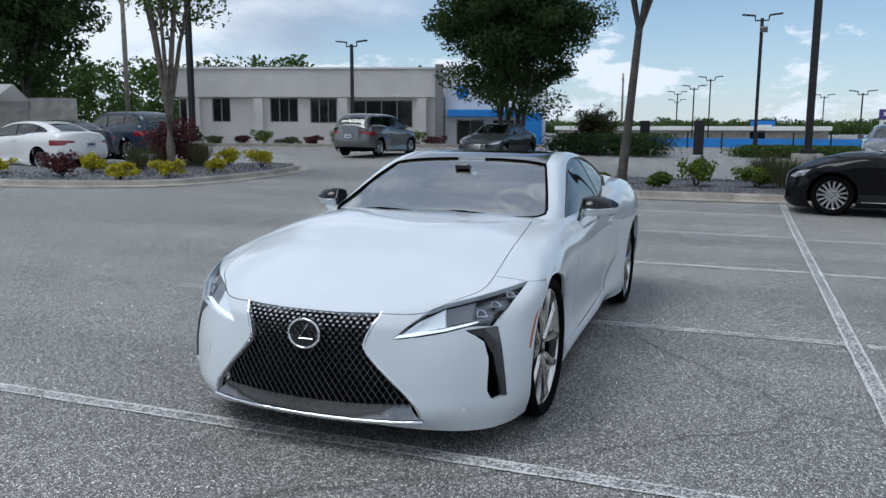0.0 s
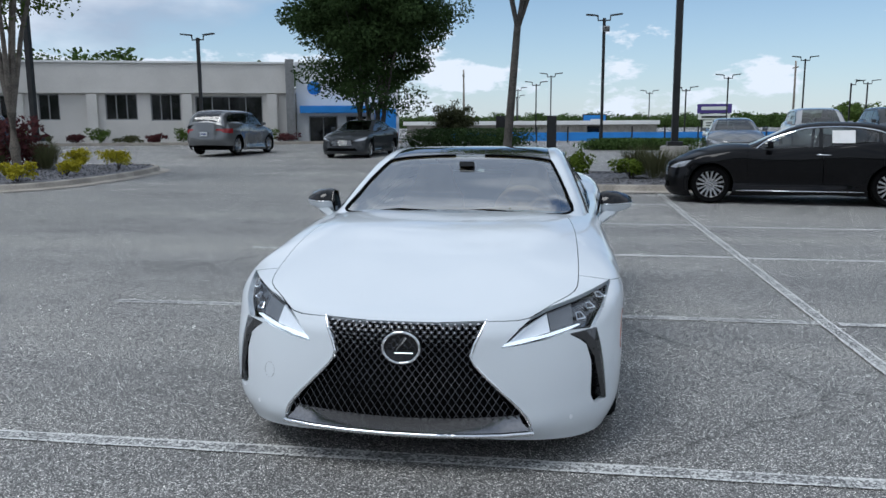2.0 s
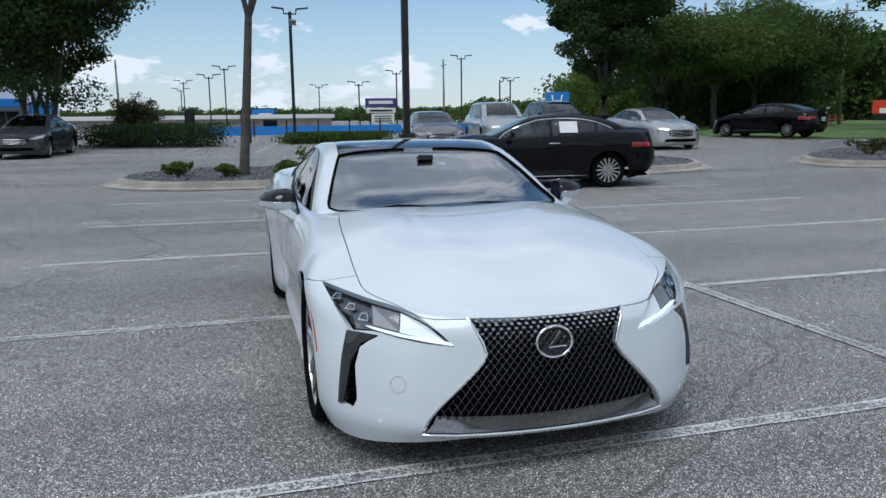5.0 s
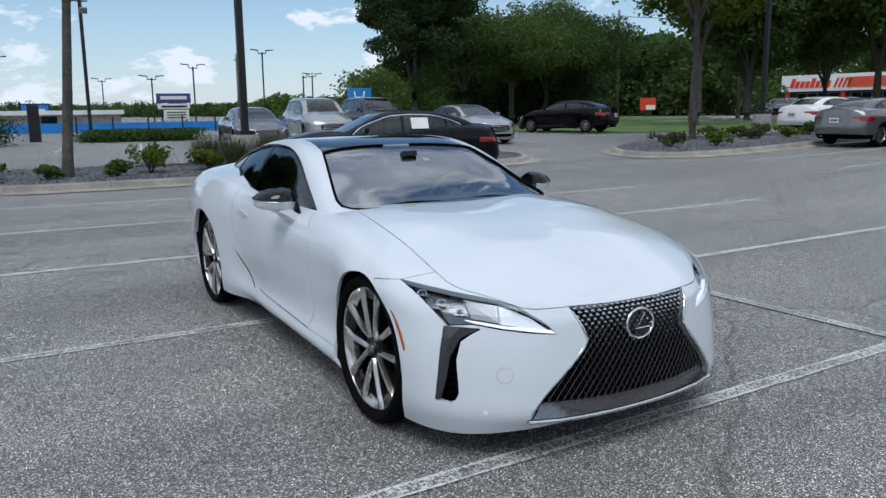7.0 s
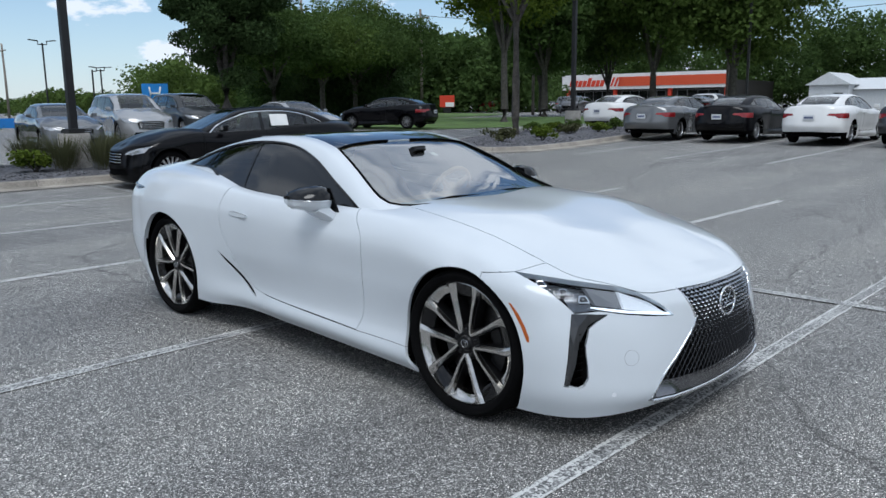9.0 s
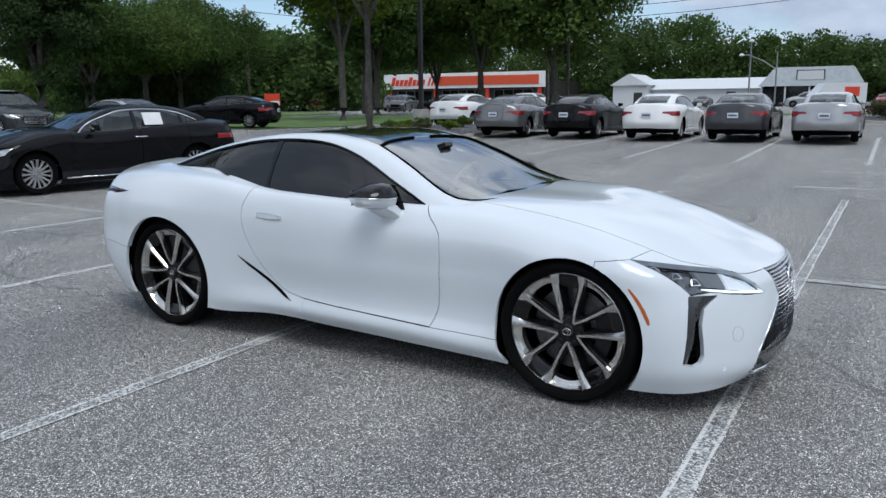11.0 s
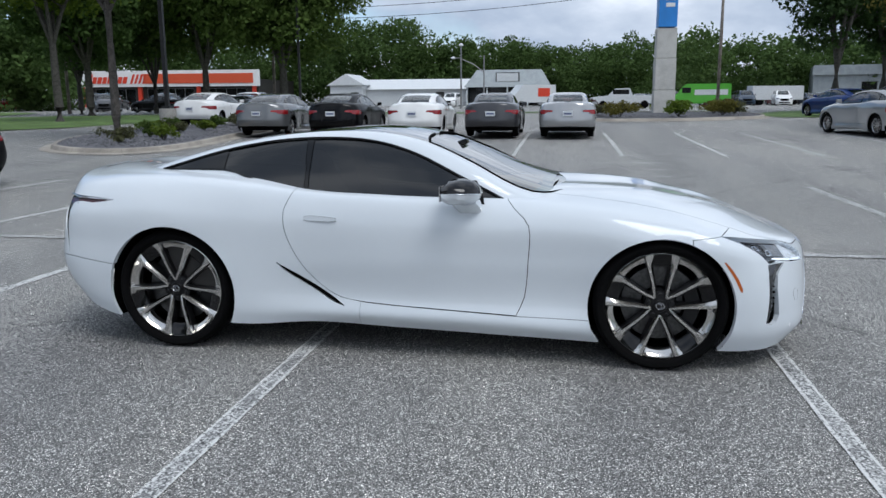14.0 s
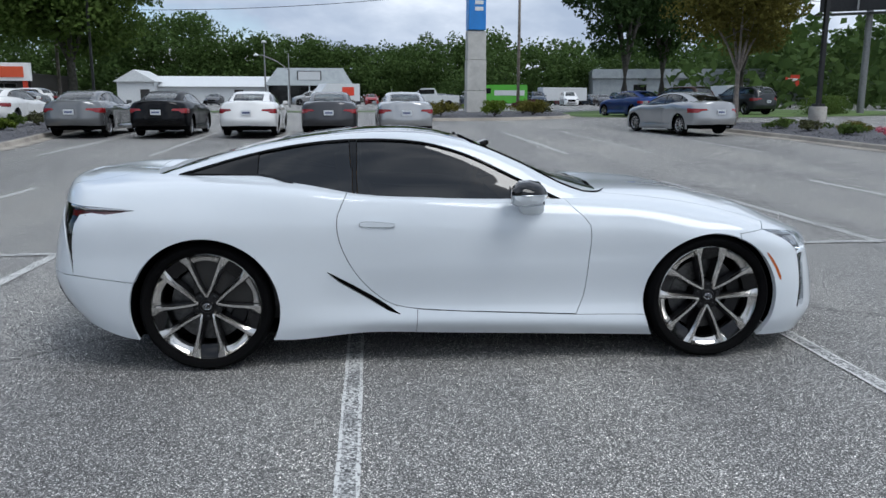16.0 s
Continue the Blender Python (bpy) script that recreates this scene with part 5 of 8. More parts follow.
def hero_interior(car):
    # dashboard, seats, steering wheel, floor
    bm = bmesh.new()
    rows = []
    for y in np.linspace(-.70, .70, 21):
        k = abs(y) / .7
        hump = .02 * math.exp(-((y - .37) / .2) ** 2)
        rows.append([bm.verts.new(p) for p in ((-.60, y, .93), (-.80, y, .955 - .02 * k), (-1.05, y, .945 + hump - .02 * k), (-1.16, y, .90 + hump), (-1.17, y, .70), (-1.05, y, .45))])
    for r0, r1 in zip(rows, rows[1:]):
        for i in range(5):
            bm.faces.new((r0[i], r0[i + 1], r1[i + 1], r1[i]))
    part("dashboard", bm, "tan_leather", car, "tan leather dashboard", 40)
    bm = bmesh.new()
    add_box(bm, (2.5, 1.5, .1), pose(-1.95, 0, .25), .02)
    add_box(bm, (1.4, .22, .34), pose(-1.85, 0, .3), .04)
    for s in (1, -1):
        add_box(bm, (2.1, .06, .5), pose(-1.9, s * .80, .34), .02)
    part("cabin_floor", bm, "dash_dark", car, "dark cabin floor and console")
    for s in (1, -1):
        bm = bmesh.new()
        add_box(bm, (.50, .50, .16), pose(-1.70, s * .37, .42, 0, -8), .05)
        rows = []
        for k, (x, z, w, t) in enumerate(((-1.90, .55, .25, .06), (-1.98, .75, .26, .065), (-2.06, .93, .22, .055), (-2.10, 1.03, .15, .05), (-2.12, 1.12, .13, .045), (-2.14, 1.17, .10, .03))):
            rows.append([bm.verts.new((x + dx, s * .37 + dy, z)) for dx, dy in ((t, -w * .8), (t * 1.3, -w), (-t, -w), (-t, w), (t * 1.3, w), (t, w * .8))])
        for r0, r1 in zip(rows, rows[1:]):
            for i in range(6):
                bm.faces.new((r0[i], r0[(i + 1) % 6], r1[(i + 1) % 6], r1[i]))
        bm.faces.new(rows[0][::-1]), bm.faces.new(rows[-1])
        part("seat", bm, "tan_leather", car, "tan leather seat", 50)
    bm = bmesh.new()
    m = Matrix.Translation((-1.28, .37, .90)) @ Matrix.Rotation(radians(-66), 4, "Y")
    ring = [m @ Vector((.18 * math.cos(a), .18 * math.sin(a), 0)) for a in np.linspace(0, math.tau, 33)]
    add_tube(bm, ring, [.016] * 33, 8, False)
    for a in (0, 2.3, -2.3):
        add_tube(bm, [m @ Vector((0, 0, -.02)), m @ Vector((.17 * math.cos(a + math.pi), .17 * math.sin(a + math.pi), 0))], [.03, .016], 6)
    add_tube(bm, [m @ Vector((0, 0, .01)), m @ Vector((0, 0, -.2))], [.075, .05], 14)
    part("steering_wheel", bm, "tan_leather", car, "tan steering wheel", 50)
    bm = bmesh.new()
    add_box(bm, (.03, .17, .045), pose(-1.29, 0, 1.172, 0, -20), .012)
    add_box(bm, (.08, .10, .035), pose(-1.22, 0, 1.19, 0, -18), .01)
    part("rear_view_mirror", bm, "gloss_black", car, "black interior mirror and camera housing")
    bm = bmesh.new()
    add_box(bm, (.045, .04, .003), pose(-1.165, .10, 1.176, 0, 21), .001)
    part("toll_sticker", bm, "lamp_white", car, "small pale sticker on the windscreen")


def hero_mirrors(car):
    # stations from the inner end to the outer tip: y, rear x, front x, bottom z, split z, top z
    stations = ((.868, -1.135, -1.005, .905, .984, 1.050), (.91, -1.170, -.985, .912, .980, 1.058), (.97, -1.190, -.995, .918, .980, 1.052), (1.03, -1.195, -1.035, .932, .984, 1.034), (1.062, -1.188, -1.085, .955, .987, 1.012))
    for s in (1, -1):
        shell, top, arm = bmesh.new(), bmesh.new(), bmesh.new()
        rings_lo, rings_hi = [], []
        for y, x0, x1, z0, zm, z1 in stations:
            cx = (x0 + x1) / 2
            rings_lo.append([shell.verts.new((x, s * y, z)) for x, z in ((x0, zm), (x0 + .004, z0 + .014), (x0 + .03, z0), (cx, z0 + .002), (x1 - .03, z0 + .012), (x1 - .006, zm - .030), (x1, zm))])
            rings_hi.append([top.verts.new((x, s * y, z)) for x, z in ((x0 - .001, zm + .003), (x0 + .002, zm + (z1 - zm) * .6), (x0 + .03, z1 - .004), (cx, z1), (x1 - .035, z1 - .014), (x1 - .006, zm + (z1 - zm) * .4), (x1 + .002, zm + .003))])
        for b, rings in ((shell, rings_lo), (top, rings_hi)):
            n = len(rings[0])
            for r0, r1 in zip(rings, rings[1:]):
                for i in range(n):
                    b.faces.new((r0[i], r0[(i + 1) % n], r1[(i + 1) % n], r1[i]))
            b.faces.new(rings[0]), b.faces.new(rings[-1][::-1])
        mirror = part("wing_mirror", shell, "pearl_white", car, "white wing mirror with black cap", 50)
        part("cap", top, "gloss_black", mirror, "gloss black mirror cap", 50)
        # flat swept arm from the door up into the shell
        rings = []
        for y, x0, x1, z, dz in ((.835, -1.115, -.985, .868, .020), (.868, -1.125, -.990, .884, .022), (.905, -1.140, -.995, .912, .026), (.95, -1.150, -1.01, .935, .020)):
            rings.append([arm.verts.new((x, s * (y + dy), z + k)) for x, dy, k in ((x0, -.012, dz), (x0, .012, -dz * .4), (x0 + .02, .018, -dz), (x1 - .02, .018, -dz), (x1, .012, -dz * .4), (x1, -.012, dz))])
        for r0, r1 in zip(rings, rings[1:]):
            for i in range(6):
                arm.faces.new((r0[i], r0[(i + 1) % 6], r1[(i + 1) % 6], r1[i]))
        arm.faces.new(rings[0]), arm.faces.new(rings[-1][::-1])
        part("arm", arm, "pearl_white", mirror, "", 40)
        inner = bmesh.new()
        pts = [(-1.145, .862, 1.0), (-1.13, .862, 1.04), (-1.02, .862, 1.045), (-.985, .862, .985), (-.975, .836, .89), (-1.12, .832, .886)]
        lo = [inner.verts.new((x, s * y, z)) for x, y, z in pts]
        hi = [inner.verts.new((x, s * (y + .006), z)) for x, y, z in pts]
        for i in range(6):
            inner.faces.new((lo[i], lo[(i + 1) % 6], hi[(i + 1) % 6], hi[i]))
        inner.faces.new(lo[::-1]), inner.faces.new(hi)
        part("inner_panel", inner, "gloss_black", mirror, "black inner face")
        strip_bm = bmesh.new()
        add_tube(strip_bm, [(x1 + .003, s * y, zm) for y, x0, x1, z0, zm, z1 in stations] + [(-1.14, s * 1.066, .987), (-1.196, s * 1.035, .985)], [.0035] * 7, 6)
        part("chrome_strip", strip_bm, "chrome", mirror, "chrome strip")
        gl = bmesh.new()
        add_box(gl, (.004, .145, .085), Matrix.Translation((-1.194, s * .955, .938)) @ Matrix.Rotation(radians(6 * s), 4, "Z"), .001)
        part("mirror_glass", gl, "chrome", mirror, "mirror glass")


build_hero()

# ---- parked cars ----
PAINTS = {"black": (.001, .001, .0018), "grey": (.16, .165, .17), "dark_grey": (.055, .055, .06), "silver": (.38, .385, .39), "white": (.78, .78, .77), "blue": (.015, .04, .16),
          "dark_blue": (.02, .035, .06), "brown": (.05, .03, .026), "charcoal": (.03, .033, .036), "red": (.25, .02, .02), "green": (.12, .42, .06)}
for k_, c_ in PAINTS.items():
    mat("paint_" + k_, c_, 0.45 if sum(c_) < 0.3 else 0.2, 0.0 if k_ in ("white", "black", "red", "green", "charcoal", "dark_blue", "brown") else 0.5, var=0.03, scale=2, fine=800, coat=0.4 if sum(c_) < 0.02 else 0.8, spec=0.05)
mat("red_lamp", (0.24, 0.012, 0.015), 0.15, var=0.1, coat=0.6)
mat("lamp_clear", (.42, .43, .45), .12, .7, var=.3, scale=12, coat=.8)
mat("plate", (.62, .64, .66), 0.5, var=0.05)
mat("plate_bar", (.08, .10, .2), 0.5, var=0.05)
mat("paper", (.75, .75, .74), 0.8, var=0.04)
mat("car_glass", (.012, .014, .016), 0.04, var=0.2, coat=1.0)
glass_mat("car_pane", (.45, .49, .48), base=0.09)
mat("rim_alloy", (.42, .42, .43), 0.25, 0.9, var=0.1)

CAR_KINDS = {
    # front overhang, wheelbase, rear overhang, width factor, body height factor, wheel radius, roof: x, base y, base z, rail y, rail z, middle z
    "sedan": dict(fo=.94, wb=2.83, ro=1.10, w=.975, zs=1.075, r=.335,
                  x=(-.30, -.50, -.80, -1.25, -1.65, -2.05, -2.45, -2.85, -3.20, -3.45), by=(.70, .80, .83, .84, .84, .84, .83, .80, .74, .68), bz=(.95, .93, .92, .92, .92, .93, .95, .98, 1.0, 1.0),
                  ry=(.66, .74, .70, .62, .60, .595, .59, .585, .59, .58), rz=(.97, 1.0, 1.14, 1.33, 1.38, 1.39, 1.365, 1.28, 1.16, 1.05), cz=(1.0, 1.05, 1.20, 1.39, 1.44, 1.45, 1.425, 1.34, 1.21, 1.08),
                  glass=[(-.62, .985), (-1.05, .99), (-2.0, 1.005), (-2.9, 1.04), (-3.02, 1.10), (-2.72, 1.255), (-2.4, 1.335), (-2.05, 1.362), (-1.65, 1.352), (-1.30, 1.30)], bars=(-1.74, -2.62), tall=1.45),
    "luxury": dict(fo=.86, wb=2.94, ro=1.12, w=.97, zs=1.09, r=.345,
                   x=(-.42, -.60, -.95, -1.38, -1.75, -2.15, -2.55, -2.95, -3.30, -3.55), by=(.70, .80, .83, .84, .84, .84, .83, .79, .73, .66), bz=(.95, .93, .92, .92, .92, .93, .95, .98, 1.0, 1.0),
                   ry=(.66, .74, .70, .62, .60, .595, .59, .58, .575, .56), rz=(.97, 1.0, 1.14, 1.335, 1.385, 1.395, 1.37, 1.295, 1.19, 1.06), cz=(1.0, 1.05, 1.20, 1.39, 1.445, 1.455, 1.435, 1.36, 1.24, 1.09),
                   glass=[(-.74, .975), (-1.15, .985), (-2.1, 1.0), (-2.95, 1.03), (-3.12, 1.085), (-2.82, 1.255), (-2.5, 1.338), (-2.15, 1.365), (-1.75, 1.358), (-1.42, 1.31)], bars=(-1.80, -2.72), tall=1.46),
    "suv": dict(fo=.93, wb=2.86, ro=1.08, w=1.0, zs=1.30, r=.38,
                x=(-.18, -.34, -.60, -1.05, -1.50, -2.00, -2.60, -3.20, -3.62, -3.80), by=(.74, .83, .86, .87, .87, .87, .86, .85, .82, .78), bz=(1.08, 1.06, 1.06, 1.06, 1.06, 1.07, 1.08, 1.10, 1.10, 1.10),
                ry=(.70, .78, .75, .69, .675, .67, .665, .66, .655, .65), rz=(1.10, 1.14, 1.32, 1.60, 1.67, 1.69, 1.68, 1.65, 1.45, 1.16), cz=(1.14, 1.20, 1.39, 1.67, 1.735, 1.755, 1.75, 1.72, 1.52, 1.20),
                glass=[(-.50, 1.13), (-1.0, 1.14), (-2.0, 1.155), (-3.0, 1.18), (-3.45, 1.22), (-3.30, 1.55), (-2.6, 1.62), (-1.9, 1.635), (-1.4, 1.62), (-1.08, 1.56)], bars=(-1.62, -2.62), tall=1.76),
}
RIMS = {}


def car_rim(n, r):
    key = (n, r)
    if key in RIMS:
        return RIMS[key]
    ty = bmesh.new()
    add_lathe(ty, [(r * .68, -.10), (r * .9, -.115), (r * .985, -.09), (r, -.02), (r * .985, .06), (r * .9, .085), (r * .72, .07), (r * .70, .0)], 40)
    rim = bmesh.new()
    add_lathe(rim, [(r * .70, -.08), (r * .66, .02), (r * .72, .062), (r * .70, .07), (r * .66, .05)], 40)
    for k in range(n):
        a0 = k * math.tau / n
        rings = []
        for rr, w, z in ((.05, .022, .045), (.14, .017, .05), (r * .69, .020, .055)):
            t = Vector((-math.sin(a0), math.cos(a0), 0)) * w
            c = Vector((rr * math.cos(a0), rr * math.sin(a0), z))
            rings.append([rim.verts.new(c - t), rim.verts.new(c + t), rim.verts.new(c + t - Vector((0, 0, .03))), rim.verts.new(c - t - Vector((0, 0, .03)))])
        for a, b in zip(rings, rings[1:]):
            for i in range(4):
                rim.faces.new((a[i], a[(i + 1) % 4], b[(i + 1) % 4], b[i]))
    add_lathe(rim, [(0, .056), (.05, .052), (.062, .03), (.062, 0)], 20)
    back = bmesh.new()
    add_lathe(back, [(r * .67, -.02), (.1, -.02), (0, -.02)], 30)
    RIMS[key] = finish(ty, "tyre", "rubber", 40), finish(rim, "rim", "rim_alloy", 35), finish(back, "wheel_back", "matt_black")
    return RIMS[key]


def build_car(kind, name, label, paint, nu=120, nv=36, spokes=10, bright_trim=False, front_bright=True, group=""):
    """A parked car; its origin lies on the ground under the front axle, +x ahead."""
    K = CAR_KINDS[kind]
    xm = lambda x: x * K["fo"] / .92 if x > 0 else (x * K["wb"] / 2.868 if x > -2.868 else -K["wb"] + (x + 2.868) * K["ro"] / .972)
    zm = lambda z: .2 + (z - .2) * K["zs"] if z > .2 else z
    wm = lambda x, y, z: y * K["w"]
    rows = [[(xm(x), wm(x, y, z), zm(z) + (.03 if lev >= 4 and x > -.6 and x < .7 else 0)) for x, y, z in row] for lev, row in enumerate(BODY)]
    car = thing(name, Matrix.Identity(4), label, "car", group)
    skin = Skin(rows)
    bm = skin.grid(nu, nv)
    r = K["r"]
    arches = [circle_outline(0, r, r + .045, 36), circle_outline(-K["wb"], r, r + .05, 36)]
    lamp = [(.90 * K["w"], zm(.735)), (.70, zm(.70)), (.52, zm(.635)), (.50, zm(.60)), (.66, zm(.59)), (.86 * K["w"], zm(.63))]
    grille = [(-.2, zm(.645)), (.40, zm(.64)), (.47, zm(.60)), (.42, zm(.44)), (-.2, zm(.42))]
    intake = [(-.2, zm(.36)), (.55, zm(.36)), (.62, zm(.27)), (-.2, zm(.25))]
    tail = [(.50, zm(.835)), (.98, zm(.845)), (.98, zm(.70)), (.74, zm(.715)), (.66, zm(.765)), (.46, zm(.785))]
    if kind == "luxury":
        tail = [(.60, zm(.825)), (.98, zm(.84)), (.98, zm(.75)), (.70, zm(.755))]
    low = [(-.2, zm(.36)), (.98, zm(.33)), (.98, .1), (-.2, .1)]
    b0, b1 = K["bars"]
    belt = K["glass"][1][1]
    front_door = [(b0 - .02, belt + .2), (b0 - .05, zm(.60)), (b0 - .05, .36), (-.66, .34), (-.62, zm(.6)), (-.60, belt + .2)]
    rear_door = [(b0 - .024, belt + .2), (b0 - .054, zm(.60)), (b0 - .054, .36), (-K["wb"] + .50, .36), (-K["wb"] + .36, zm(.52)), (b1 - .05, zm(.66)), (b1 - .05, belt + .2)]
    hole = [(K["x"][0] - .28, -.1), (K["x"][1] - .1, .6), (K["x"][2], .78), (K["x"][-3], .76), (K["x"][-2], .60), (K["x"][-1] + .08, .3), (K["x"][-1] + .08, -.1)]
    sd = lambda c: c.y > .35
    for o, v, k in ((arches[0], "side", sd), (arches[1], "side", sd), (lamp, "front", lambda c: c.x > .15), (grille, "front", lambda c: c.x > .3), (intake, "front", lambda c: c.x > .3),
                    (tail, "front", lambda c: c.x < -K["wb"] - .45), (low, "front", lambda c: c.x < -K["wb"] - .45), (front_door, "side", sd), (rear_door, "side", sd)):
        cut_outline(bm, o, v, k)
    rules = [("gone", arches[0], "side", lambda p: p[1] > .35), ("gone", arches[1], "side", lambda p: p[1] > .35), ("gone", hole, "top", lambda p: p[2] > zm(.86)),
             ("lamp", lamp, "front", lambda p: p[0] > .15), ("grille", grille, "front", lambda p: p[0] > .3), ("intake", intake, "front", lambda p: p[0] > .3),
             ("tail", tail, "front", lambda p: p[0] < -K["wb"] - .45), ("low", low, "front", lambda p: p[0] < -K["wb"] - .45),
             ("door_f", front_door, "side", lambda p: p[1] > .35), ("door_r", rear_door, "side", lambda p: p[1] > .35)]
    groups = {}
    for f, k in zip(bm.faces, sort_faces(bm, rules, "body")):
        groups.setdefault(k, []).append(f)
    P = "paint_" + paint
    panel_part("body", panel(bm, skin, groups["body"], (1, -1)), P, car)
    gr = panel_part("grille", panel(bm, skin, groups["grille"], (1, -1), offset=-.02), "matt_black", car, "black grille")
    panel_part("lower_intake", panel(bm, skin, groups["intake"], (1, -1), offset=-.02), "matt_black", car)
    panel_part("rear_diffuser", panel(bm, skin, groups["low"], (1, -1), offset=-.004), "matt_black", car)
    look_f = Front(skin, "front", lambda p: p[:, 0] > .2)
    for i in range(4):
        bars = bmesh.new()
        z = zm(.47 + i * .045)
        add_tube(bars, [(look_f.at(abs(y), z)[0][0] - .008, y, z) for y in np.linspace(-.42, .42, 13)], [.009] * 13, 5)
        part("grille_bar", bars, "chrome" if front_bright else "gloss_black", gr)
    for s in (1, -1):
        for key in ("door_f", "door_r"):
            d = panel_part("door", panel(bm, skin, groups[key], (s,), gap=.004), P, car)
            xs = (b0 - .12, b0 + .06) if key == "door_f" else (b1 + .02, b1 + .20)
            h = bmesh.new()
            add_tube(h, [(xs[0] - (.06 if key == "door_f" else 0), s * .90 * K["w"], belt - .10), (xs[0], s * .925 * K["w"], belt - .098), (xs[1], s * .925 * K["w"], belt - .096), (xs[1] + .03, s * .90 * K["w"], belt - .095)], [.012] * 4, 6)
            part("handle", h, "chrome" if bright_trim else P, d)
        panel_part("headlight", panel(bm, skin, groups["lamp"], (s,), offset=-.003), "lamp_clear", car, "clear headlight")
        panel_part("tail_light", panel(bm, skin, groups["tail"], (s,), offset=.004), "red_lamp", car, "red tail light")
        m = bmesh.new()
        add_box(m, (.10, .16, .11), pose(K["x"][2] - .02, s * .96, belt + .03), .03)
        add_box(m, (.05, .12, .03), pose(K["x"][2] + .02, s * .88, belt + .01), .008)
        part("wing_mirror", m, P if paint != "white" else "paint_white", car)
    bm.free()
    # cabin
    base, mid, rail, edge, top, middle = [], [], [], [], [], []
    for x, by, bz, ry, rz, cz in zip(K["x"], K["by"], K["bz"], K["ry"], K["rz"], K["cz"]):
        base.append((x, by * K["w"], bz - .04)), mid.append((x, (by * .48 + ry * .52) * K["w"] + .012, bz + (rz - bz) * .53)), rail.append((x, ry * K["w"], rz))
        edge.append((x, ry * .84, rz + (cz - rz) * .6)), top.append((x, ry * .45, rz + (cz - rz) * .92)), middle.append((x, 0, cz))
    cab = Skin([base, mid, rail, edge, top, middle], mirror_u=(False, False))
    bm = cab.grid(int(nu * .6), 26)
    glass = smooth_outline(K["glass"], step=.1)
    xs = K["x"]
    ws = [(xs[0] - .04, -.1), (xs[1] - .05, .62), (xs[3] - .02, .50), (xs[3] - .06, -.1)]
    rg = [(xs[-3] + .12, -.1), (xs[-3] + .10, .46), (xs[-1] + .06, .47), (xs[-1] + .04, -.1)] if kind != "suv" else [(xs[-3] - .06, -.1), (xs[-3] - .06, .52), (xs[-1] + .05, .55), (xs[-1] + .05, -.1)]
    for o, v, k in ((glass, "side", lambda c: c.y > .45), (ws, "top", None), (rg, "top", None)):
        cut_outline(bm, o, v, k)
    groups = {}
    for f, k in zip(bm.faces, sort_faces(bm, [("glass", glass, "side", lambda p: p[1] > .45), ("screen", ws, "top", None), ("rear", rg, "top", None)], "frame")):
        c = f.calc_center_median()
        if k == "glass":
            k = ("bar0" if c.x > (b0 + b1) / 2 else "bar1") if min(abs(c.x - b) for b in K["bars"]) < .035 else ("g0" if c.x > b0 else ("g1" if c.x > b1 else "g2"))
        groups.setdefault(k, []).append(f)
    panel_part("roof", panel(bm, cab, groups["frame"], (1, -1)), P, car)
    panel_part("windscreen", panel(bm, cab, groups["screen"], (1, -1), offset=-.004), "car_pane", car, "clear windscreen")
    panel_part("rear_window", panel(bm, cab, groups["rear"], (1, -1), offset=-.004), "car_pane", car, "tinted rear window")
    look_c = Front(cab, "side", lambda p: p[:, 1] > .45)
    for s in (1, -1):
        for key in ("g0", "g1", "g2"):
            if key in groups:
                panel_part("side_window", panel(bm, cab, groups[key], (s,), offset=-.004), "car_pane", car)
        for key in ("bar0", "bar1"):
            if key in groups:
                panel_part("door_pillar", panel(bm, cab, groups[key], (s,), offset=-.002), "gloss_black", car)
        mo = bmesh.new()
        pts = [(look_c.at(x, z)[0][0], s * (look_c.at(x, z)[0][1] + .002), z) for x, z in glass]
        add_tube(mo, pts + pts[:1], [.015 if bright_trim else .010] * (len(pts) + 1), 5, False)
        part("window_trim", mo, "chrome" if bright_trim else "gloss_black", car, "", 60)
    bm.free()
    # inside, underside, wheels, plates
    ins = bmesh.new()
    add_box(ins, (2.4, 1.35, .12), pose(-1.9, 0, belt - .28), .02)
    for s in (1, -1):
        for x in (-1.55, -2.45):
            add_box(ins, (.16, .46, .62), pose(x - .25, s * .36, belt - .35, 0, -14), .06)
    part("cabin_trim", ins, "dash_dark", car, "dark seats and floor")
    un = bmesh.new()
    add_prism(un, [(K["fo"] - .2, .55), (-.5, .78), (-K["wb"] + .5, .78), (-K["wb"] - K["ro"] + .25, .6), (-K["wb"] - K["ro"] + .25, -.6), (-K["wb"] + .5, -.78), (-.5, -.78), (K["fo"] - .2, -.55)], .21, .26)
    for x in (0, -K["wb"]):
        for s in (1, -1):
            add_box(un, (r * 2 + .1, .30, r * 1.7), pose(x, s * .50, .22))
    part("underbody", un, "matt_black", car)
    ty, rim, back = car_rim(spokes, r)
    for x in (0, -K["wb"]):
        for s in (1, -1):
            w = new("wheel", ty)
            w.parent = car
            w.matrix_basis = Matrix.Translation((x, s * (.80 * K["w"]), r)) @ Matrix.Rotation(radians(-90 * s), 4, "X")
            for nm, me in (("rim", rim), ("wheel_back", back)):
                o = new(nm, me)
                o.parent = w
    zp = zm(.66) if kind != "suv" else zm(.62)
    xr = -K["wb"] - K["ro"] - .005
    pl = box_part("number_plate", (.02, .31, .155), "plate", car, pose(xr, 0, zp), .004)
    box_part("plate_print", (.004, .24, .055), "plate_bar", pl, pose(xr - .011, 0, zp + .05), .001)
    return car


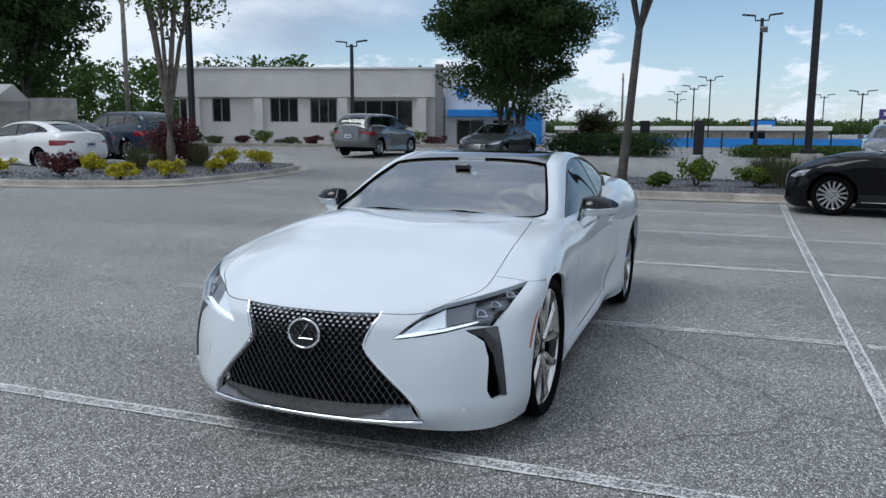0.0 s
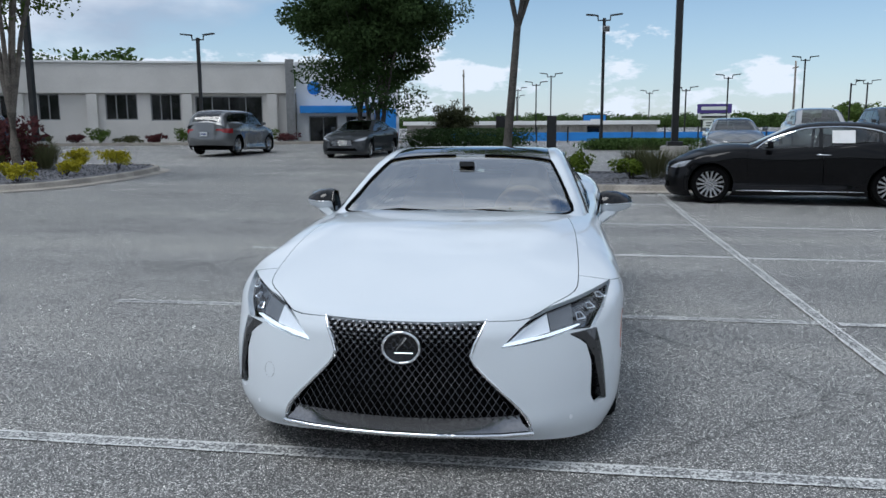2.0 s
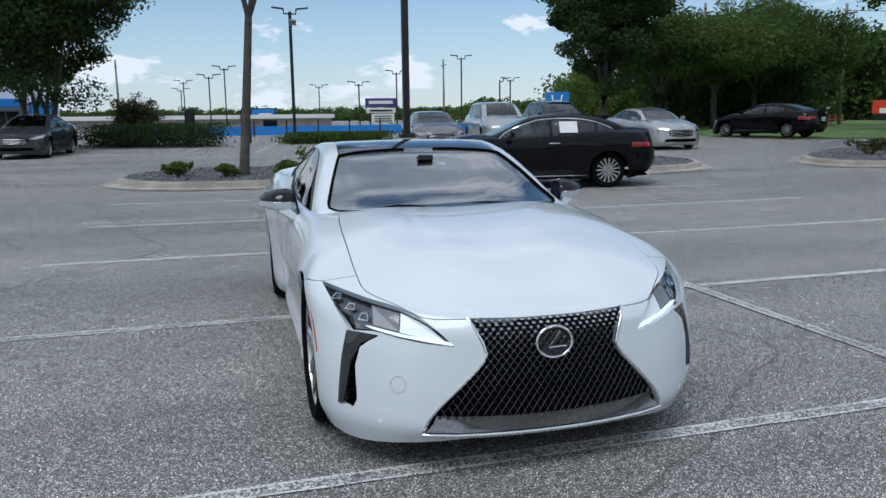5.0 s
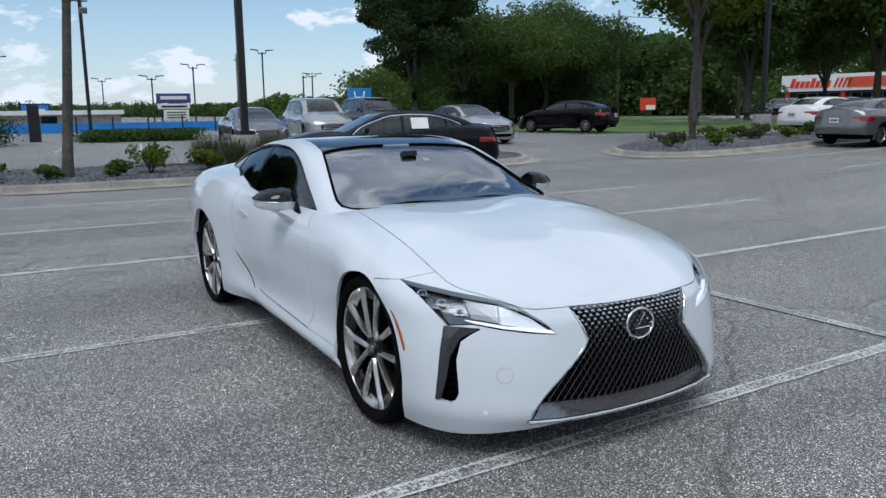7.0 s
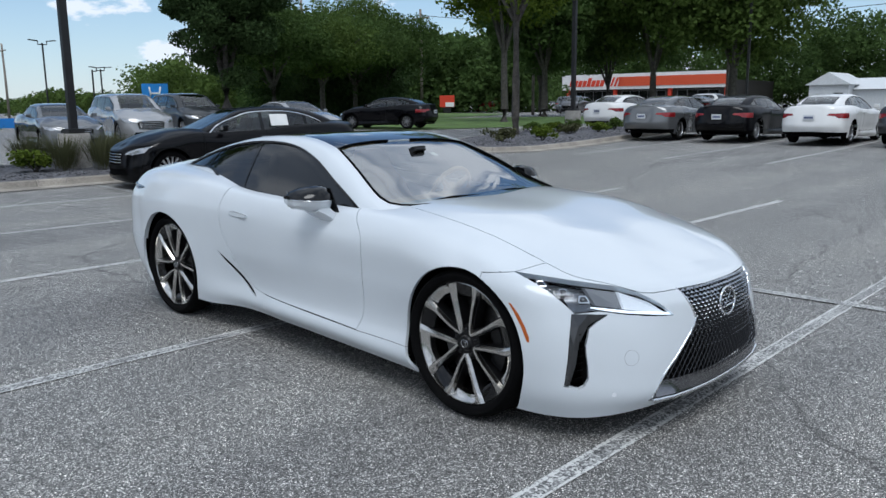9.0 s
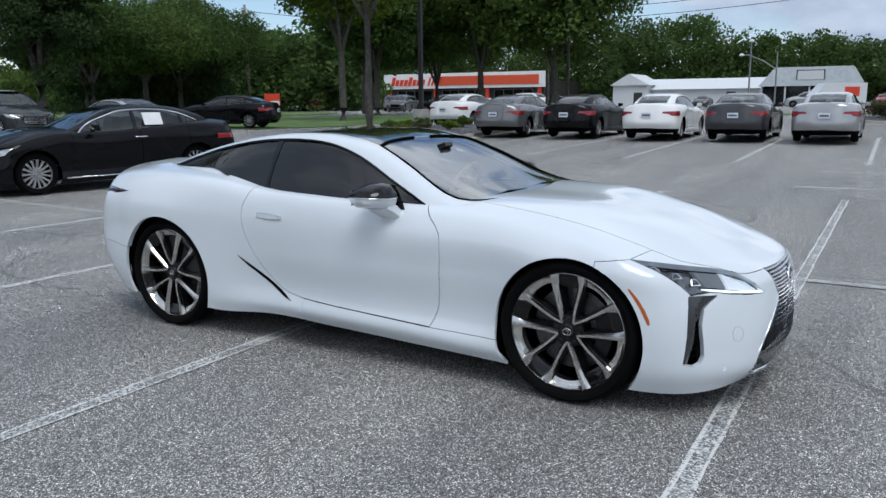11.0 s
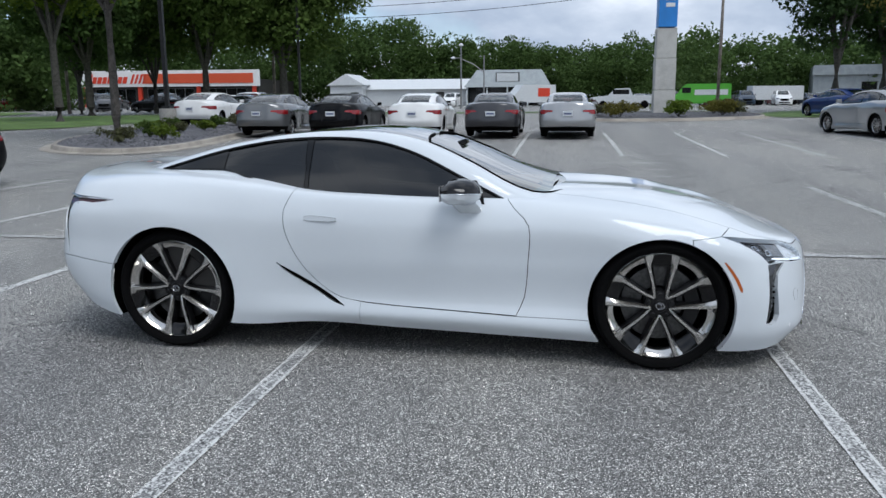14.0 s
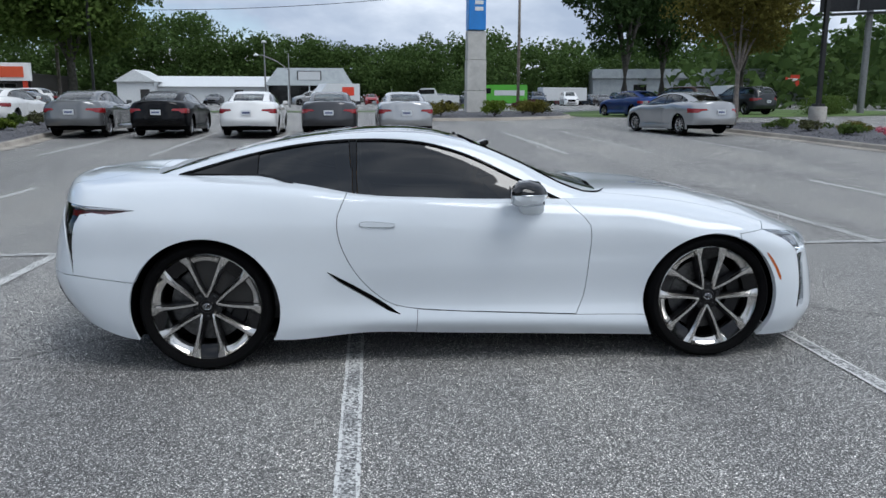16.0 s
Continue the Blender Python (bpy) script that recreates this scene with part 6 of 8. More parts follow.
def park(car, x, y, yaw, paint=None, label="", z=0.0):
    """A copy of a car, its front axle at x, y, heading that way, in its own paint."""
    ob = copy_thing(car, pose(x, y, gz(x, y) + z, 0, 0, yaw))
    if paint:
        old = [m_ for m_ in PAINTS if ("paint_" + m_) in [s_.material.name for c in car.children_recursive for s_ in c.material_slots]][0]
        for o in ob.children_recursive:
            for s_ in o.material_slots:
                if s_.material.name == "paint_" + old:
                    s_.link = "OBJECT"
                    s_.material = MATS["paint_" + paint]
    return tagged(ob, label) if label else ob


def place(car, x, y, yaw):
    car.matrix_basis = pose(x, y, gz(x, y), 0, 0, yaw)
    return car


def build_parked():
    lux = place(build_car("luxury", "luxury_saloon", "glossy black saloon with chrome trim and a paper sale sheet", "black", 170, 50, 15, True), 1.95, 15.62, 168.3)
    sh = bmesh.new()
    add_box(sh, (.36, .006, .24), Matrix.Translation((-2.15, .772, 1.09)) @ Matrix.Rotation(radians(25), 4, "X"), .001)
    part("sale_sheet", sh, "paper", lux, "white paper sheet inside the window")
    for s in (1, -1):
        tr = bmesh.new()
        add_tube(tr, [(-.45, s * .885, .245), (-1.4, s * .895, .25), (-2.5, s * .895, .255)], [.012] * 3, 6)
        part("sill_trim", tr, "chrome", lux, "chrome sill strip")
        add = bmesh.new()
        add_tube(add, [(-3.36, s * .87, .30), (-3.7, s * .78, .33), (-3.98, s * .45, .34)], [.010] * 3, 6)
        part("bumper_trim", add, "chrome", lux, "chrome bumper strip")
    row = "saloons parked in a row"
    sedan = place(build_car("sedan", "saloon_car", "silver mid-size saloon parked in a row of five", "silver", 104, 34, 10, False, True, row), 22.55, 4.4, 0)
    park(sedan, 22.7, 6.88, 0, "dark_grey", "dark grey saloon parked in a row of five")
    park(sedan, 22.6, 9.45, 0, "white", "white saloon parked in a row of five")
    park(sedan, 22.6, 12.2, 0, "black", "black saloon parked in a row of five")
    park(sedan, 22.5, 14.75, 0, "grey", "grey saloon parked next to the planted island")
    alone = []
    alone.append(park(sedan, 27.5, 19.6, 0, "white", "white hatchback parked beyond the island"))
    alone.append(park(sedan, 12.7, 24.6, 266, "silver", "silver saloon facing the drive lane"))
    alone.append(park(sedan, 20.0, 30.6, 112, "black", "black saloon with a paper sheet in the window"))
    alone.append(park(sedan, 4.75, 26.6, 262, "grey", "grey saloon facing the drive lane"))
    alone.append(park(sedan, 22.4, -5.3, 12, "silver", "silver saloon beside the planted island"))
    alone.append(park(sedan, 38.5, -9.2, 15, "blue", "bright blue saloon beside the grass"))
    alone.append(park(sedan, -8.85, 29.4, 264, "charcoal", "older dark green saloon under the tree"))
    alone.append(park(sedan, -21.28, 18.48, 175, "white", "white saloon seen from its side"))
    alone.append(park(sedan, -23.42, 21.77, 166, "dark_grey", "dark grey saloon parked behind a white one"))
    suv = place(build_car("suv", "suv_car", "grey sport utility car parked beside the showroom", "grey", 120, 36, 10), -14.15, 32.7, 86)
    alone.append(park(suv, 7.9, 28.2, 262, "silver", "silver sport utility car facing the lane"))
    alone.append(park(suv, 11.4, 30.2, 264, "charcoal", "charcoal sport utility car with a yellow sticker"))
    alone.append(park(suv, -23.49, 24.98, 168, "dark_blue", "dark blue sport utility car seen from behind"))
    alone.append(park(suv, 43.5, -14.0, 20, "brown", "dark brown sport utility car by the grass"))
    alone.append(park(suv, 43.0, -18.0, 14, "charcoal", "dark sport utility car by the grass"))
    for a in alone:
        a["group"] = "cars parked apart"
    # far lots, small in the distance
    far_s = place(build_car("sedan", "distant_car", "small distant saloon on a far car park", "grey", 44, 16, 5, False, False, "cars on far car parks"), 60, 34, 75)
    far_v = place(build_car("suv", "distant_suv", "small distant utility car on a far car park", "white", 44, 16, 5, False, False, "cars on far car parks"), 66, 36, 75)
    rng = random.Random(4)
    spots = [(58, 41, 80), (62, 47, 200), (70, 52, 20), (78, 55, 10), (84, 48, 10), (90, 50, 10), (96, 47, 0), (101, 60, 90), (103, 54, 90), (104, 49, 90), (104, 66, 90), (84, 66, 190), (76, 70, 185), (70, 44, 0), (96, 24, 180), (93, 19, 175), (98, 4, 180), (92, 13, 100)]
    for i in range(30):
        spots.append((88 + (i % 3) * 7 + rng.uniform(-1, 1), -4 - i * 1.35, 180 + rng.uniform(-8, 8)))
    for i, (x, y, a) in enumerate(spots):
        park(far_s if rng.random() < .55 else far_v, x, y, a, rng.choice(["white", "grey", "silver", "dark_grey", "white", "black", "red", "dark_blue"]))


build_parked()

# ---- trees and planting ----
def leaf_mat(name, dark, light):
    m = bpy.data.materials.new(name)
    m.use_nodes = True
    n, l = m.node_tree.nodes, m.node_tree.links
    n.clear()
    out, mix = n.new("ShaderNodeOutputMaterial"), n.new("ShaderNodeMixShader")
    df, tr = n.new("ShaderNodeBsdfPrincipled"), n.new("ShaderNodeBsdfTranslucent")
    geo, r = n.new("ShaderNodeNewGeometry"), n.new("ShaderNodeValToRGB")
    ramp_colors(r, [(0.0, dark), (1.0, light)])
    co, nz, mm = n.new("ShaderNodeTexCoord"), n.new("ShaderNodeTexNoise"), n.new("ShaderNodeMath")
    nz.inputs["Scale"].default_value = 0.8
    mm.operation = "MULTIPLY_ADD"
    mm.inputs[1].default_value = 0.35
    sub = n.new("ShaderNodeMath")
    sub.operation = "MULTIPLY"
    sub.inputs[1].default_value = 0.65
    l.new(co.outputs["Object"], nz.inputs["Vector"])
    l.new(nz.outputs["Fac"], sub.inputs[0])
    l.new(geo.outputs["Random Per Island"], mm.inputs[0])
    l.new(sub.outputs[0], mm.inputs[2])
    l.new(mm.outputs[0], r.inputs["Fac"])
    l.new(r.outputs["Color"], df.inputs["Base Color"])
    l.new(r.outputs["Color"], tr.inputs["Color"])
    df.inputs["Roughness"].default_value = 0.7
    df.inputs["Specular IOR Level"].default_value = 0.06
    mix.inputs["Fac"].default_value = 0.32
    l.new(df.outputs[0], mix.inputs[1])
    l.new(tr.outputs[0], mix.inputs[2])
    l.new(mix.outputs[0], out.inputs["Surface"])
    MATS[name] = m


leaf_mat("leaf_deep", (.034, .062, .020), (.115, .18, .052))
leaf_mat("leaf_mid", (.042, .075, .020), (.14, .20, .05))
leaf_mat("leaf_bright", (.05, .09, .012), (.17, .22, .035))
leaf_mat("leaf_rust", (.07, .07, .016), (.20, .18, .045))
leaf_mat("leaf_gold", (.25, .24, .02), (.60, .52, .05))
leaf_mat("leaf_plum", (.05, .02, .025), (.16, .06, .06))
leaf_mat("leaf_pine", (.024, .044, .018), (.075, .12, .042))
leaf_mat("leaf_grey", (.05, .06, .03), (.14, .14, .07))
leaf_mat("petal_pink", (.4, .05, .1), (.7, .2, .25))


def leaf_cloud(points, size, rng, up=0.35, long=1.5):
    """Pointed leaves, one at each point, loosely facing up and out."""
    n = len(points)
    nor = rng.normal(size=(n, 3))
    nor[:, 2] += up * 2
    nor /= np.linalg.norm(nor, axis=1)[:, None]
    t = np.cross(nor, rng.normal(size=(n, 3)))
    t /= np.maximum(np.linalg.norm(t, axis=1), 1e-6)[:, None]
    b = np.cross(nor, t)
    s = size * rng.uniform(.65, 1.3, (n, 1))
    verts = np.stack([points - t * s * long * .5, points + b * s * .42 + nor * s * .1, points + t * s * long * .5, points - b * s * .42 + nor * s * .1], 1).reshape(-1, 3)
    return verts, np.arange(n * 4).reshape(-1, 4)


def blob_points(rng, n, centre, radii, shell=0.55):
    d = rng.normal(size=(n, 3))
    d /= np.linalg.norm(d, axis=1)[:, None]
    r = shell + (1 - shell) * rng.random((n, 1)) ** .6
    return np.asarray(centre) + d * r * np.asarray(radii)


def build_tree(name, x, y, height, crown_low, spread, trunk_r, leaves, size, material, bark, label, seed, shape="round", stems=1, lean=0.0, fork=None, bare=0.0):
    """A tree: tapered trunk, limbs that branch, and a crown of leaves gathered in clumps at the limbs' ends."""
    rng = np.random.default_rng(seed)
    tree = thing(name, pose(x, y, gz(x, y), 0, 0, 0), label, "tree")
    fork = fork or crown_low * .9
    wood = bmesh.new()
    tips = []
    for st in range(stems):
        a0 = st * math.tau / max(stems, 1) + rng.uniform(-.3, .3)
        sp = .0 if stems == 1 else .16
        p0 = np.array([math.cos(a0) * trunk_r * (stems > 1), math.sin(a0) * trunk_r * (stems > 1), -.05])
        p1 = p0 + np.array([math.cos(a0) * sp + lean * .5, math.sin(a0) * sp, fork * .5])
        p2 = p0 + np.array([math.cos(a0) * sp * 2.2 + lean, math.sin(a0) * sp * 2.2, fork])
        tr = trunk_r if stems == 1 else trunk_r * .55
        add_tube(wood, [p0, p0 * .6 + p1 * .4 + rng.normal(size=3) * .02, p1, p2], [tr * 1.35, tr * 1.02, tr * .92, tr * .78], 10)
        limbs = 6 if stems == 1 else 3
        for k in range(limbs):
            a = a0 + k * math.tau / limbs + rng.uniform(-.35, .35)
            out = spread * rng.uniform(.45, .8) * (.8 if shape == "vase" else 1)
            top = crown_low + (height - crown_low) * rng.uniform(.45, .85)
            q1 = p2 + np.array([math.cos(a) * out * .25, math.sin(a) * out * .25, (top - fork) * .35])
            q2 = p2 + np.array([math.cos(a) * out * .6, math.sin(a) * out * .6, (top - fork) * .7])
            q3 = p2 + np.array([math.cos(a) * out, math.sin(a) * out, top - fork])
            add_tube(wood, [p2 - (0, 0, .1), q1, q2, q3], [tr * .55, tr * .4, tr * .24, tr * .08], 7)
            tips += [q2, q3]
            for _ in range(3):
                w = q1 + (q2 - q1) * rng.random()
                e = w + np.array([rng.normal() * out * .35, rng.normal() * out * .35, (top - fork) * rng.uniform(.1, .4)])
                add_tube(wood, [w, (w + e) / 2 + rng.normal(size=3) * .06, e], [tr * .2, tr * .12, tr * .04], 5)
                tips.append(e)
    part("trunk", wood, bark, tree, "", 60)
    mid = np.array([lean, 0, (crown_low + height) / 2])
    half = np.array([spread, spread, (height - crown_low) / 2])
    clumps = []
    want = 110
    while len(clumps) < want:
        d = rng.normal(size=3)
        d /= np.linalg.norm(d)
        r = rng.uniform(.35, .92)
        c = mid + d * r * half
        if shape == "vase":
            k = (c[2] - crown_low) / (height - crown_low)
            lim = spread * (.50 + .8 * min(1, k * 1.6)) if k < .62 else spread * 1.28 * math.sqrt(max(.05, 1 - ((k - .62) / .42) ** 2))
            if math.hypot(c[0] - lean, c[1]) > lim * .9:
                continue
        if rng.random() < bare * .5:
            continue
        clumps.append(c)
    clumps = np.array(clumps + [t_ for t_ in tips if t_[2] > crown_low + .2])
    rad = spread * .29
    per = max(4, leaves // len(clumps))
    pts = np.concatenate([blob_points(rng, per, c, np.array([rad, rad, rad * .62]) * rng.uniform(.6, 1.2), .25) for c in clumps])
    v, q = leaf_cloud(pts, size, rng)
    crown = new("crown", quads_mesh("crown", v, q, material))
    crown.parent = tree
    return tree


def build_shrub(name, x, y, r, h, leaves, size, material, label, seed, z=0.0, group="shrubs in the beds"):
    rng = np.random.default_rng(seed)
    sh = thing(name, pose(x, y, gz(x, y) + z), label, "shrub", group)
    st = bmesh.new()
    for k in range(6):
        a = k * 1.05 + rng.uniform(-.2, .2)
        add_tube(st, [(0, 0, -.04), (math.cos(a) * r * .3, math.sin(a) * r * .3, h * .4), (math.cos(a) * r * .65, math.sin(a) * r * .65, h * .8)], [.014, .010, .004], 5)
    part("woody_base", st, "bark", sh)
    cl = [np.array([rng.normal() * r * .42, rng.normal() * r * .42, h * rng.uniform(.3, .85)]) for _ in range(14)]
    pts = np.concatenate([blob_points(rng, leaves // 14, c, np.array([r, r, h * .6]) * .42, .2) for c in cl])
    pts[:, 2] = np.maximum(pts[:, 2], .03)
    v, q = leaf_cloud(pts, size, rng, .5)
    o = new("foliage", quads_mesh("foliage", v, q, material))
    o.parent = sh
    return sh


def build_grass_tuft(x, y, r, h, blades, material, label, seed, z=0.0):
    rng = np.random.default_rng(seed)
    a, lean, k = rng.uniform(0, math.tau, blades), rng.uniform(.1, .75, blades), rng.uniform(.6, 1.1, blades)
    d = np.stack([np.cos(a), np.sin(a), np.zeros(blades)], 1)
    s = np.stack([-np.sin(a), np.cos(a), np.zeros(blades)], 1) * .006
    foot = d * rng.uniform(0, r * .4, (blades, 1))
    tip = foot + d * (lean * r)[:, None] + np.array([0, 0, 1]) * (h * k)[:, None]
    midp = (foot + tip) / 2 + np.array([0, 0, .12 * h])
    v = np.stack([foot - s, midp - s, tip, midp + s], 1).reshape(-1, 3)
    v[:, 2] = np.maximum(v[:, 2], 0)
    sh = new("ornamental_grass", quads_mesh("ornamental_grass", v, np.arange(blades * 4).reshape(-1, 4), material))
    sh.matrix_basis = pose(x, y, gz(x, y) + z)
    return tagged(sh, label, "grass", "grasses in the beds")


def build_woods(name, label, trees, seed, material, per=170, card=.75):
    """A belt of distant trees as one body of foliage."""
    rng = np.random.default_rng(seed)
    vs, qs, n0 = [], [], 0
    for x, y, h, r in trees:
        z = gz(x, y)
        blobs = [(rng.normal() * r * .45, rng.normal() * r * .45, z + h * rng.uniform(.25, .86), r * rng.uniform(.35, .6)) for _ in range(9)]
        blobs += [(rng.normal() * r * .6, rng.normal() * r * .6, z + h * rng.uniform(.05, .3), r * .5) for _ in range(3)]
        for bx, by, bz, br in blobs:
            p = blob_points(rng, per // 12, (x + bx, y + by, bz), (br, br, br * .8), .35)
            v, q = leaf_cloud(p, card, rng, .5, 1.25)
            vs.append(v)
            qs.append(q + n0)
            n0 += len(v)
    ob = new(name, quads_mesh(name, np.concatenate(vs), np.concatenate(qs), material))
    return tagged(ob, label, "woods", kind="stuff")


def belt(rng, a0, a1, d0, d1, h0, h1, n, r=(2.5, 4.0)):
    """Trees on a band of bearings (degrees) and distances from the white car."""
    out = []
    for i in range(n):
        a = radians(a0 + (a1 - a0) * (i + rng.random()) / n)
        d = rng.uniform(d0, d1)
        out.append((-3 + d * math.cos(a), 4 + d * math.sin(a), rng.uniform(h0, h1), rng.uniform(*r)))
    return out


def build_greenery():
    # trees of the car park
    build_tree("island_tree", -14.2, 17.7, 9.0, 3.7, 2.3, .14, 12000, .085, "leaf_mid", "bark_grey", "upright grey-barked tree with many forked stems on an island", 1, "vase", 1, 0, 1.75, .2)
    build_tree("street_tree", -2.2, 18.3, 9.5, 4.3, 2.5, .105, 7000, .10, "leaf_mid", "bark", "slender tree with rough bark on a kerbed island", 2, "round", 1, .28, 3.7, .4)
    build_tree("shade_tree", -9.1, 34.4, 10.6, 1.3, 3.9, .24, 100000, .105, "leaf_pine", "bark", "dense broad shade tree beside the showroom", 3, "vase", 4, 0, 1.6)
    build_tree("shade_tree", 17.1, 37.6, 11.2, 1.7, 3.4, .30, 95000, .115, "leaf_pine", "bark", "dense dark egg-shaped shade tree at the lot's edge", 4, "vase", 1, 0, 2.1)
    build_tree("street_tree", 17.4, 19.1, 9.5, 4.5, 3.8, .15, 12000, .12, "leaf_bright", "bark", "straight young tree with light green leaves on a planted island", 5, "round", 1, 0, 4.2, .3)
    build_tree("street_tree", 49.5, 31.0, 14.5, 3.4, 6.0, .28, 30000, .25, "leaf_mid", "bark", "spreading roadside tree in full leaf", 6, "round", 1, 0, 3.2)
    build_tree("street_tree", 51.0, 25.5, 15.5, 3.4, 6.8, .34, 36000, .25, "leaf_mid", "bark", "large spreading roadside tree in full leaf", 7, "round", 1, 0, 3.4)
    build_tree("street_tree", 44.0, 37.0, 14, 3.0, 5.4, .28, 30000, .24, "leaf_deep", "bark", "dark roadside tree in full leaf", 8, "round", 1, 0, 3.4)
    build_tree("street_tree", 31.0, 30.5, 12, 5.0, 4.4, .22, 18000, .18, "leaf_bright", "bark", "open-crowned tree with light green leaves", 9, "round", 1, 0, 4.0, .3)
    build_tree("street_tree", 23.0, -8.8, 7.6, 2.4, 2.6, .11, 20000, .10, "leaf_rust", "bark_pale", "small tree with yellowing leaves on a planted island", 10, "round", 1, 0, 2.3)
    build_tree("street_tree", 44.0, -11.5, 15, 3.2, 4.6, .26, 26000, .22, "leaf_pine", "bark", "tall dark tree on a grass verge", 11, "round", 1, 0, 3.0)
    build_tree("street_tree", 49.0, -16.0, 16, 3.4, 4.8, .26, 26000, .22, "leaf_pine", "bark", "tall dark tree on a grass verge", 12, "round", 1, 0, 3.2)
    build_tree("street_tree", 52.0, -23.5, 15, 3.2, 4.4, .26, 15000, .22, "leaf_mid", "bark", "roadside tree in full leaf on a grass verge", 13, "round", 1, 0, 3.0)
    for i, (x, y, h, r) in enumerate(((23.5, 42.5, 7.4, 4.0), (28, 43.5, 7.0, 4.0), (33, 46, 7.8, 4.4), (38, 48, 8.4, 4.6), (36.5, 50.5, 9.8, 4.2), (49, 41, 10.6, 4.4), (53, 37, 10.4, 4.4), (30, 52, 8.0, 5.0))):
        build_tree("woodland_tree", x, y, h, 2.9, r, .2, 30000, .13, ("leaf_deep", "leaf_mid", "leaf_deep")[i % 3], "bark", "dark woodland tree at the lot's edge", 20 + i, "round", 1, 0, 2.4)
    # big pines at the far left
    build_tree("pine_tree", -36.5, 33.5, 15.5, 1.8, 4.4, .28, 24000, .19, "leaf_pine", "bark", "tall dark pine behind the parked cars", 30, "round", 1, 0, 3)
    build_tree("pine_tree", -41, 35, 16, 1.5, 5.2, .3, 18000, .22, "leaf_pine", "bark", "tall dark pine behind the parked cars", 31, "round", 1, 0, 3)
    rng = random.Random(9)
    build_woods("woods_east", "dense dark green woods beyond the road", belt(rng, 46, 56, 92, 135, 8, 11, 34, (3, 4.5)) + belt(rng, 36, 46, 92, 125, 10, 12.5, 34, (3.2, 4.6)) + belt(rng, 17, 38, 152, 185, 14, 18, 64, (4, 5.5)) + belt(rng, 10.5, 18, 140, 165, 15, 18, 26, (4, 5)) + belt(rng, -9, 12, 150, 185, 11, 14.5, 84, (3.5, 5)) + belt(rng, -45, -8, 120, 165, 9, 12.5, 92, (3.5, 5)), 1, "leaf_deep", 1000, .5)
    build_woods("woods_near", "undergrowth and trees along the lot's edge", belt(rng, 46.5, 56, 56, 72, 4.0, 6.4, 30, (2.0, 3.0)), 2, "leaf_pine", 1700, .18)
    build_woods("woods_north", "low distant tree line", belt(rng, 60, 108, 200, 330, 2.2, 4.2, 190, (2.6, 4.4)) + belt(rng, 118, 150, 95, 130, 8, 12.5, 34, (3.2, 4.6)) + belt(rng, 108, 121, 95, 120, 7.5, 10, 16, (2.5, 3.5)), 3, "leaf_deep", 900, .5)
    build_woods("woods_hill", "wooded slope in the distance", belt(rng, 56, 64, 105, 160, 6, 9.5, 48, (2.8, 3.8)) + belt(rng, 64, 71, 120, 170, 2.5, 4, 34, (2.2, 3.2)), 4, "leaf_mid", 600, .42)
    build_woods("woods_south", "tree belt closing the place on the far side", belt(rng, 165, 335, 75, 120, 9, 14, 120, (4, 6)), 5, "leaf_deep", 170, 1.1)
    # hedges
    for nm, x0, y0, x1, y1, w, h, m_, seed in (("hedge", -7.4, 36.0, -2.6, 34.6, 1.1, .95, "leaf_pine", 40), ("hedge", 0.6, 35.6, 4.6, 35.0, .9, .5, "leaf_deep", 41), ("hedge", 39.0, -22.0, 45.0, -27.0, 1.2, 1.2, "leaf_mid", 42)):
        g = np.random.default_rng(seed)
        n = 12000
        u = g.random((n, 1))
        p = np.array([x0, y0, 0]) * (1 - u) + np.array([x1, y1, 0]) * u + g.normal(size=(n, 3)) * (w * .4, w * .4, 0)
        p[:, 2] = gz(x0, y0) + h * (1 - (g.random(n) ** 2)) * (0.75 + .25 * np.sin(u[:, 0] * 31 + seed))
        v, q = leaf_cloud(p, .075, g, .5)
        tagged(new(nm, quads_mesh(nm, v, q, m_)), "clipped evergreen hedge behind a kerb", "hedge", "hedges", "stuff")
    build_tree("small_tree", -5.9, 37.8, 2.3, .3, 1.15, .06, 7000, .07, "leaf_grey", "bark", "rounded bushy tree beside the fence", 44, "round", 3, 0, .8)


build_greenery()

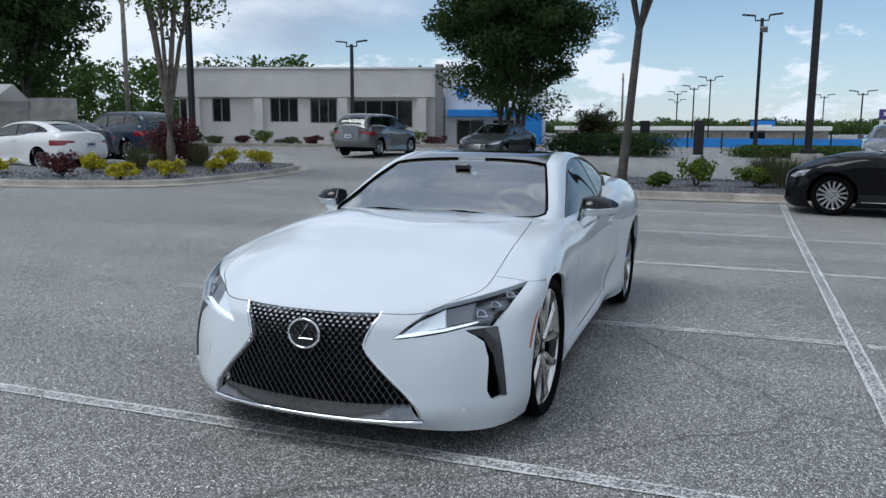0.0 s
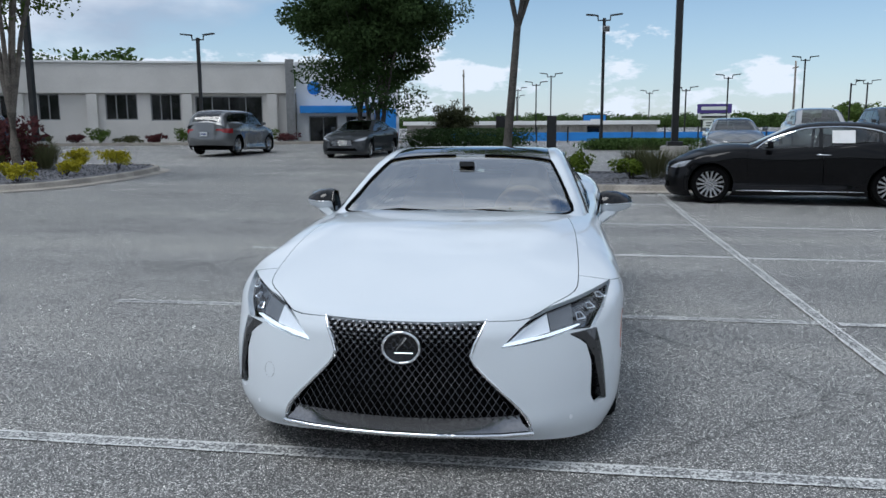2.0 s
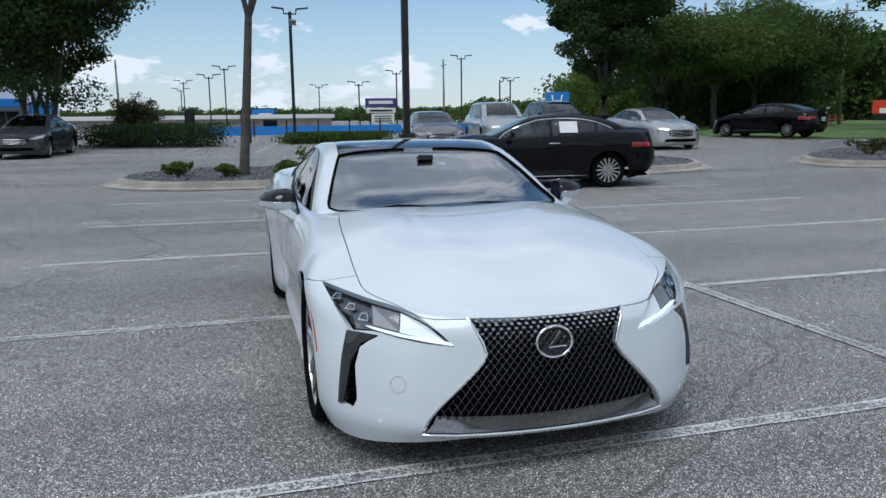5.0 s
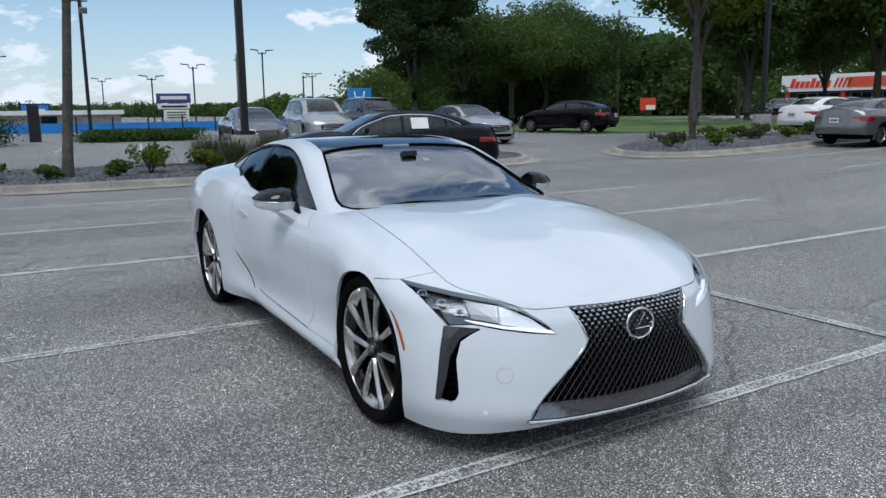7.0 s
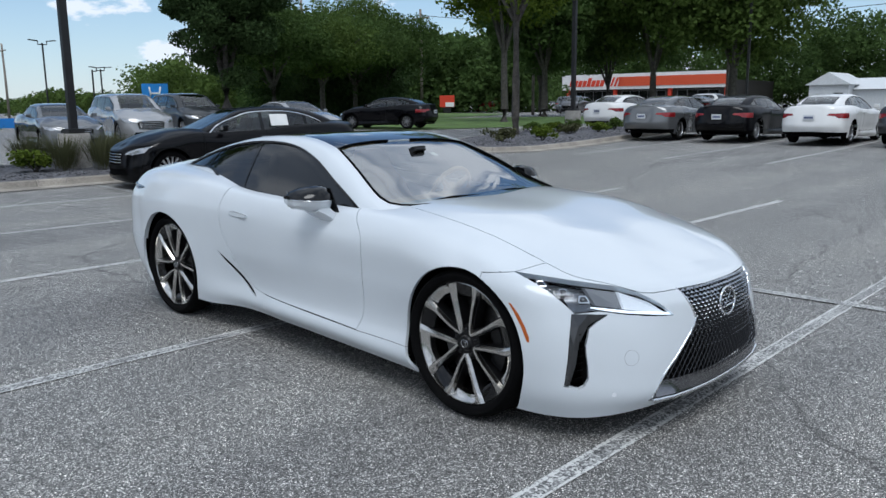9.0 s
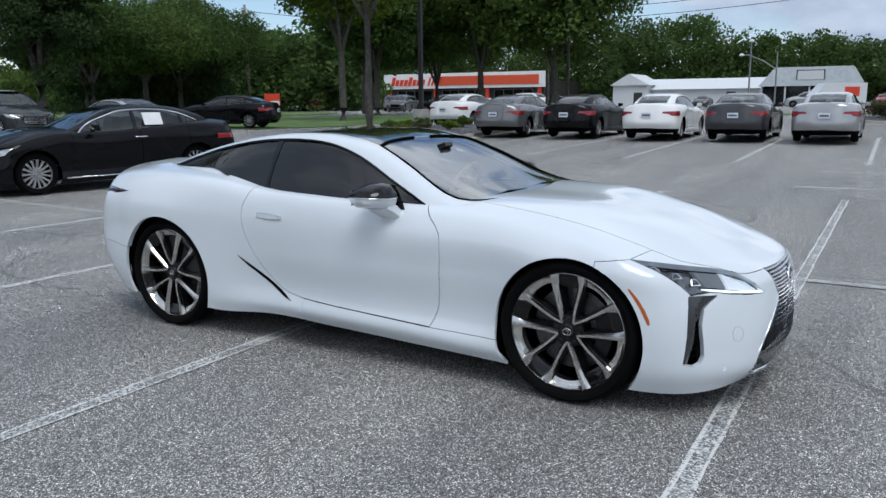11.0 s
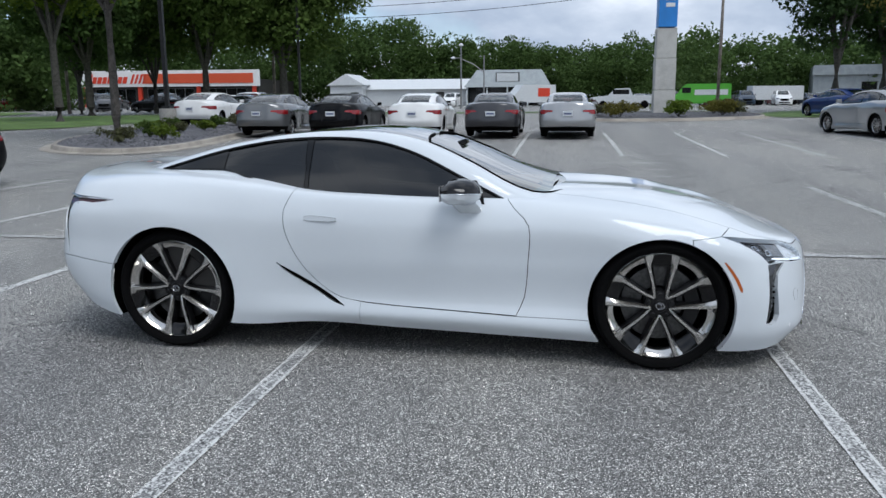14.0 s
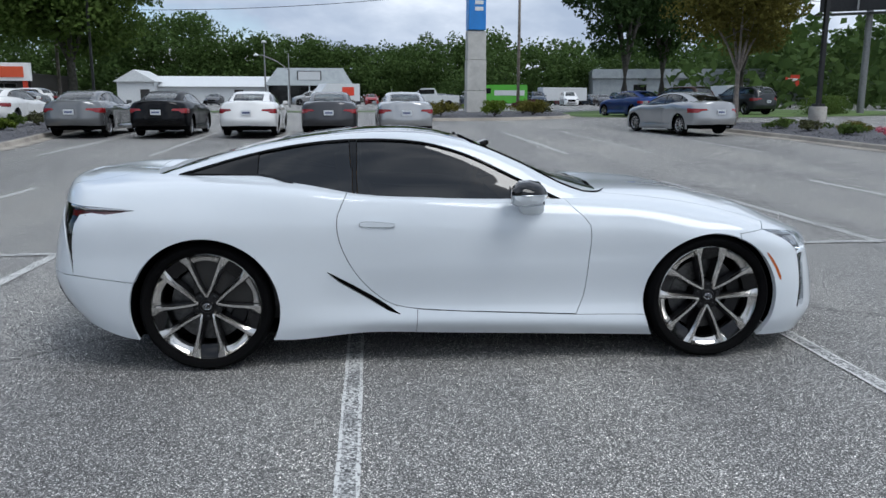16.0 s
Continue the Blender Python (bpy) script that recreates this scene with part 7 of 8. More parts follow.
# ---- planted islands with kerbs ----
def build_island(name, pts, label, stones, seed, height=.15):
    """A raised bed: kerb all round, gutter apron, dark gravel inside."""
    out = smooth_outline(pts, step=.5)
    n = len(out)
    c = np.mean(out, 0)
    P = [np.array(p) for p in out]
    nor = []
    for i in range(n):
        d = P[(i + 1) % n] - P[i - 1]
        d = d / np.linalg.norm(d)
        v = np.array([-d[1], d[0]])
        nor.append(v)
    area = sum(P[i][0] * P[(i + 1) % n][1] - P[(i + 1) % n][0] * P[i][1] for i in range(n))
    if area < 0:
        nor = [-v for v in nor]
    kerb = thing(name, Matrix.Identity(4), label, "kerb")
    kerb["kind"] = "structure"
    # kerb stones in lengths of about 1.5 m
    step = 3
    for i in range(0, n, step):
        bm = bmesh.new()
        rings = []
        for j in range(i, min(i + step, n) + 1):
            p, v = P[j % n], nor[j % n]
            t = (P[(j + 1) % n] - P[j - 1])
            t = t / np.linalg.norm(t)
            if j == i:
                p = p + t * .004
            elif j == min(i + step, n):
                p = p - t * .004
            z = gz(*p)
            rings.append([bm.verts.new((*(p + v * o), z + h)) for o, h in ((-.30, .012), (-.012, .03), (.0, .05), (.025, height - .02), (.045, height), (.15, height), (.16, .0))])
        for a, b in zip(rings, rings[1:]):
            for k in range(len(a) - 1):
                bm.faces.new((a[k], b[k], b[k + 1], a[k + 1]))
        bm.faces.new(rings[0]), bm.faces.new(rings[-1][::-1])
        part("kerb_stone", bm, "kerb", kerb)
    bed = bmesh.new()
    mid = bed.verts.new((*c, gz(*c) + height + .04))
    ring = [bed.verts.new((*(p + v * .155), gz(*p) + height - .02)) for p, v in zip(P, nor)]
    half = [bed.verts.new((*((p + v * .155) * .5 + c * .5), (gz(*p) + gz(*c)) / 2 + height + .02)) for p, v in zip(P, nor)]
    for i in range(n):
        bed.faces.new((ring[i], ring[(i + 1) % n], half[(i + 1) % n], half[i]))
        bed.faces.new((half[i], half[(i + 1) % n], mid))
    part("bed", bed, "gravel", kerb, "bed of dark slate gravel")
    # loose slate chips
    rng = np.random.default_rng(seed)
    lo, hi = np.min(out, 0), np.max(out, 0)
    pts2 = rng.uniform(lo, hi, (stones * 3, 2))
    ok = inside([tuple(p + v * .2) for p, v in zip(P, nor)], pts2[:, 0], pts2[:, 1])
    pts2 = pts2[ok][:stones]
    z = np.array([gz(*p) for p in pts2]) + height + .02
    vs, qs = [], []
    m_ = len(pts2)
    s = rng.uniform(.018, .045, (m_, 1))
    a = rng.uniform(0, math.tau, m_)
    ux, uy = np.stack([np.cos(a), np.sin(a), rng.normal(size=m_) * .3], 1) * s, np.stack([-np.sin(a), np.cos(a), rng.normal(size=m_) * .3], 1) * s * .7
    base = np.stack([pts2[:, 0], pts2[:, 1], z], 1)
    top = base + np.array([0, 0, .014])
    v = np.stack([base - ux, base - uy, base + ux, base + uy, top - ux * .8, top - uy * .8, top + ux * .8, top + uy * .8], 1).reshape(-1, 3)
    o = (np.arange(m_) * 8)[:, None, None]
    q = (np.array([[4, 5, 6, 7], [0, 1, 5, 4], [1, 2, 6, 5], [2, 3, 7, 6], [3, 0, 4, 7]])[None] + o).reshape(-1, 4)
    ch = new("slate_chips", quads_mesh("slate_chips", v, q, "gravel"))
    ch.parent = kerb
    ch["kind"] = "stuff"
    return kerb


def build_islands():
    build_island("kerb_island_west", [(-30, 13.0), (-22, 13.4), (-16.2, 13.9), (-14.2, 14.5), (-12.6, 15.9), (-12.2, 18.3), (-12.4, 21.0), (-13.2, 22.6), (-14.6, 22.4), (-16.5, 20.6), (-20, 18.4), (-30, 17.4)], "pale kerb round a gravel bed with shrubs", 5200, 1)
    build_island("kerb_island_north", [(-4.5, 20.2), (-4.95, 18.9), (-4.4, 17.75), (-3.4, 17.15), (-1.6, 16.98), (.8, 16.9), (4.5, 16.8), (8.5, 17.0), (9.4, 18.2), (9.2, 19.8), (8.0, 20.4), (3.0, 20.6), (-1.0, 20.9), (-3.4, 21.0)], "pale kerb round a gravel bed with shrubs", 5200, 2)
    build_island("kerb_island_east", [(12.25, 17.4), (12.2, 15.9), (13.4, 15.25), (15.5, 15.25), (19.4, 15.7), (24.5, 16.1), (26.0, 17.2), (25.4, 19.0), (22.0, 20.6), (17.5, 20.4), (13.6, 18.9)], "pale kerb round a gravel bed with low shrubs", 5000, 3)
    build_island("kerb_island_pylon", [(31.2, 3.0), (31.0, .5), (31.6, -2.0), (34, -5.0), (40, -6.2), (44, -5.5), (46, -1.5), (44, 2.8), (38, 4.2), (33.5, 4.2)], "pale kerb round the bed of the tall sign", 1500, 4)
    build_island("kerb_island_south", [(21.2, -7.5), (16.6, -7.75), (12.6, -7.75), (8.0, -8.2), (7.4, -9.6), (8.6, -11.2), (14.0, -12.0), (21.5, -12.6), (24.5, -11.8), (25.2, -9.6), (24.0, -8.0)], "pale kerb round a bed with flowers", 2500, 5)
    # planting
    n = 0
    Z = .17
    for x, y, r, h, m_, lab in ((-13.1, 16.2, .34, .42, "leaf_gold", "golden yellow shrub in slate gravel"), (-13.7, 15.2, .3, .36, "leaf_gold", "golden yellow shrub in slate gravel"), (-15.9, 16.6, .42, .48, "leaf_gold", "golden yellow shrub in slate gravel"),
                                (-13.2, 18.2, .36, .40, "leaf_gold", "golden yellow shrub in slate gravel"), (-13.1, 20.4, .46, .55, "leaf_gold", "golden yellow shrub in slate gravel"), (-15.5, 15.2, .5, .6, "leaf_plum", "reddish low shrub in slate gravel"),
                                (-17.6, 15.0, .4, .46, "leaf_gold", "golden yellow shrub in slate gravel"), (-19.5, 15.2, .45, .5, "leaf_mid", "green shrub in slate gravel"), (-14.6, 20.9, .42, .5, "leaf_gold", "golden yellow shrub in slate gravel"),
                                (-.55, 18.3, .42, .62, "leaf_bright", "light green shrub in slate gravel"), (.7, 18.3, .42, .48, "leaf_bright", "light green shrub in slate gravel"), (-3.6, 18.4, .26, .32, "leaf_mid", "small green shrub in slate gravel"),
                                (-2.6, 18.0, .22, .26, "leaf_mid", "small green shrub in slate gravel"), (-1.3, 17.9, .26, .32, "leaf_mid", "small green shrub in slate gravel"), (5.6, 18.3, .4, .5, "leaf_bright", "light green shrub in slate gravel"), (7.6, 18.6, .4, .45, "leaf_mid", "green shrub in slate gravel")):
        n += 1
        build_shrub("shrub", x, y, r, h, 900, .06, m_, lab, 100 + n, Z)
    for x, y in ((14.0, 17.0), (15.2, 16.3), (16.4, 17.4), (18.6, 17.6), (20.2, 17.4), (22.0, 17.8), (23.6, 17.6), (19.6, 18.9), (21.2, 19.2)):
        n += 1
        build_shrub("shrub", x, y, .42, .36 + .05 * (n % 4), 700, .07, ("leaf_bright", "leaf_mid", "leaf_grey")[n % 3], "low green ground cover shrub in slate gravel", 100 + n, Z)
    for x, y in ((33, 1.8), (34.5, 3.0), (36.5, 3.2), (33.2, -1.0), (35, -3.4), (38, -4.6), (41.5, -4.4), (43.6, -2.0), (38.5, -3.6)):
        n += 1
        build_shrub("shrub", x, y, .85, .75, 1300, .09, ("leaf_plum", "leaf_bright", "leaf_rust", "leaf_grey")[n % 4], "flowering shrub at the foot of the tall sign", 100 + n, Z)
    for x, y, m_ in ((20.0, -9.0, "leaf_mid"), (18.4, -9.2, "leaf_grey"), (16.4, -9.2, "leaf_mid"), (14.2, -9.4, "petal_pink"), (12.6, -9.3, "leaf_grey"), (17.4, -10.2, "leaf_rust")):
        n += 1
        build_shrub("shrub", x, y, .5, .38, 700, .07, m_, "low flowering plant in a kerbed bed", 100 + n, Z)
    for x, y in ((-16.4, 20.0), (-15.2, 20.2), (-14.7, 19.6), (1.2, 18.2), (1.9, 17.9), (2.6, 18.9), (.9, 19.2), (-14.6, 16.9)):
        n += 1
        build_grass_tuft(x, y, .6, .75, 420, "leaf_grey", "tuft of long ornamental grass", 200 + n, Z)
    # shrubs along the showroom
    for i, t in enumerate(np.linspace(.08, .97, 11)):
        x, y = -31.9 + 15.6 * t + .5, 40.5 + 4.9 * t - 1.5
        build_shrub("shrub", x, y, .6 if i < 6 else .8, .55 if i % 3 else .9, 600, .10, ("leaf_mid", "leaf_grey", "leaf_plum")[i % 3] if i < 10 else "leaf_plum", "shrub against the showroom wall", 300 + i, .05)
    build_shrub("shrub", -15.6, 19.6, .8, 1.5, 900, .11, "leaf_plum", "tall reddish shrub beside the lamp base", 330, Z)


build_islands()


# ---- lamp posts ----
def lamp_post(x, y, h, label, heads=2, base=True, yaw=0.0, r=.075, flood=False):
    lp = thing("lamp_post", pose(x, y, gz(x, y), 0, 0, yaw), label, "lamp post", "lamp posts")
    z0 = 0
    if base:
        bm = bmesh.new()
        add_lathe(bm, [(.0, 0), (.32, 0), (.32, .86), (.30, .9), (0, .9)], 28)
        part("concrete_base", bm, "concrete", lp, "round concrete base", 40)
        box_part("foot_plate", (.34, .34, .1), "dark_metal", lp, Matrix.Translation((0, 0, .9)), .01)
        z0 = .95
    bm = bmesh.new()
    add_box(bm, (r * 2, r * 2, h - z0), Matrix.Translation((0, 0, z0)), .01)
    part("pole", bm, "dark_metal", lp, "dark square steel pole")
    if heads:
        for s in ((1, -1) if heads == 2 else (1,)):
            bm = bmesh.new()
            add_tube(bm, [(0, 0, h - .1), (s * .28, 0, h - .1), (s * .30, 0, h + .12), (s * .34, 0, h + .14)], [.035] * 4, 8)
            add_box(bm, (.55, .26, .06), Matrix.Translation((s * .58, 0, h + .12)) @ Matrix.Rotation(radians(-6 * s), 4, "Y"), .02)
            part("lamp_head", bm, "dark_metal", lp)
    if flood:
        bm = bmesh.new()
        add_box(bm, (.3, .16, .24), Matrix.Translation((.1, -.16, h - .62)) @ Matrix.Rotation(radians(25), 4, "X"), .02)
        part("floodlight", bm, "grey_metal", lp, "pale floodlight")
    return lp


def build_lamps():
    lamp_post(1.69, 18.75, 9.5, "tall dark lamp post on a round concrete base", 2)
    lamp_post(-15.6, 20.5, 9.5, "tall dark lamp post on a round concrete base", 2)
    lamp_post(21.8, 19.6, 9.5, "tall dark lamp post on a round concrete base", 2)
    lamp_post(21.3, -11.2, 9.5, "tall dark lamp post on a round concrete base", 2)
    lamp_post(1.17, 38.8, 6.0, "dark lamp post with two heads and a floodlight", 2, False, 0, .07, True)
    lamp_post(-18.3, 37.0, 5.3, "dark lamp post with two heads before the showroom", 2, False, 0, .07)
    lamp_post(47.4, 23.0, 12, "tall thin lamp post at the roadside", 2, False)
    for x, y, h in ((-1.4, 60.2, 4.6), (-2.5, 60.2, 4.0), (-4.6, 76, 4.3), (-5.0, 82, 3.8), (11.0, 58.6, 4.25), (15.7, 57.3, 5.3), (18.4, 56.3, 3.6), (8.24, 59.2, 3.45), (7.6, 76, 3.9), (21.5, 62, 3.9)):
        lamp_post(x, y, h, "distant dark lamp post on the neighbouring lot", 1 if h == 3.6 else 2, False, 0, .045)
    # grey street pole on the left and wooden utility poles with wires
    for x, y, h, arm in ((-30.5, 34.5, 11, 0), (57.0, 28.5, 9, 1), (60, -7.7, 12, 1), (33, 52, 9, 1), (44, 50, 9, 1), (52, 44, 9, 0), (26, 96, 8.0, 1), (-12, 95, 7.5, 1)):
        up = thing("utility_pole", pose(x, y, gz(x, y)), "weathered utility pole beside the road", "utility pole", "utility poles")
        bm = bmesh.new()
        add_tube(bm, [(0, 0, 0), (.02, 0, h * .5), (0, .02, h)], [.15, .13, .10], 8)
        part("pole", bm, "bark_pale", up)
        if arm:
            box_part("cross_arm", (.1, 2.0, .12), "bark_pale", up, Matrix.Translation((0, 0, h - .8)), .01)
    for a, b in (((44, 50, 8.6), (57, 28.5, 8.6)), ((57, 28.5, 8.4), (60, -7.7, 11.4)), ((60, -7.7, 11.2), (72, -50, 11)), ((33, 52, 8.4), (44, 50, 8.4)), ((57, 28.5, 7.6), (60, -7.7, 10.4))):
        bm = bmesh.new()
        pts = []
        for k in np.linspace(0, 1, 15):
            p = np.array(a) * (1 - k) + np.array(b) * k
            pts.append((p[0], p[1], p[2] + .4 - 3.2 * k * (1 - k)))
        add_tube(bm, pts, [.022] * 15, 4)
        tagged(part("overhead_wire", bm, "dark_metal"), "black overhead wire between utility poles", "wire", "overhead wires")


build_lamps()


# ---- buildings ----
def wall_house(name, m, size, label, material, windows=(), roof_lip=.3, lip_mat=None, category="building"):
    """A box building at the matrix m (front on -y, x along the front), with real openings set with frames and glass."""
    L, D, H = size
    b = thing(name, m, label, category)
    # front wall built round its openings
    xs = sorted({0, L, *[w[0] for w in windows], *[w[1] for w in windows]})
    zs = sorted({0, H, *[w[2] for w in windows], *[w[3] for w in windows]})
    bm = bmesh.new()
    for i in range(len(xs) - 1):
        for k in range(len(zs) - 1):
            cx, cz = (xs[i] + xs[i + 1]) / 2, (zs[k] + zs[k + 1]) / 2
            if any(w[0] < cx < w[1] and w[2] < cz < w[3] for w in windows):
                continue
            add_box(bm, (xs[i + 1] - xs[i], .3, zs[k + 1] - zs[k]), Matrix.Translation((cx, .15, zs[k])))
    bmesh.ops.remove_doubles(bm, verts=bm.verts, dist=.001)
    part("front_wall", bm, material, b)
    bm = bmesh.new()
    add_box(bm, (.3, D, H), Matrix.Translation((.15, D / 2 + .3, 0)))
    add_box(bm, (.3, D, H), Matrix.Translation((L - .15, D / 2 + .3, 0)))
    add_box(bm, (L, .3, H), Matrix.Translation((L / 2, D + .45, 0)))
    part("side_wall", bm, material, b)
    bm = bmesh.new()
    add_box(bm, (L + .1, D + .7, .25), Matrix.Translation((L / 2, D / 2 + .3, H)), .02)
    part("roof", bm, lip_mat or material, b)
    box_part("inner_wall", (L - .6, .1, H - .1), "dash_dark", b, Matrix.Translation((L / 2, min(2.6, D * .8), 0)))
    for x0, x1, z0, z1, panes in windows:
        fr = bmesh.new()
        ring = []
        for dx, dz in ((0, 0), (1, 0), (1, 1), (0, 1)):
            ring.append([fr.verts.new((x0 + (x1 - x0) * dx + e * (1 - 2 * dx), yy, z0 + (z1 - z0) * dz + e * (1 - 2 * dz))) for e, yy in ((0, .07), (.06, .07), (.06, .17), (0, .17))])
        for i in range(4):
            for k in range(4):
                fr.faces.new((ring[i][k], ring[(i + 1) % 4][k], ring[(i + 1) % 4][(k + 1) % 4], ring[i][(k + 1) % 4]))
        win = part("window", fr, "grey_metal", b, "window with metal frame")
        for k in range(1, panes):
            box_part("mullion", (.06, .1, z1 - z0 - .12), "grey_metal", win, Matrix.Translation((x0 + (x1 - x0) * k / panes, .12, z0 + .06)), .004)
        for k in range(panes):
            w = (x1 - x0) / panes
            box_part("pane", (w - .06, .02, z1 - z0 - .12), "window_dark", win, Matrix.Translation((x0 + w * (k + .5), .15, z0 + .06)), 0)
    return b


def build_buildings():
    # showroom: upper storey band overhangs a recessed glazed front
    sx, sy, ex, ey = -31.9, 40.5, -16.3, 45.4
    ang = math.degrees(math.atan2(ey - sy, ex - sx))
    L = math.hypot(ex - sx, ey - sy)
    m = pose(sx, sy, gz(sx, sy) - .1, 0, 0, ang)
    show = wall_house("showroom", m, (L, 11, 3.0), "long pale grey showroom with dark windows and flat roof", "stucco",
                      [(2.05, 3.2, 1.5, 2.97, 2), (5.65, 7.4, 1.5, 2.97, 3), (8.13, 9.8, 1.45, 2.97, 3), (10.6, 14.43, 1.2, 2.85, 4), (.02, .5, .1, 2.9, 1)])
    box_part("upper_wall", (L - .3, 12, 1.68), "stucco", show, Matrix.Translation((L / 2 - .25, 5.75, 3.0)), .03, "plain projecting upper wall")
    box_part("coping", (L - .2, 12.2, .12), "stucco_white", show, Matrix.Translation((L / 2 - .25, 5.75, 4.68)), .02)
    for x in (1.1, 5.0, 10.2, 15.0):
        box_part("pier", (.55, .35, 2.95), "stucco", show, Matrix.Translation((x, -.12, 0)), .02)
    box_part("drain_panel", (.5, .4, 4.95), "grey_metal", show, Matrix.Translation((L - .28, -.3, 0)), .02, "grey metal corner panel")
    ent = wall_house("showroom_entrance", pose(ex + .02, ey + .1, gz(ex, ey) - .1, 0, 0, ang), (6.1, 1.8, 4.6), "white showroom entrance with a blue canopy", "stucco_white",
                     [(.7, 2.4, .1, 1.7, 2), (2.9, 4.2, .1, 1.7, 2)])
    box_part("canopy", (4.2, 1.3, .42), "blue_panel", ent, Matrix.Translation((2.3, -.66, 1.86)), .03, "bright blue canopy")
    box_part("blue_portal", (1.2, 1.2, 2.1), "blue_panel", ent, Matrix.Translation((5.2, -.7, 0)), .03, "blue entrance pillar")
    sgn_bm = bmesh.new()
    add_lathe(sgn_bm, [(0, .05), (.36, .05), (.40, .03), (.40, 0), (0, 0)], 28, Matrix.Translation((1.05, -.005, 3.35)) @ Matrix.Rotation(radians(90), 4, "X"))
    part("wall_emblem", sgn_bm, "blue_panel", ent, "round blue emblem", 40)
    box_part("kerb_step", (L + 6, .18, .15), "kerb", show, Matrix.Translation((L / 2 + 3, -2.6, .1)), .02, "concrete kerb before the planting")
    # white tent roof and fence at the far left
    tent = thing("canopy_tent", pose(-35.0, 27.5, gz(-35, 27.5), 0, 0, 30), "white fabric canopy tent on poles", "tent")
    bm = bmesh.new()
    for s in (-1, 1):
        bm.faces.new([bm.verts.new(p) for p in ((-3, 0, 3.1), (3, 0, 3.1), (3, s * 2.4, 2.35), (-3, s * 2.4, 2.35))])
        bm.faces.new([bm.verts.new(p) for p in ((-3, s * 2.4, 2.35), (3, s * 2.4, 2.35), (3, s * 2.4, 2.0), (-3, s * 2.4, 2.0))])
    bmesh.ops.solidify(bm, geom=bm.faces, thickness=.02)
    part("roof", bm, "paper", tent)
    for x in (-2.9, 2.9):
        for y in (-2.3, 2.3):
            bm = bmesh.new()
            add_tube(bm, [(x, y, 0), (x, y, 2.35)], [.03, .03], 8)
            part("pole", bm, "grey_metal", tent)
    box_part("screen_wall", (8, .2, 2.6), "concrete", thing("boundary_wall", pose(-36.5, 31.5, gz(-36, 31), 0, 0, 30), "plain grey boundary wall behind the cars", "wall"), None, .02)
    # long low store beyond the fence
    low = wall_house("long_low_store", pose(-13.5, 66, .4, 0, 0, -4), (20.5, 14, 1.1), "long low grey store with a white roof edge", "concrete", [(15, 16.2, .3, 1.0, 1)])
    box_part("roof_edge", (20.9, .5, .32), "stucco_white", low, Matrix.Translation((10.25, -.2, 1.05)), .03, "white roof edge")
    fence = thing("boundary_fence", pose(-7.5, 46.5, .45, 0, 0, -3), "blue painted boundary fence", "fence")
    for k in range(14):
        box_part("fence_panel", (1.75, .06, .5), "blue_panel", fence, Matrix.Translation((.9 + k * 1.8, 0, .08)), .01)
        box_part("fence_post", (.08, .09, .9), "dark_metal", fence, Matrix.Translation((k * 1.8, 0, 0)), .01)
    # gate pillars, dark
    for x, y in ((-1.2, 37.0), (-3.6, 37.5)):
        g = thing("pennant_stand", pose(x, y, gz(x, y)), "narrow dark upright banner stand", "banner", "banner stands")
        bm = bmesh.new()
        add_prism(bm, [(-.22, -.04), (.22, -.04), (.22, .04), (-.22, .04)], 0, 1.5)
        part("banner", bm, "dark_metal", g)
    # red and white parts store
    az = wall_house("parts_store", pose(116, 84, .5, 0, 0, -86.5), (30, 20, 4.2), "parts store with red and white band over its glass front", "dash_dark", [(2, 9, .2, 3.0, 4), (11, 19, .2, 3.0, 5), (21, 28, .2, 3.0, 4)])
    box_part("band", (30.6, .9, 2.6), "stucco_white", az, Matrix.Translation((15, -.5, 3.3)), .03, "white roof band")
    mat("store_red", (.62, .05, .02), .5, var=.06)
    mat("store_orange", (.60, .085, .03), .5, var=.06)
    box_part("orange_band", (18.5, .12, 1.55), "store_orange", az, Matrix.Translation((20.2, -1.0, 3.8)), .01, "orange and red stripe")
    for k in range(4):
        bm = bmesh.new()
        add_prism(bm, [(0, 0), (.35, 0), (.95, 1.5), (.6, 1.5)], -.06, .06, Matrix.Translation((8.6 + k * .7, -1.0, 3.8)) @ Matrix.Rotation(radians(90), 4, "X"))
        part("slanted_stripe", bm, "store_red", az)
    # the store's name as plain slanted blocks
    for k in range(8):
        bm = bmesh.new()
        h = 1.5 if k in (0, 4) else 1.05
        add_prism(bm, [(0, 0), (.66, 0), (.66 + h * .3, h), (h * .3, h)], -.06, .06, Matrix.Translation((1.2 + k * .87, -1.0, 3.85)) @ Matrix.Rotation(radians(90), 4, "X"))
        part("sign_letter", bm, "store_red", az, "red slanted sign letter as a plain block")
    for x in (.6, 10, 20, 29.4):
        box_part("pillar", (.6, .5, 3.3), "store_red", az, Matrix.Translation((x, -.4, 0)), .02, "red pillar")
    # shop with a grey hipped roof and white sheds beside it
    shop = thing("hip_roof_shop", pose(104, 12.3, .5, 0, 0, -90) @ Matrix.Diagonal((.93, 1, .88, 1)), "small shop with a grey mansard roof and dark front", "shop")
    bm = bmesh.new()
    lo = [bm.verts.new(p) for p in ((-6.4, -1.6, 2.9), (6.4, -1.6, 2.9), (6.4, 9, 2.9), (-6.4, 9, 2.9))]
    hi = [bm.verts.new(p) for p in ((-4.7, .4, 5.6), (4.9, .4, 5.6), (4.9, 7, 5.6), (-4.7, 7, 5.6))]
    for k in range(4):
        bm.faces.new((lo[k], lo[(k + 1) % 4], hi[(k + 1) % 4], hi[k]))
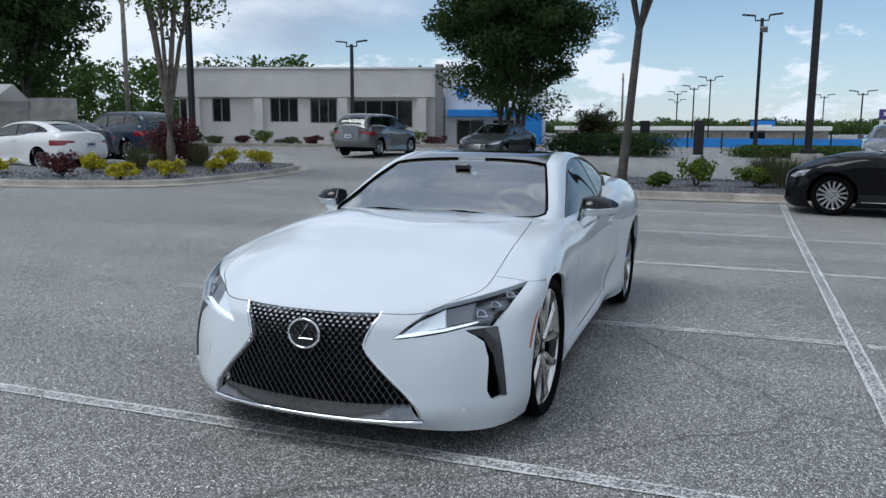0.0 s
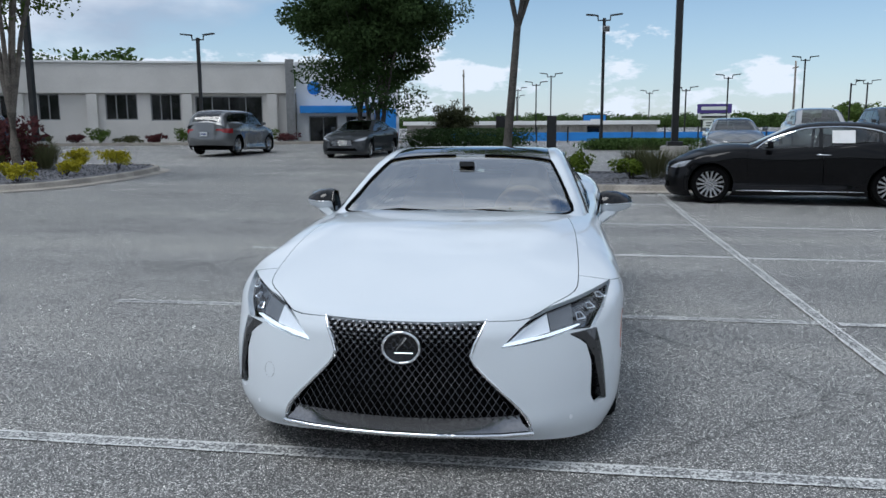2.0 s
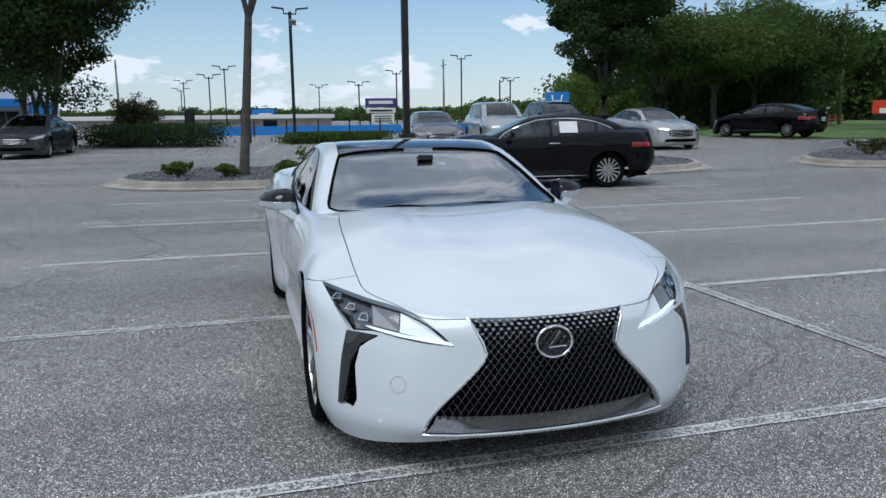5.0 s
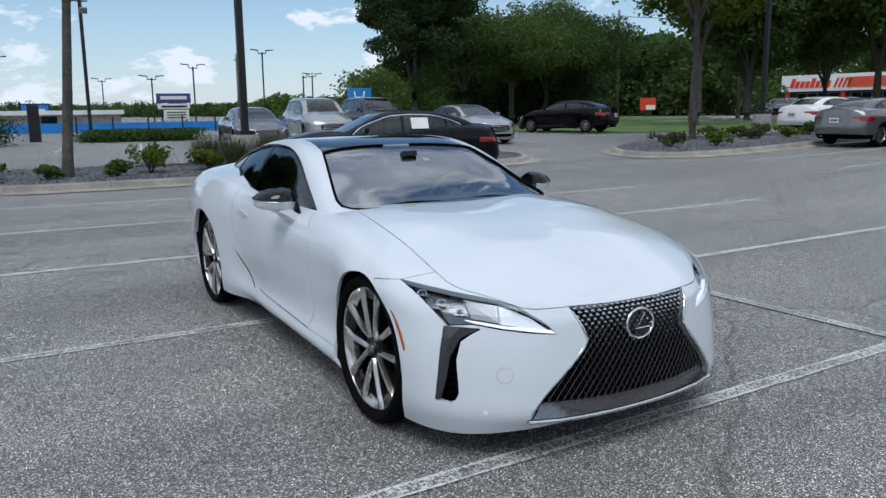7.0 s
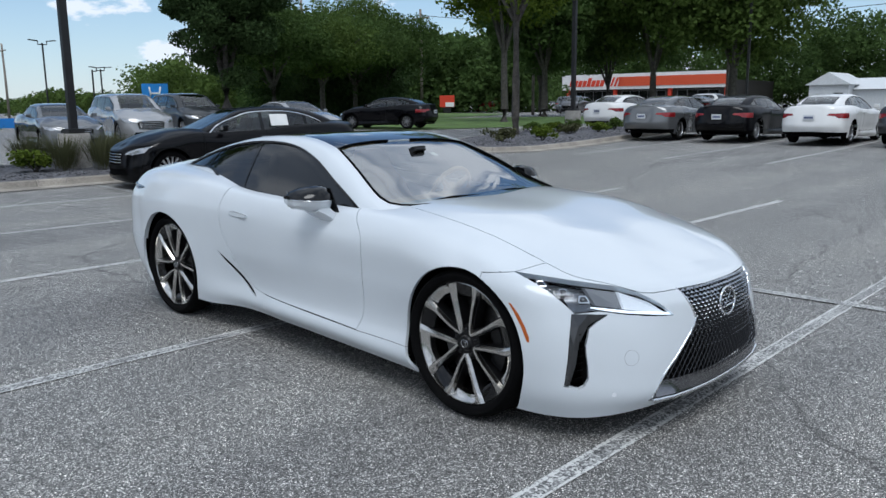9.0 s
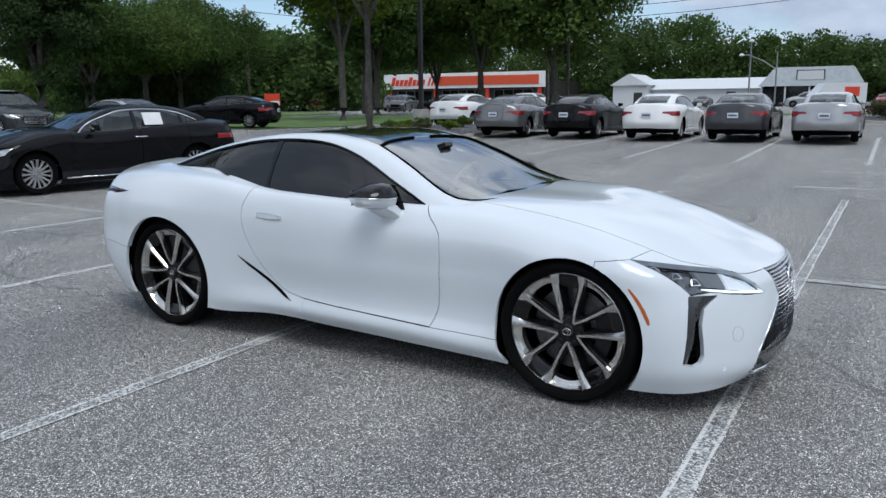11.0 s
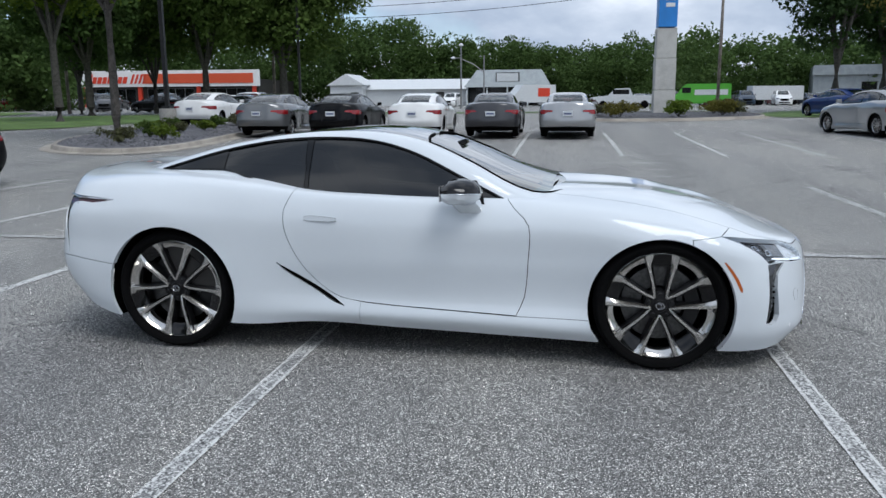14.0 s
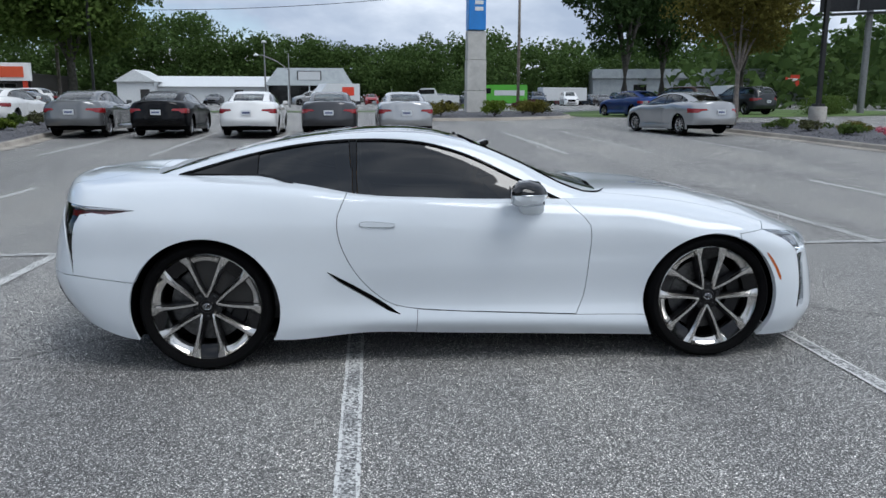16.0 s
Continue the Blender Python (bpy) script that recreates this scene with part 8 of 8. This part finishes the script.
    bm.faces.new(hi), bm.faces.new(lo[::-1])
    mat("roof_grey", (.30, .33, .34), .6, var=.12, scale=1.5)
    mat("sheet_white", (.62, .64, .65), .5, var=.08)
    part("roof", bm, "roof_grey", shop, "grey mansard roof")
    box_part("sign_board", (3.2, .15, 1.25), "sheet_white", shop, Matrix.Translation((0, -1.0, 3.75)), .02, "blank pale sign board")
    box_part("sign_frame", (3.5, .1, 1.5), "dark_metal", shop, Matrix.Translation((0, -.93, 3.62)), .02)
    box_part("shop_wall", (12, 9, 2.9), "window_dark", shop, Matrix.Translation((0, 4.8, 0)), .02, "dark shop front")
    for x in (-6, -3, 0, 3, 6):
        box_part("post", (.2, .2, 2.9), "sheet_white", shop, Matrix.Translation((x, -1.3, 0)), .02)
    for x, y, w, d, h in ((106, 26.0, 15.4, 8, 2.4), (104, 35.4, 4.8, 8, 3.0)):
        sh = thing("white_shed", pose(x, y, .5, 0, 0, -90), "long white metal shed with a pale pitched roof", "shed", "white sheds")
        box_part("shed_wall", (w, d, h), "sheet_white", sh, Matrix.Translation((0, d / 2, 0)), .02)
        bm = bmesh.new()
        if w > 10:  # lean roof
            vs = [bm.verts.new(p) for p in ((-w / 2 - .3, -.5, h), (w / 2 + .3, -.5, h), (w / 2 + .3, d / 2, h + 1.5), (-w / 2 - .3, d / 2, h + 1.5), (-w / 2 - .3, d + .5, h), (w / 2 + .3, d + .5, h))]
            for f in ((0, 1, 2, 3), (3, 2, 5, 4), (0, 3, 4), (1, 5, 2)):
                bm.faces.new([vs[i] for i in f])
        else:
            vs = [bm.verts.new(p) for p in ((-w / 2 - .4, -.4, h), (0, -.4, h + 1.6), (w / 2 + .4, -.4, h), (-w / 2 - .4, d, h), (0, d, h + 1.6), (w / 2 + .4, d, h))]
            for f in ((0, 1, 4, 3), (1, 2, 5, 4), (0, 2, 1), (3, 4, 5)):
                bm.faces.new([vs[i] for i in f])
        part("shed_roof", bm, "sheet_white", sh)
        box_part("shed_door", (1.2, .06, 2.0), "dash_dark", sh, Matrix.Translation((w * .25, -.02, 0)), .01)
    bm = bmesh.new()
    # distant long blue-white warehouse and trailers to the south-east
    wh = wall_house("warehouse", pose(112, -30, .5, 0, 0, -104), (34, 16, 5.0), "long pale blue warehouse behind the far lot", "roof_grey", [(6, 8, .5, 3, 1), (18, 20, .5, 3, 1)])
    box_part("roof_band", (34.4, .4, 1.1), "roof_grey", wh, Matrix.Translation((17, -.2, 3.9)), .02)
    bm.free()
    for x, y, a in ((96, -21, 100), (76, -34, 170)):
        tr = thing("box_trailer", pose(x, y, .5, 0, 0, a) @ Matrix.Diagonal((.7, .7, .62, 1)), "white box trailer standing on the far lot", "trailer", "box trailers")
        box_part("body", (9, 2.5, 2.7), "sheet_white", tr, Matrix.Translation((0, 0, 1.0)), .05)
        for k in (-3, -2, 3):
            bm = bmesh.new()
            add_lathe(bm, [(0, -1.25), (.5, -1.25), (.5, 1.25), (0, 1.25)], 18, Matrix.Translation((k, 0, .5)) @ Matrix.Rotation(radians(90), 4, "X"))
            part("wheel", bm, "rubber", tr, "", 40)
    van = thing("delivery_van", pose(90, 8.5, .5, 0, 0, 120), "white van with red panels", "van")
    bm = bmesh.new()
    add_prism(bm, [(2.8, .5), (2.8, 1.3), (2.0, 2.1), (1.6, 2.6), (-2.8, 2.6), (-2.8, .5)], -1, 1, Matrix.Rotation(radians(90), 4, "X"))
    part("body", bm, "sheet_white", van)
    for s in (1, -1):
        box_part("panel", (1.6, .04, 1.0), "store_red", van, Matrix.Translation((-1.2, s * 1.01, 1.2)), .01)
    for x in (1.8, -1.8):
        bm = bmesh.new()
        add_lathe(bm, [(0, -1), (.36, -1), (.36, 1), (0, 1)], 18, Matrix.Translation((x, 0, .36)) @ Matrix.Rotation(radians(90), 4, "X"))
        part("wheel", bm, "rubber", van, "", 40)

    # white pickup and green van beyond the pylon
    pick = thing("pickup_truck", pose(70.3, -1.0, .5, 0, 0, 88), "white crew-cab pickup parked beyond the tall sign", "truck")
    bm = bmesh.new()
    add_prism(bm, [(2.9, .45), (2.9, 1.05), (1.5, 1.2), (-.75, 1.2), (-2.9, 1.2), (-2.9, .45)], -.95, .95, Matrix.Rotation(radians(90), 4, "X"))
    bmesh.ops.bevel(bm, geom=list(bm.edges), offset=.05, segments=2, affect="EDGES")
    part("body", bm, "sheet_white", pick)
    bm = bmesh.new()
    add_prism(bm, [(1.5, 1.15), (.75, 1.85), (-.55, 1.88), (-.85, 1.15)], -.82, .82, Matrix.Rotation(radians(90), 4, "X"))
    bmesh.ops.bevel(bm, geom=list(bm.edges), offset=.05, segments=2, affect="EDGES")
    part("cab", bm, "sheet_white", pick)
    for sd_ in (1, -1):
        box_part("side_window", (1.5, .03, .42), "window_dark", pick, Matrix.Translation((.25, sd_ * .82, 1.32)), .01)
    gvan = thing("green_van", pose(72.6, -8.3, .5, 0, 0, 84), "bright green box van parked beyond the tall sign", "van")
    bm = bmesh.new()
    add_prism(bm, [(2.8, .4), (2.8, 1.1), (2.1, 1.3), (1.5, 2.1), (1.2, 2.25), (-2.8, 2.25), (-2.8, .4)], -.98, .98, Matrix.Rotation(radians(90), 4, "X"))
    bmesh.ops.bevel(bm, geom=list(bm.edges), offset=.07, segments=2, affect="EDGES")
    part("body", bm, "paint_green", gvan)
    for sd_ in (1, -1):
        box_part("side_window", (.8, .03, .5), "window_dark", gvan, Matrix.Translation((1.25, sd_ * .985, 1.4)), .01)
        box_part("side_stripe", (3.0, .02, .5), "sheet_white", gvan, Matrix.Translation((-1.0, sd_ * .99, 1.2)), .005)
    for v_ in (pick, gvan):
        for x in (1.9, -1.9):
            for sd_ in (1, -1):
                bm = bmesh.new()
                add_lathe(bm, [(0, -.12), (.30, -.12), (.38, -.08), (.38, .08), (.30, .12), (0, .12)], 20, Matrix.Translation((x, sd_ * .86, .38)) @ Matrix.Rotation(radians(90), 4, "X"))
                part("wheel", bm, "rubber", v_, "", 40)
    # street lamp with a curved arm before the shop
    sl = thing("street_lamp", pose(72.7, 14.8, .5), "grey street lamp with two pale heads", "street lamp")
    bm = bmesh.new()
    add_tube(bm, [(0, 0, 0), (0, 0, 3), (0, 0, 6.2)], [.10, .08, .06], 10)
    part("pole", bm, "grey_metal", sl, "", 60)
    bm = bmesh.new()
    add_tube(bm, [(0, -2.3, 0), (0, -2.3, 5.2)], [.08, .06], 8)
    part("second_pole", bm, "grey_metal", sl, "", 60)
    bm = bmesh.new()
    add_tube(bm, [(0, -2.3, 3.6), (0, -1.2, 4.4), (0, .2, 5.0), (0, .7, 5.0)], [.05, .05, .05, .04], 8)
    part("arm", bm, "grey_metal", sl, "", 60)
    for y_, z_ in ((.8, 4.95), (0, 6.2)):
        bm = bmesh.new()
        add_lathe(bm, [(0, .22), (.12, .18), (.26, .04), (.24, -.02), (0, -.06)], 16, Matrix.Translation((0, y_, z_)))
        part("lamp_head", bm, "sheet_white", sl, "pale lamp head", 60)
    # large dark billboard on a green post, seen from behind
    big = thing("billboard", pose(43.0, -27.5, .45, 0, 0, -124), "dark back of a large billboard on a tall post", "billboard")
    bm = bmesh.new()
    add_tube(bm, [(0, 0, 0), (0, 0, 5), (0, 0, 8.2)], [.22, .21, .20], 16)
    part("post", bm, "grey_metal", big, "painted steel post", 60)
    box_part("board", (14, .5, 4.2), "dark_metal", big, Matrix.Translation((4.0, 0, 6.7)), .05, "dark board")
    box_part("catwalk", (14.4, .9, .1), "dark_metal", big, Matrix.Translation((4.0, -.7, 6.4)), .02)
    for k in range(8):
        box_part("strut", (.12, .25, 4.2), "grey_metal", big, Matrix.Translation((-2.6 + k * 1.88, -.38, 6.7)), .01)


build_buildings()


# ---- signs ----
def text_part(name, body, size, material, parent, m, depth=.01):
    cu = bpy.data.curves.new(name, "FONT")
    cu.body, cu.size, cu.extrude, cu.align_x, cu.align_y = body, size, depth, "CENTER", "CENTER"
    tmp = bpy.data.objects.new(name, cu)
    me = bpy.data.meshes.new_from_object(tmp)
    bpy.data.objects.remove(tmp)
    me.materials.clear()
    me.materials.append(MATS[material])
    ob = new(name, me)
    ob.parent = parent
    ob.matrix_basis = m
    return ob


def build_signs():
    # tall pylon with a blue head
    py = thing("pylon_sign", pose(41.2, -1.2, gz(41, -1) - .1, 0, 0, 4), "tall concrete pylon with a blue sign box on top", "sign")
    for k, (z0, z1, w) in enumerate(((0, 1.55, .95), (1.57, 3.35, .92), (3.37, 5.05, .88))):
        bm = bmesh.new()
        add_box(bm, (w * .8, w * 1.28, z1 - z0), Matrix.Translation((0, 0, z0)), .03)
        part("concrete_section", bm, "pale_concrete", py, "pale concrete section")
    box_part("sign_box", (.85, 1.05, 2.4), "blue_panel", py, Matrix.Translation((0, 0, 5.1)), .04, "blue sign box")
    for k in range(3):
        box_part("sign_mark", (.02, .5, .22), "paper", py, Matrix.Translation((-.44, -.1, 6.2 + k * .36)), .005, "pale mark")
    # blue roadside sign with a pale emblem shape
    hs = thing("blue_sign", pose(26.0, 62.5, .5, 0, 0, -28), "square blue sign with a white emblem above a pale foot", "sign")
    box_part("board", (2.0, .25, 2.0), "blue_panel", hs, Matrix.Translation((0, 0, .9)), .03)
    box_part("foot", (2.0, .25, .9), "sheet_white", hs, None, .02)
    for s in (1, -1):
        bm = bmesh.new()
        add_tube(bm, [(s * .42, -.16, 2.65), (s * .34, -.16, 2.1), (s * .40, -.16, 1.6)], [.07] * 3, 6)
        part("emblem_stroke", bm, "paper", hs)
    box_part("emblem_bar", (.7, .05, .12), "paper", hs, Matrix.Translation((0, -.15, 2.08)), .01)
    box_part("name_bar", (1.5, .04, .22), "paper", hs, Matrix.Translation((0, -.14, 1.1)), .01)
    # purple sign over price boards, on poles
    mat("purple", (.07, .04, .22), .5, var=.1)
    tm = thing("pole_sign", pose(12.9, 73, .4, 0, 0, -8) @ Matrix.Diagonal((.85, 1, .66, 1)), "purple name sign over white letter boards on a pole", "sign")
    box_part("board", (3.4, .3, 1.25), "purple", tm, Matrix.Translation((0, 0, 3.0)), .03)
    box_part("name_bar", (2.6, .04, .45), "paper", tm, Matrix.Translation((0, -.17, 3.45)), .01)
    box_part("letter_board", (3.2, .25, .7), "paper", tm, Matrix.Translation((0, 0, 2.2)), .02)
    box_part("text_bar", (2.5, .04, .24), "dark_metal", tm, Matrix.Translation((0, -.14, 2.42)), .01)
    box_part("lower_board", (2.5, .25, 1.3), "paper", tm, Matrix.Translation((.2, 0, .8)), .02)
    for z in (1.0, 1.35, 1.7):
        box_part("text_bar", (1.9, .04, .12), "dark_metal", tm, Matrix.Translation((.2, -.14, z)), .01)
    for x in (-1.2, 1.2):
        box_part("leg", (.15, .15, 3), "dark_metal", tm, Matrix.Translation((x, .1, 0)), .01)
    bb = thing("billboard", pose(3.3, 90, .5, 0, 0, -4) @ Matrix.Diagonal((.45, 1, .5, 1)), "distant blue and grey billboard on a post", "billboard")
    box_part("board", (6.0, .3, 2.4), "dark_metal", bb, Matrix.Translation((0, 0, 1.8)), .05)
    box_part("picture", (5.4, .06, 1.9), "blue_panel", bb, Matrix.Translation((0, -.18, 2.05)), .02)
    box_part("text_bar", (3.0, .04, .5), "paper", bb, Matrix.Translation((.5, -.22, 2.6)), .01)
    box_part("post", (.3, .3, 1.8), "dark_metal", bb, None, .01)
    # red and white sign of the parts store, and a brick monument
    mat("brick", (.26, .09, .06), .85, var=.3, scale=3, fine=20)
    az = thing("store_sign", pose(62.5, 64.1, -.15, 0, 0, -46), "red and white store sign on a dark base", "sign")
    box_part("board", (1.7, .3, 1.35), "store_red", az, Matrix.Translation((0, 0, 1.35)), .03)
    box_part("pale_corner", (1.0, .04, .5), "paper", az, Matrix.Translation((.3, -.16, 1.4)), .01)
    box_part("base", (.9, .3, 1.35), "dark_metal", az, None, .01)
    mon = thing("brick_monument", pose(54.5, 62.5, -.3, 0, 0, -46), "low brick monument with a white sign box", "sign")
    box_part("brick_wall", (2.6, .5, 1.5), "brick", mon, None, .03)
    box_part("sign_box", (1.4, .3, .8), "paper", mon, Matrix.Translation((-.6, 0, 1.5)), .02)
    box_part("text_bar", (1.0, .03, .2), "store_red", mon, Matrix.Translation((-.6, -.17, 1.8)), .01)
    rs = thing("roadside_sign", pose(70, -38, .5, 0, 0, -110), "small red roadside sign on a post", "sign")
    box_part("board", (1.3, .2, 1.1), "store_red", rs, Matrix.Translation((0, 0, 2.2)), .02)
    box_part("text_bar", (.9, .04, .25), "paper", rs, Matrix.Translation((0, -.12, 2.7)), .01)
    box_part("post", (.2, .2, 2.2), "dark_metal", rs, None, .01)


build_signs()


# ---- verges and road ----
def patch(name, pts, material, lift, label):
    bm = bmesh.new()
    out = smooth_outline(pts, step=3.0)
    c = np.mean(out, 0)
    mid = bm.verts.new((*c, gz(*c) + lift))
    half = [bm.verts.new((*(np.array(p) * .5 + c * .5), gz(*(np.array(p) * .5 + c * .5)) + lift)) for p in out]
    ring = [bm.verts.new((*p, gz(*p) + lift)) for p in out]
    n = len(out)
    for i in range(n):
        bm.faces.new((mid, half[i], half[(i + 1) % n]))
        bm.faces.new((half[i], ring[i], ring[(i + 1) % n], half[(i + 1) % n]))
    return struct(name, bm, material, label)


patch("grass_verge_north", [(20, 27), (28, 24.5), (38, 24), (46, 25), (48, 30), (40, 40), (28, 42), (20, 34)], "grass", .03, "mown grass verge along the road")
patch("grass_verge_east", [(47, 27), (47, 20), (49, 4), (50, -8), (53, -8), (52, 10), (51, 26)], "grass", .03, "narrow mown grass verge along the road")
patch("grass_verge_south", [(36, -6.5), (46, -8), (54, -14), (58, -30), (48, -34), (38, -26), (34, -12)], "grass", .03, "mown grass verge with trees")
patch("forest_floor", [(20, 42), (38, 42), (60, 55), (60, 90), (20, 90), (10, 60)], "grass", .03, "rough grass under the woods")
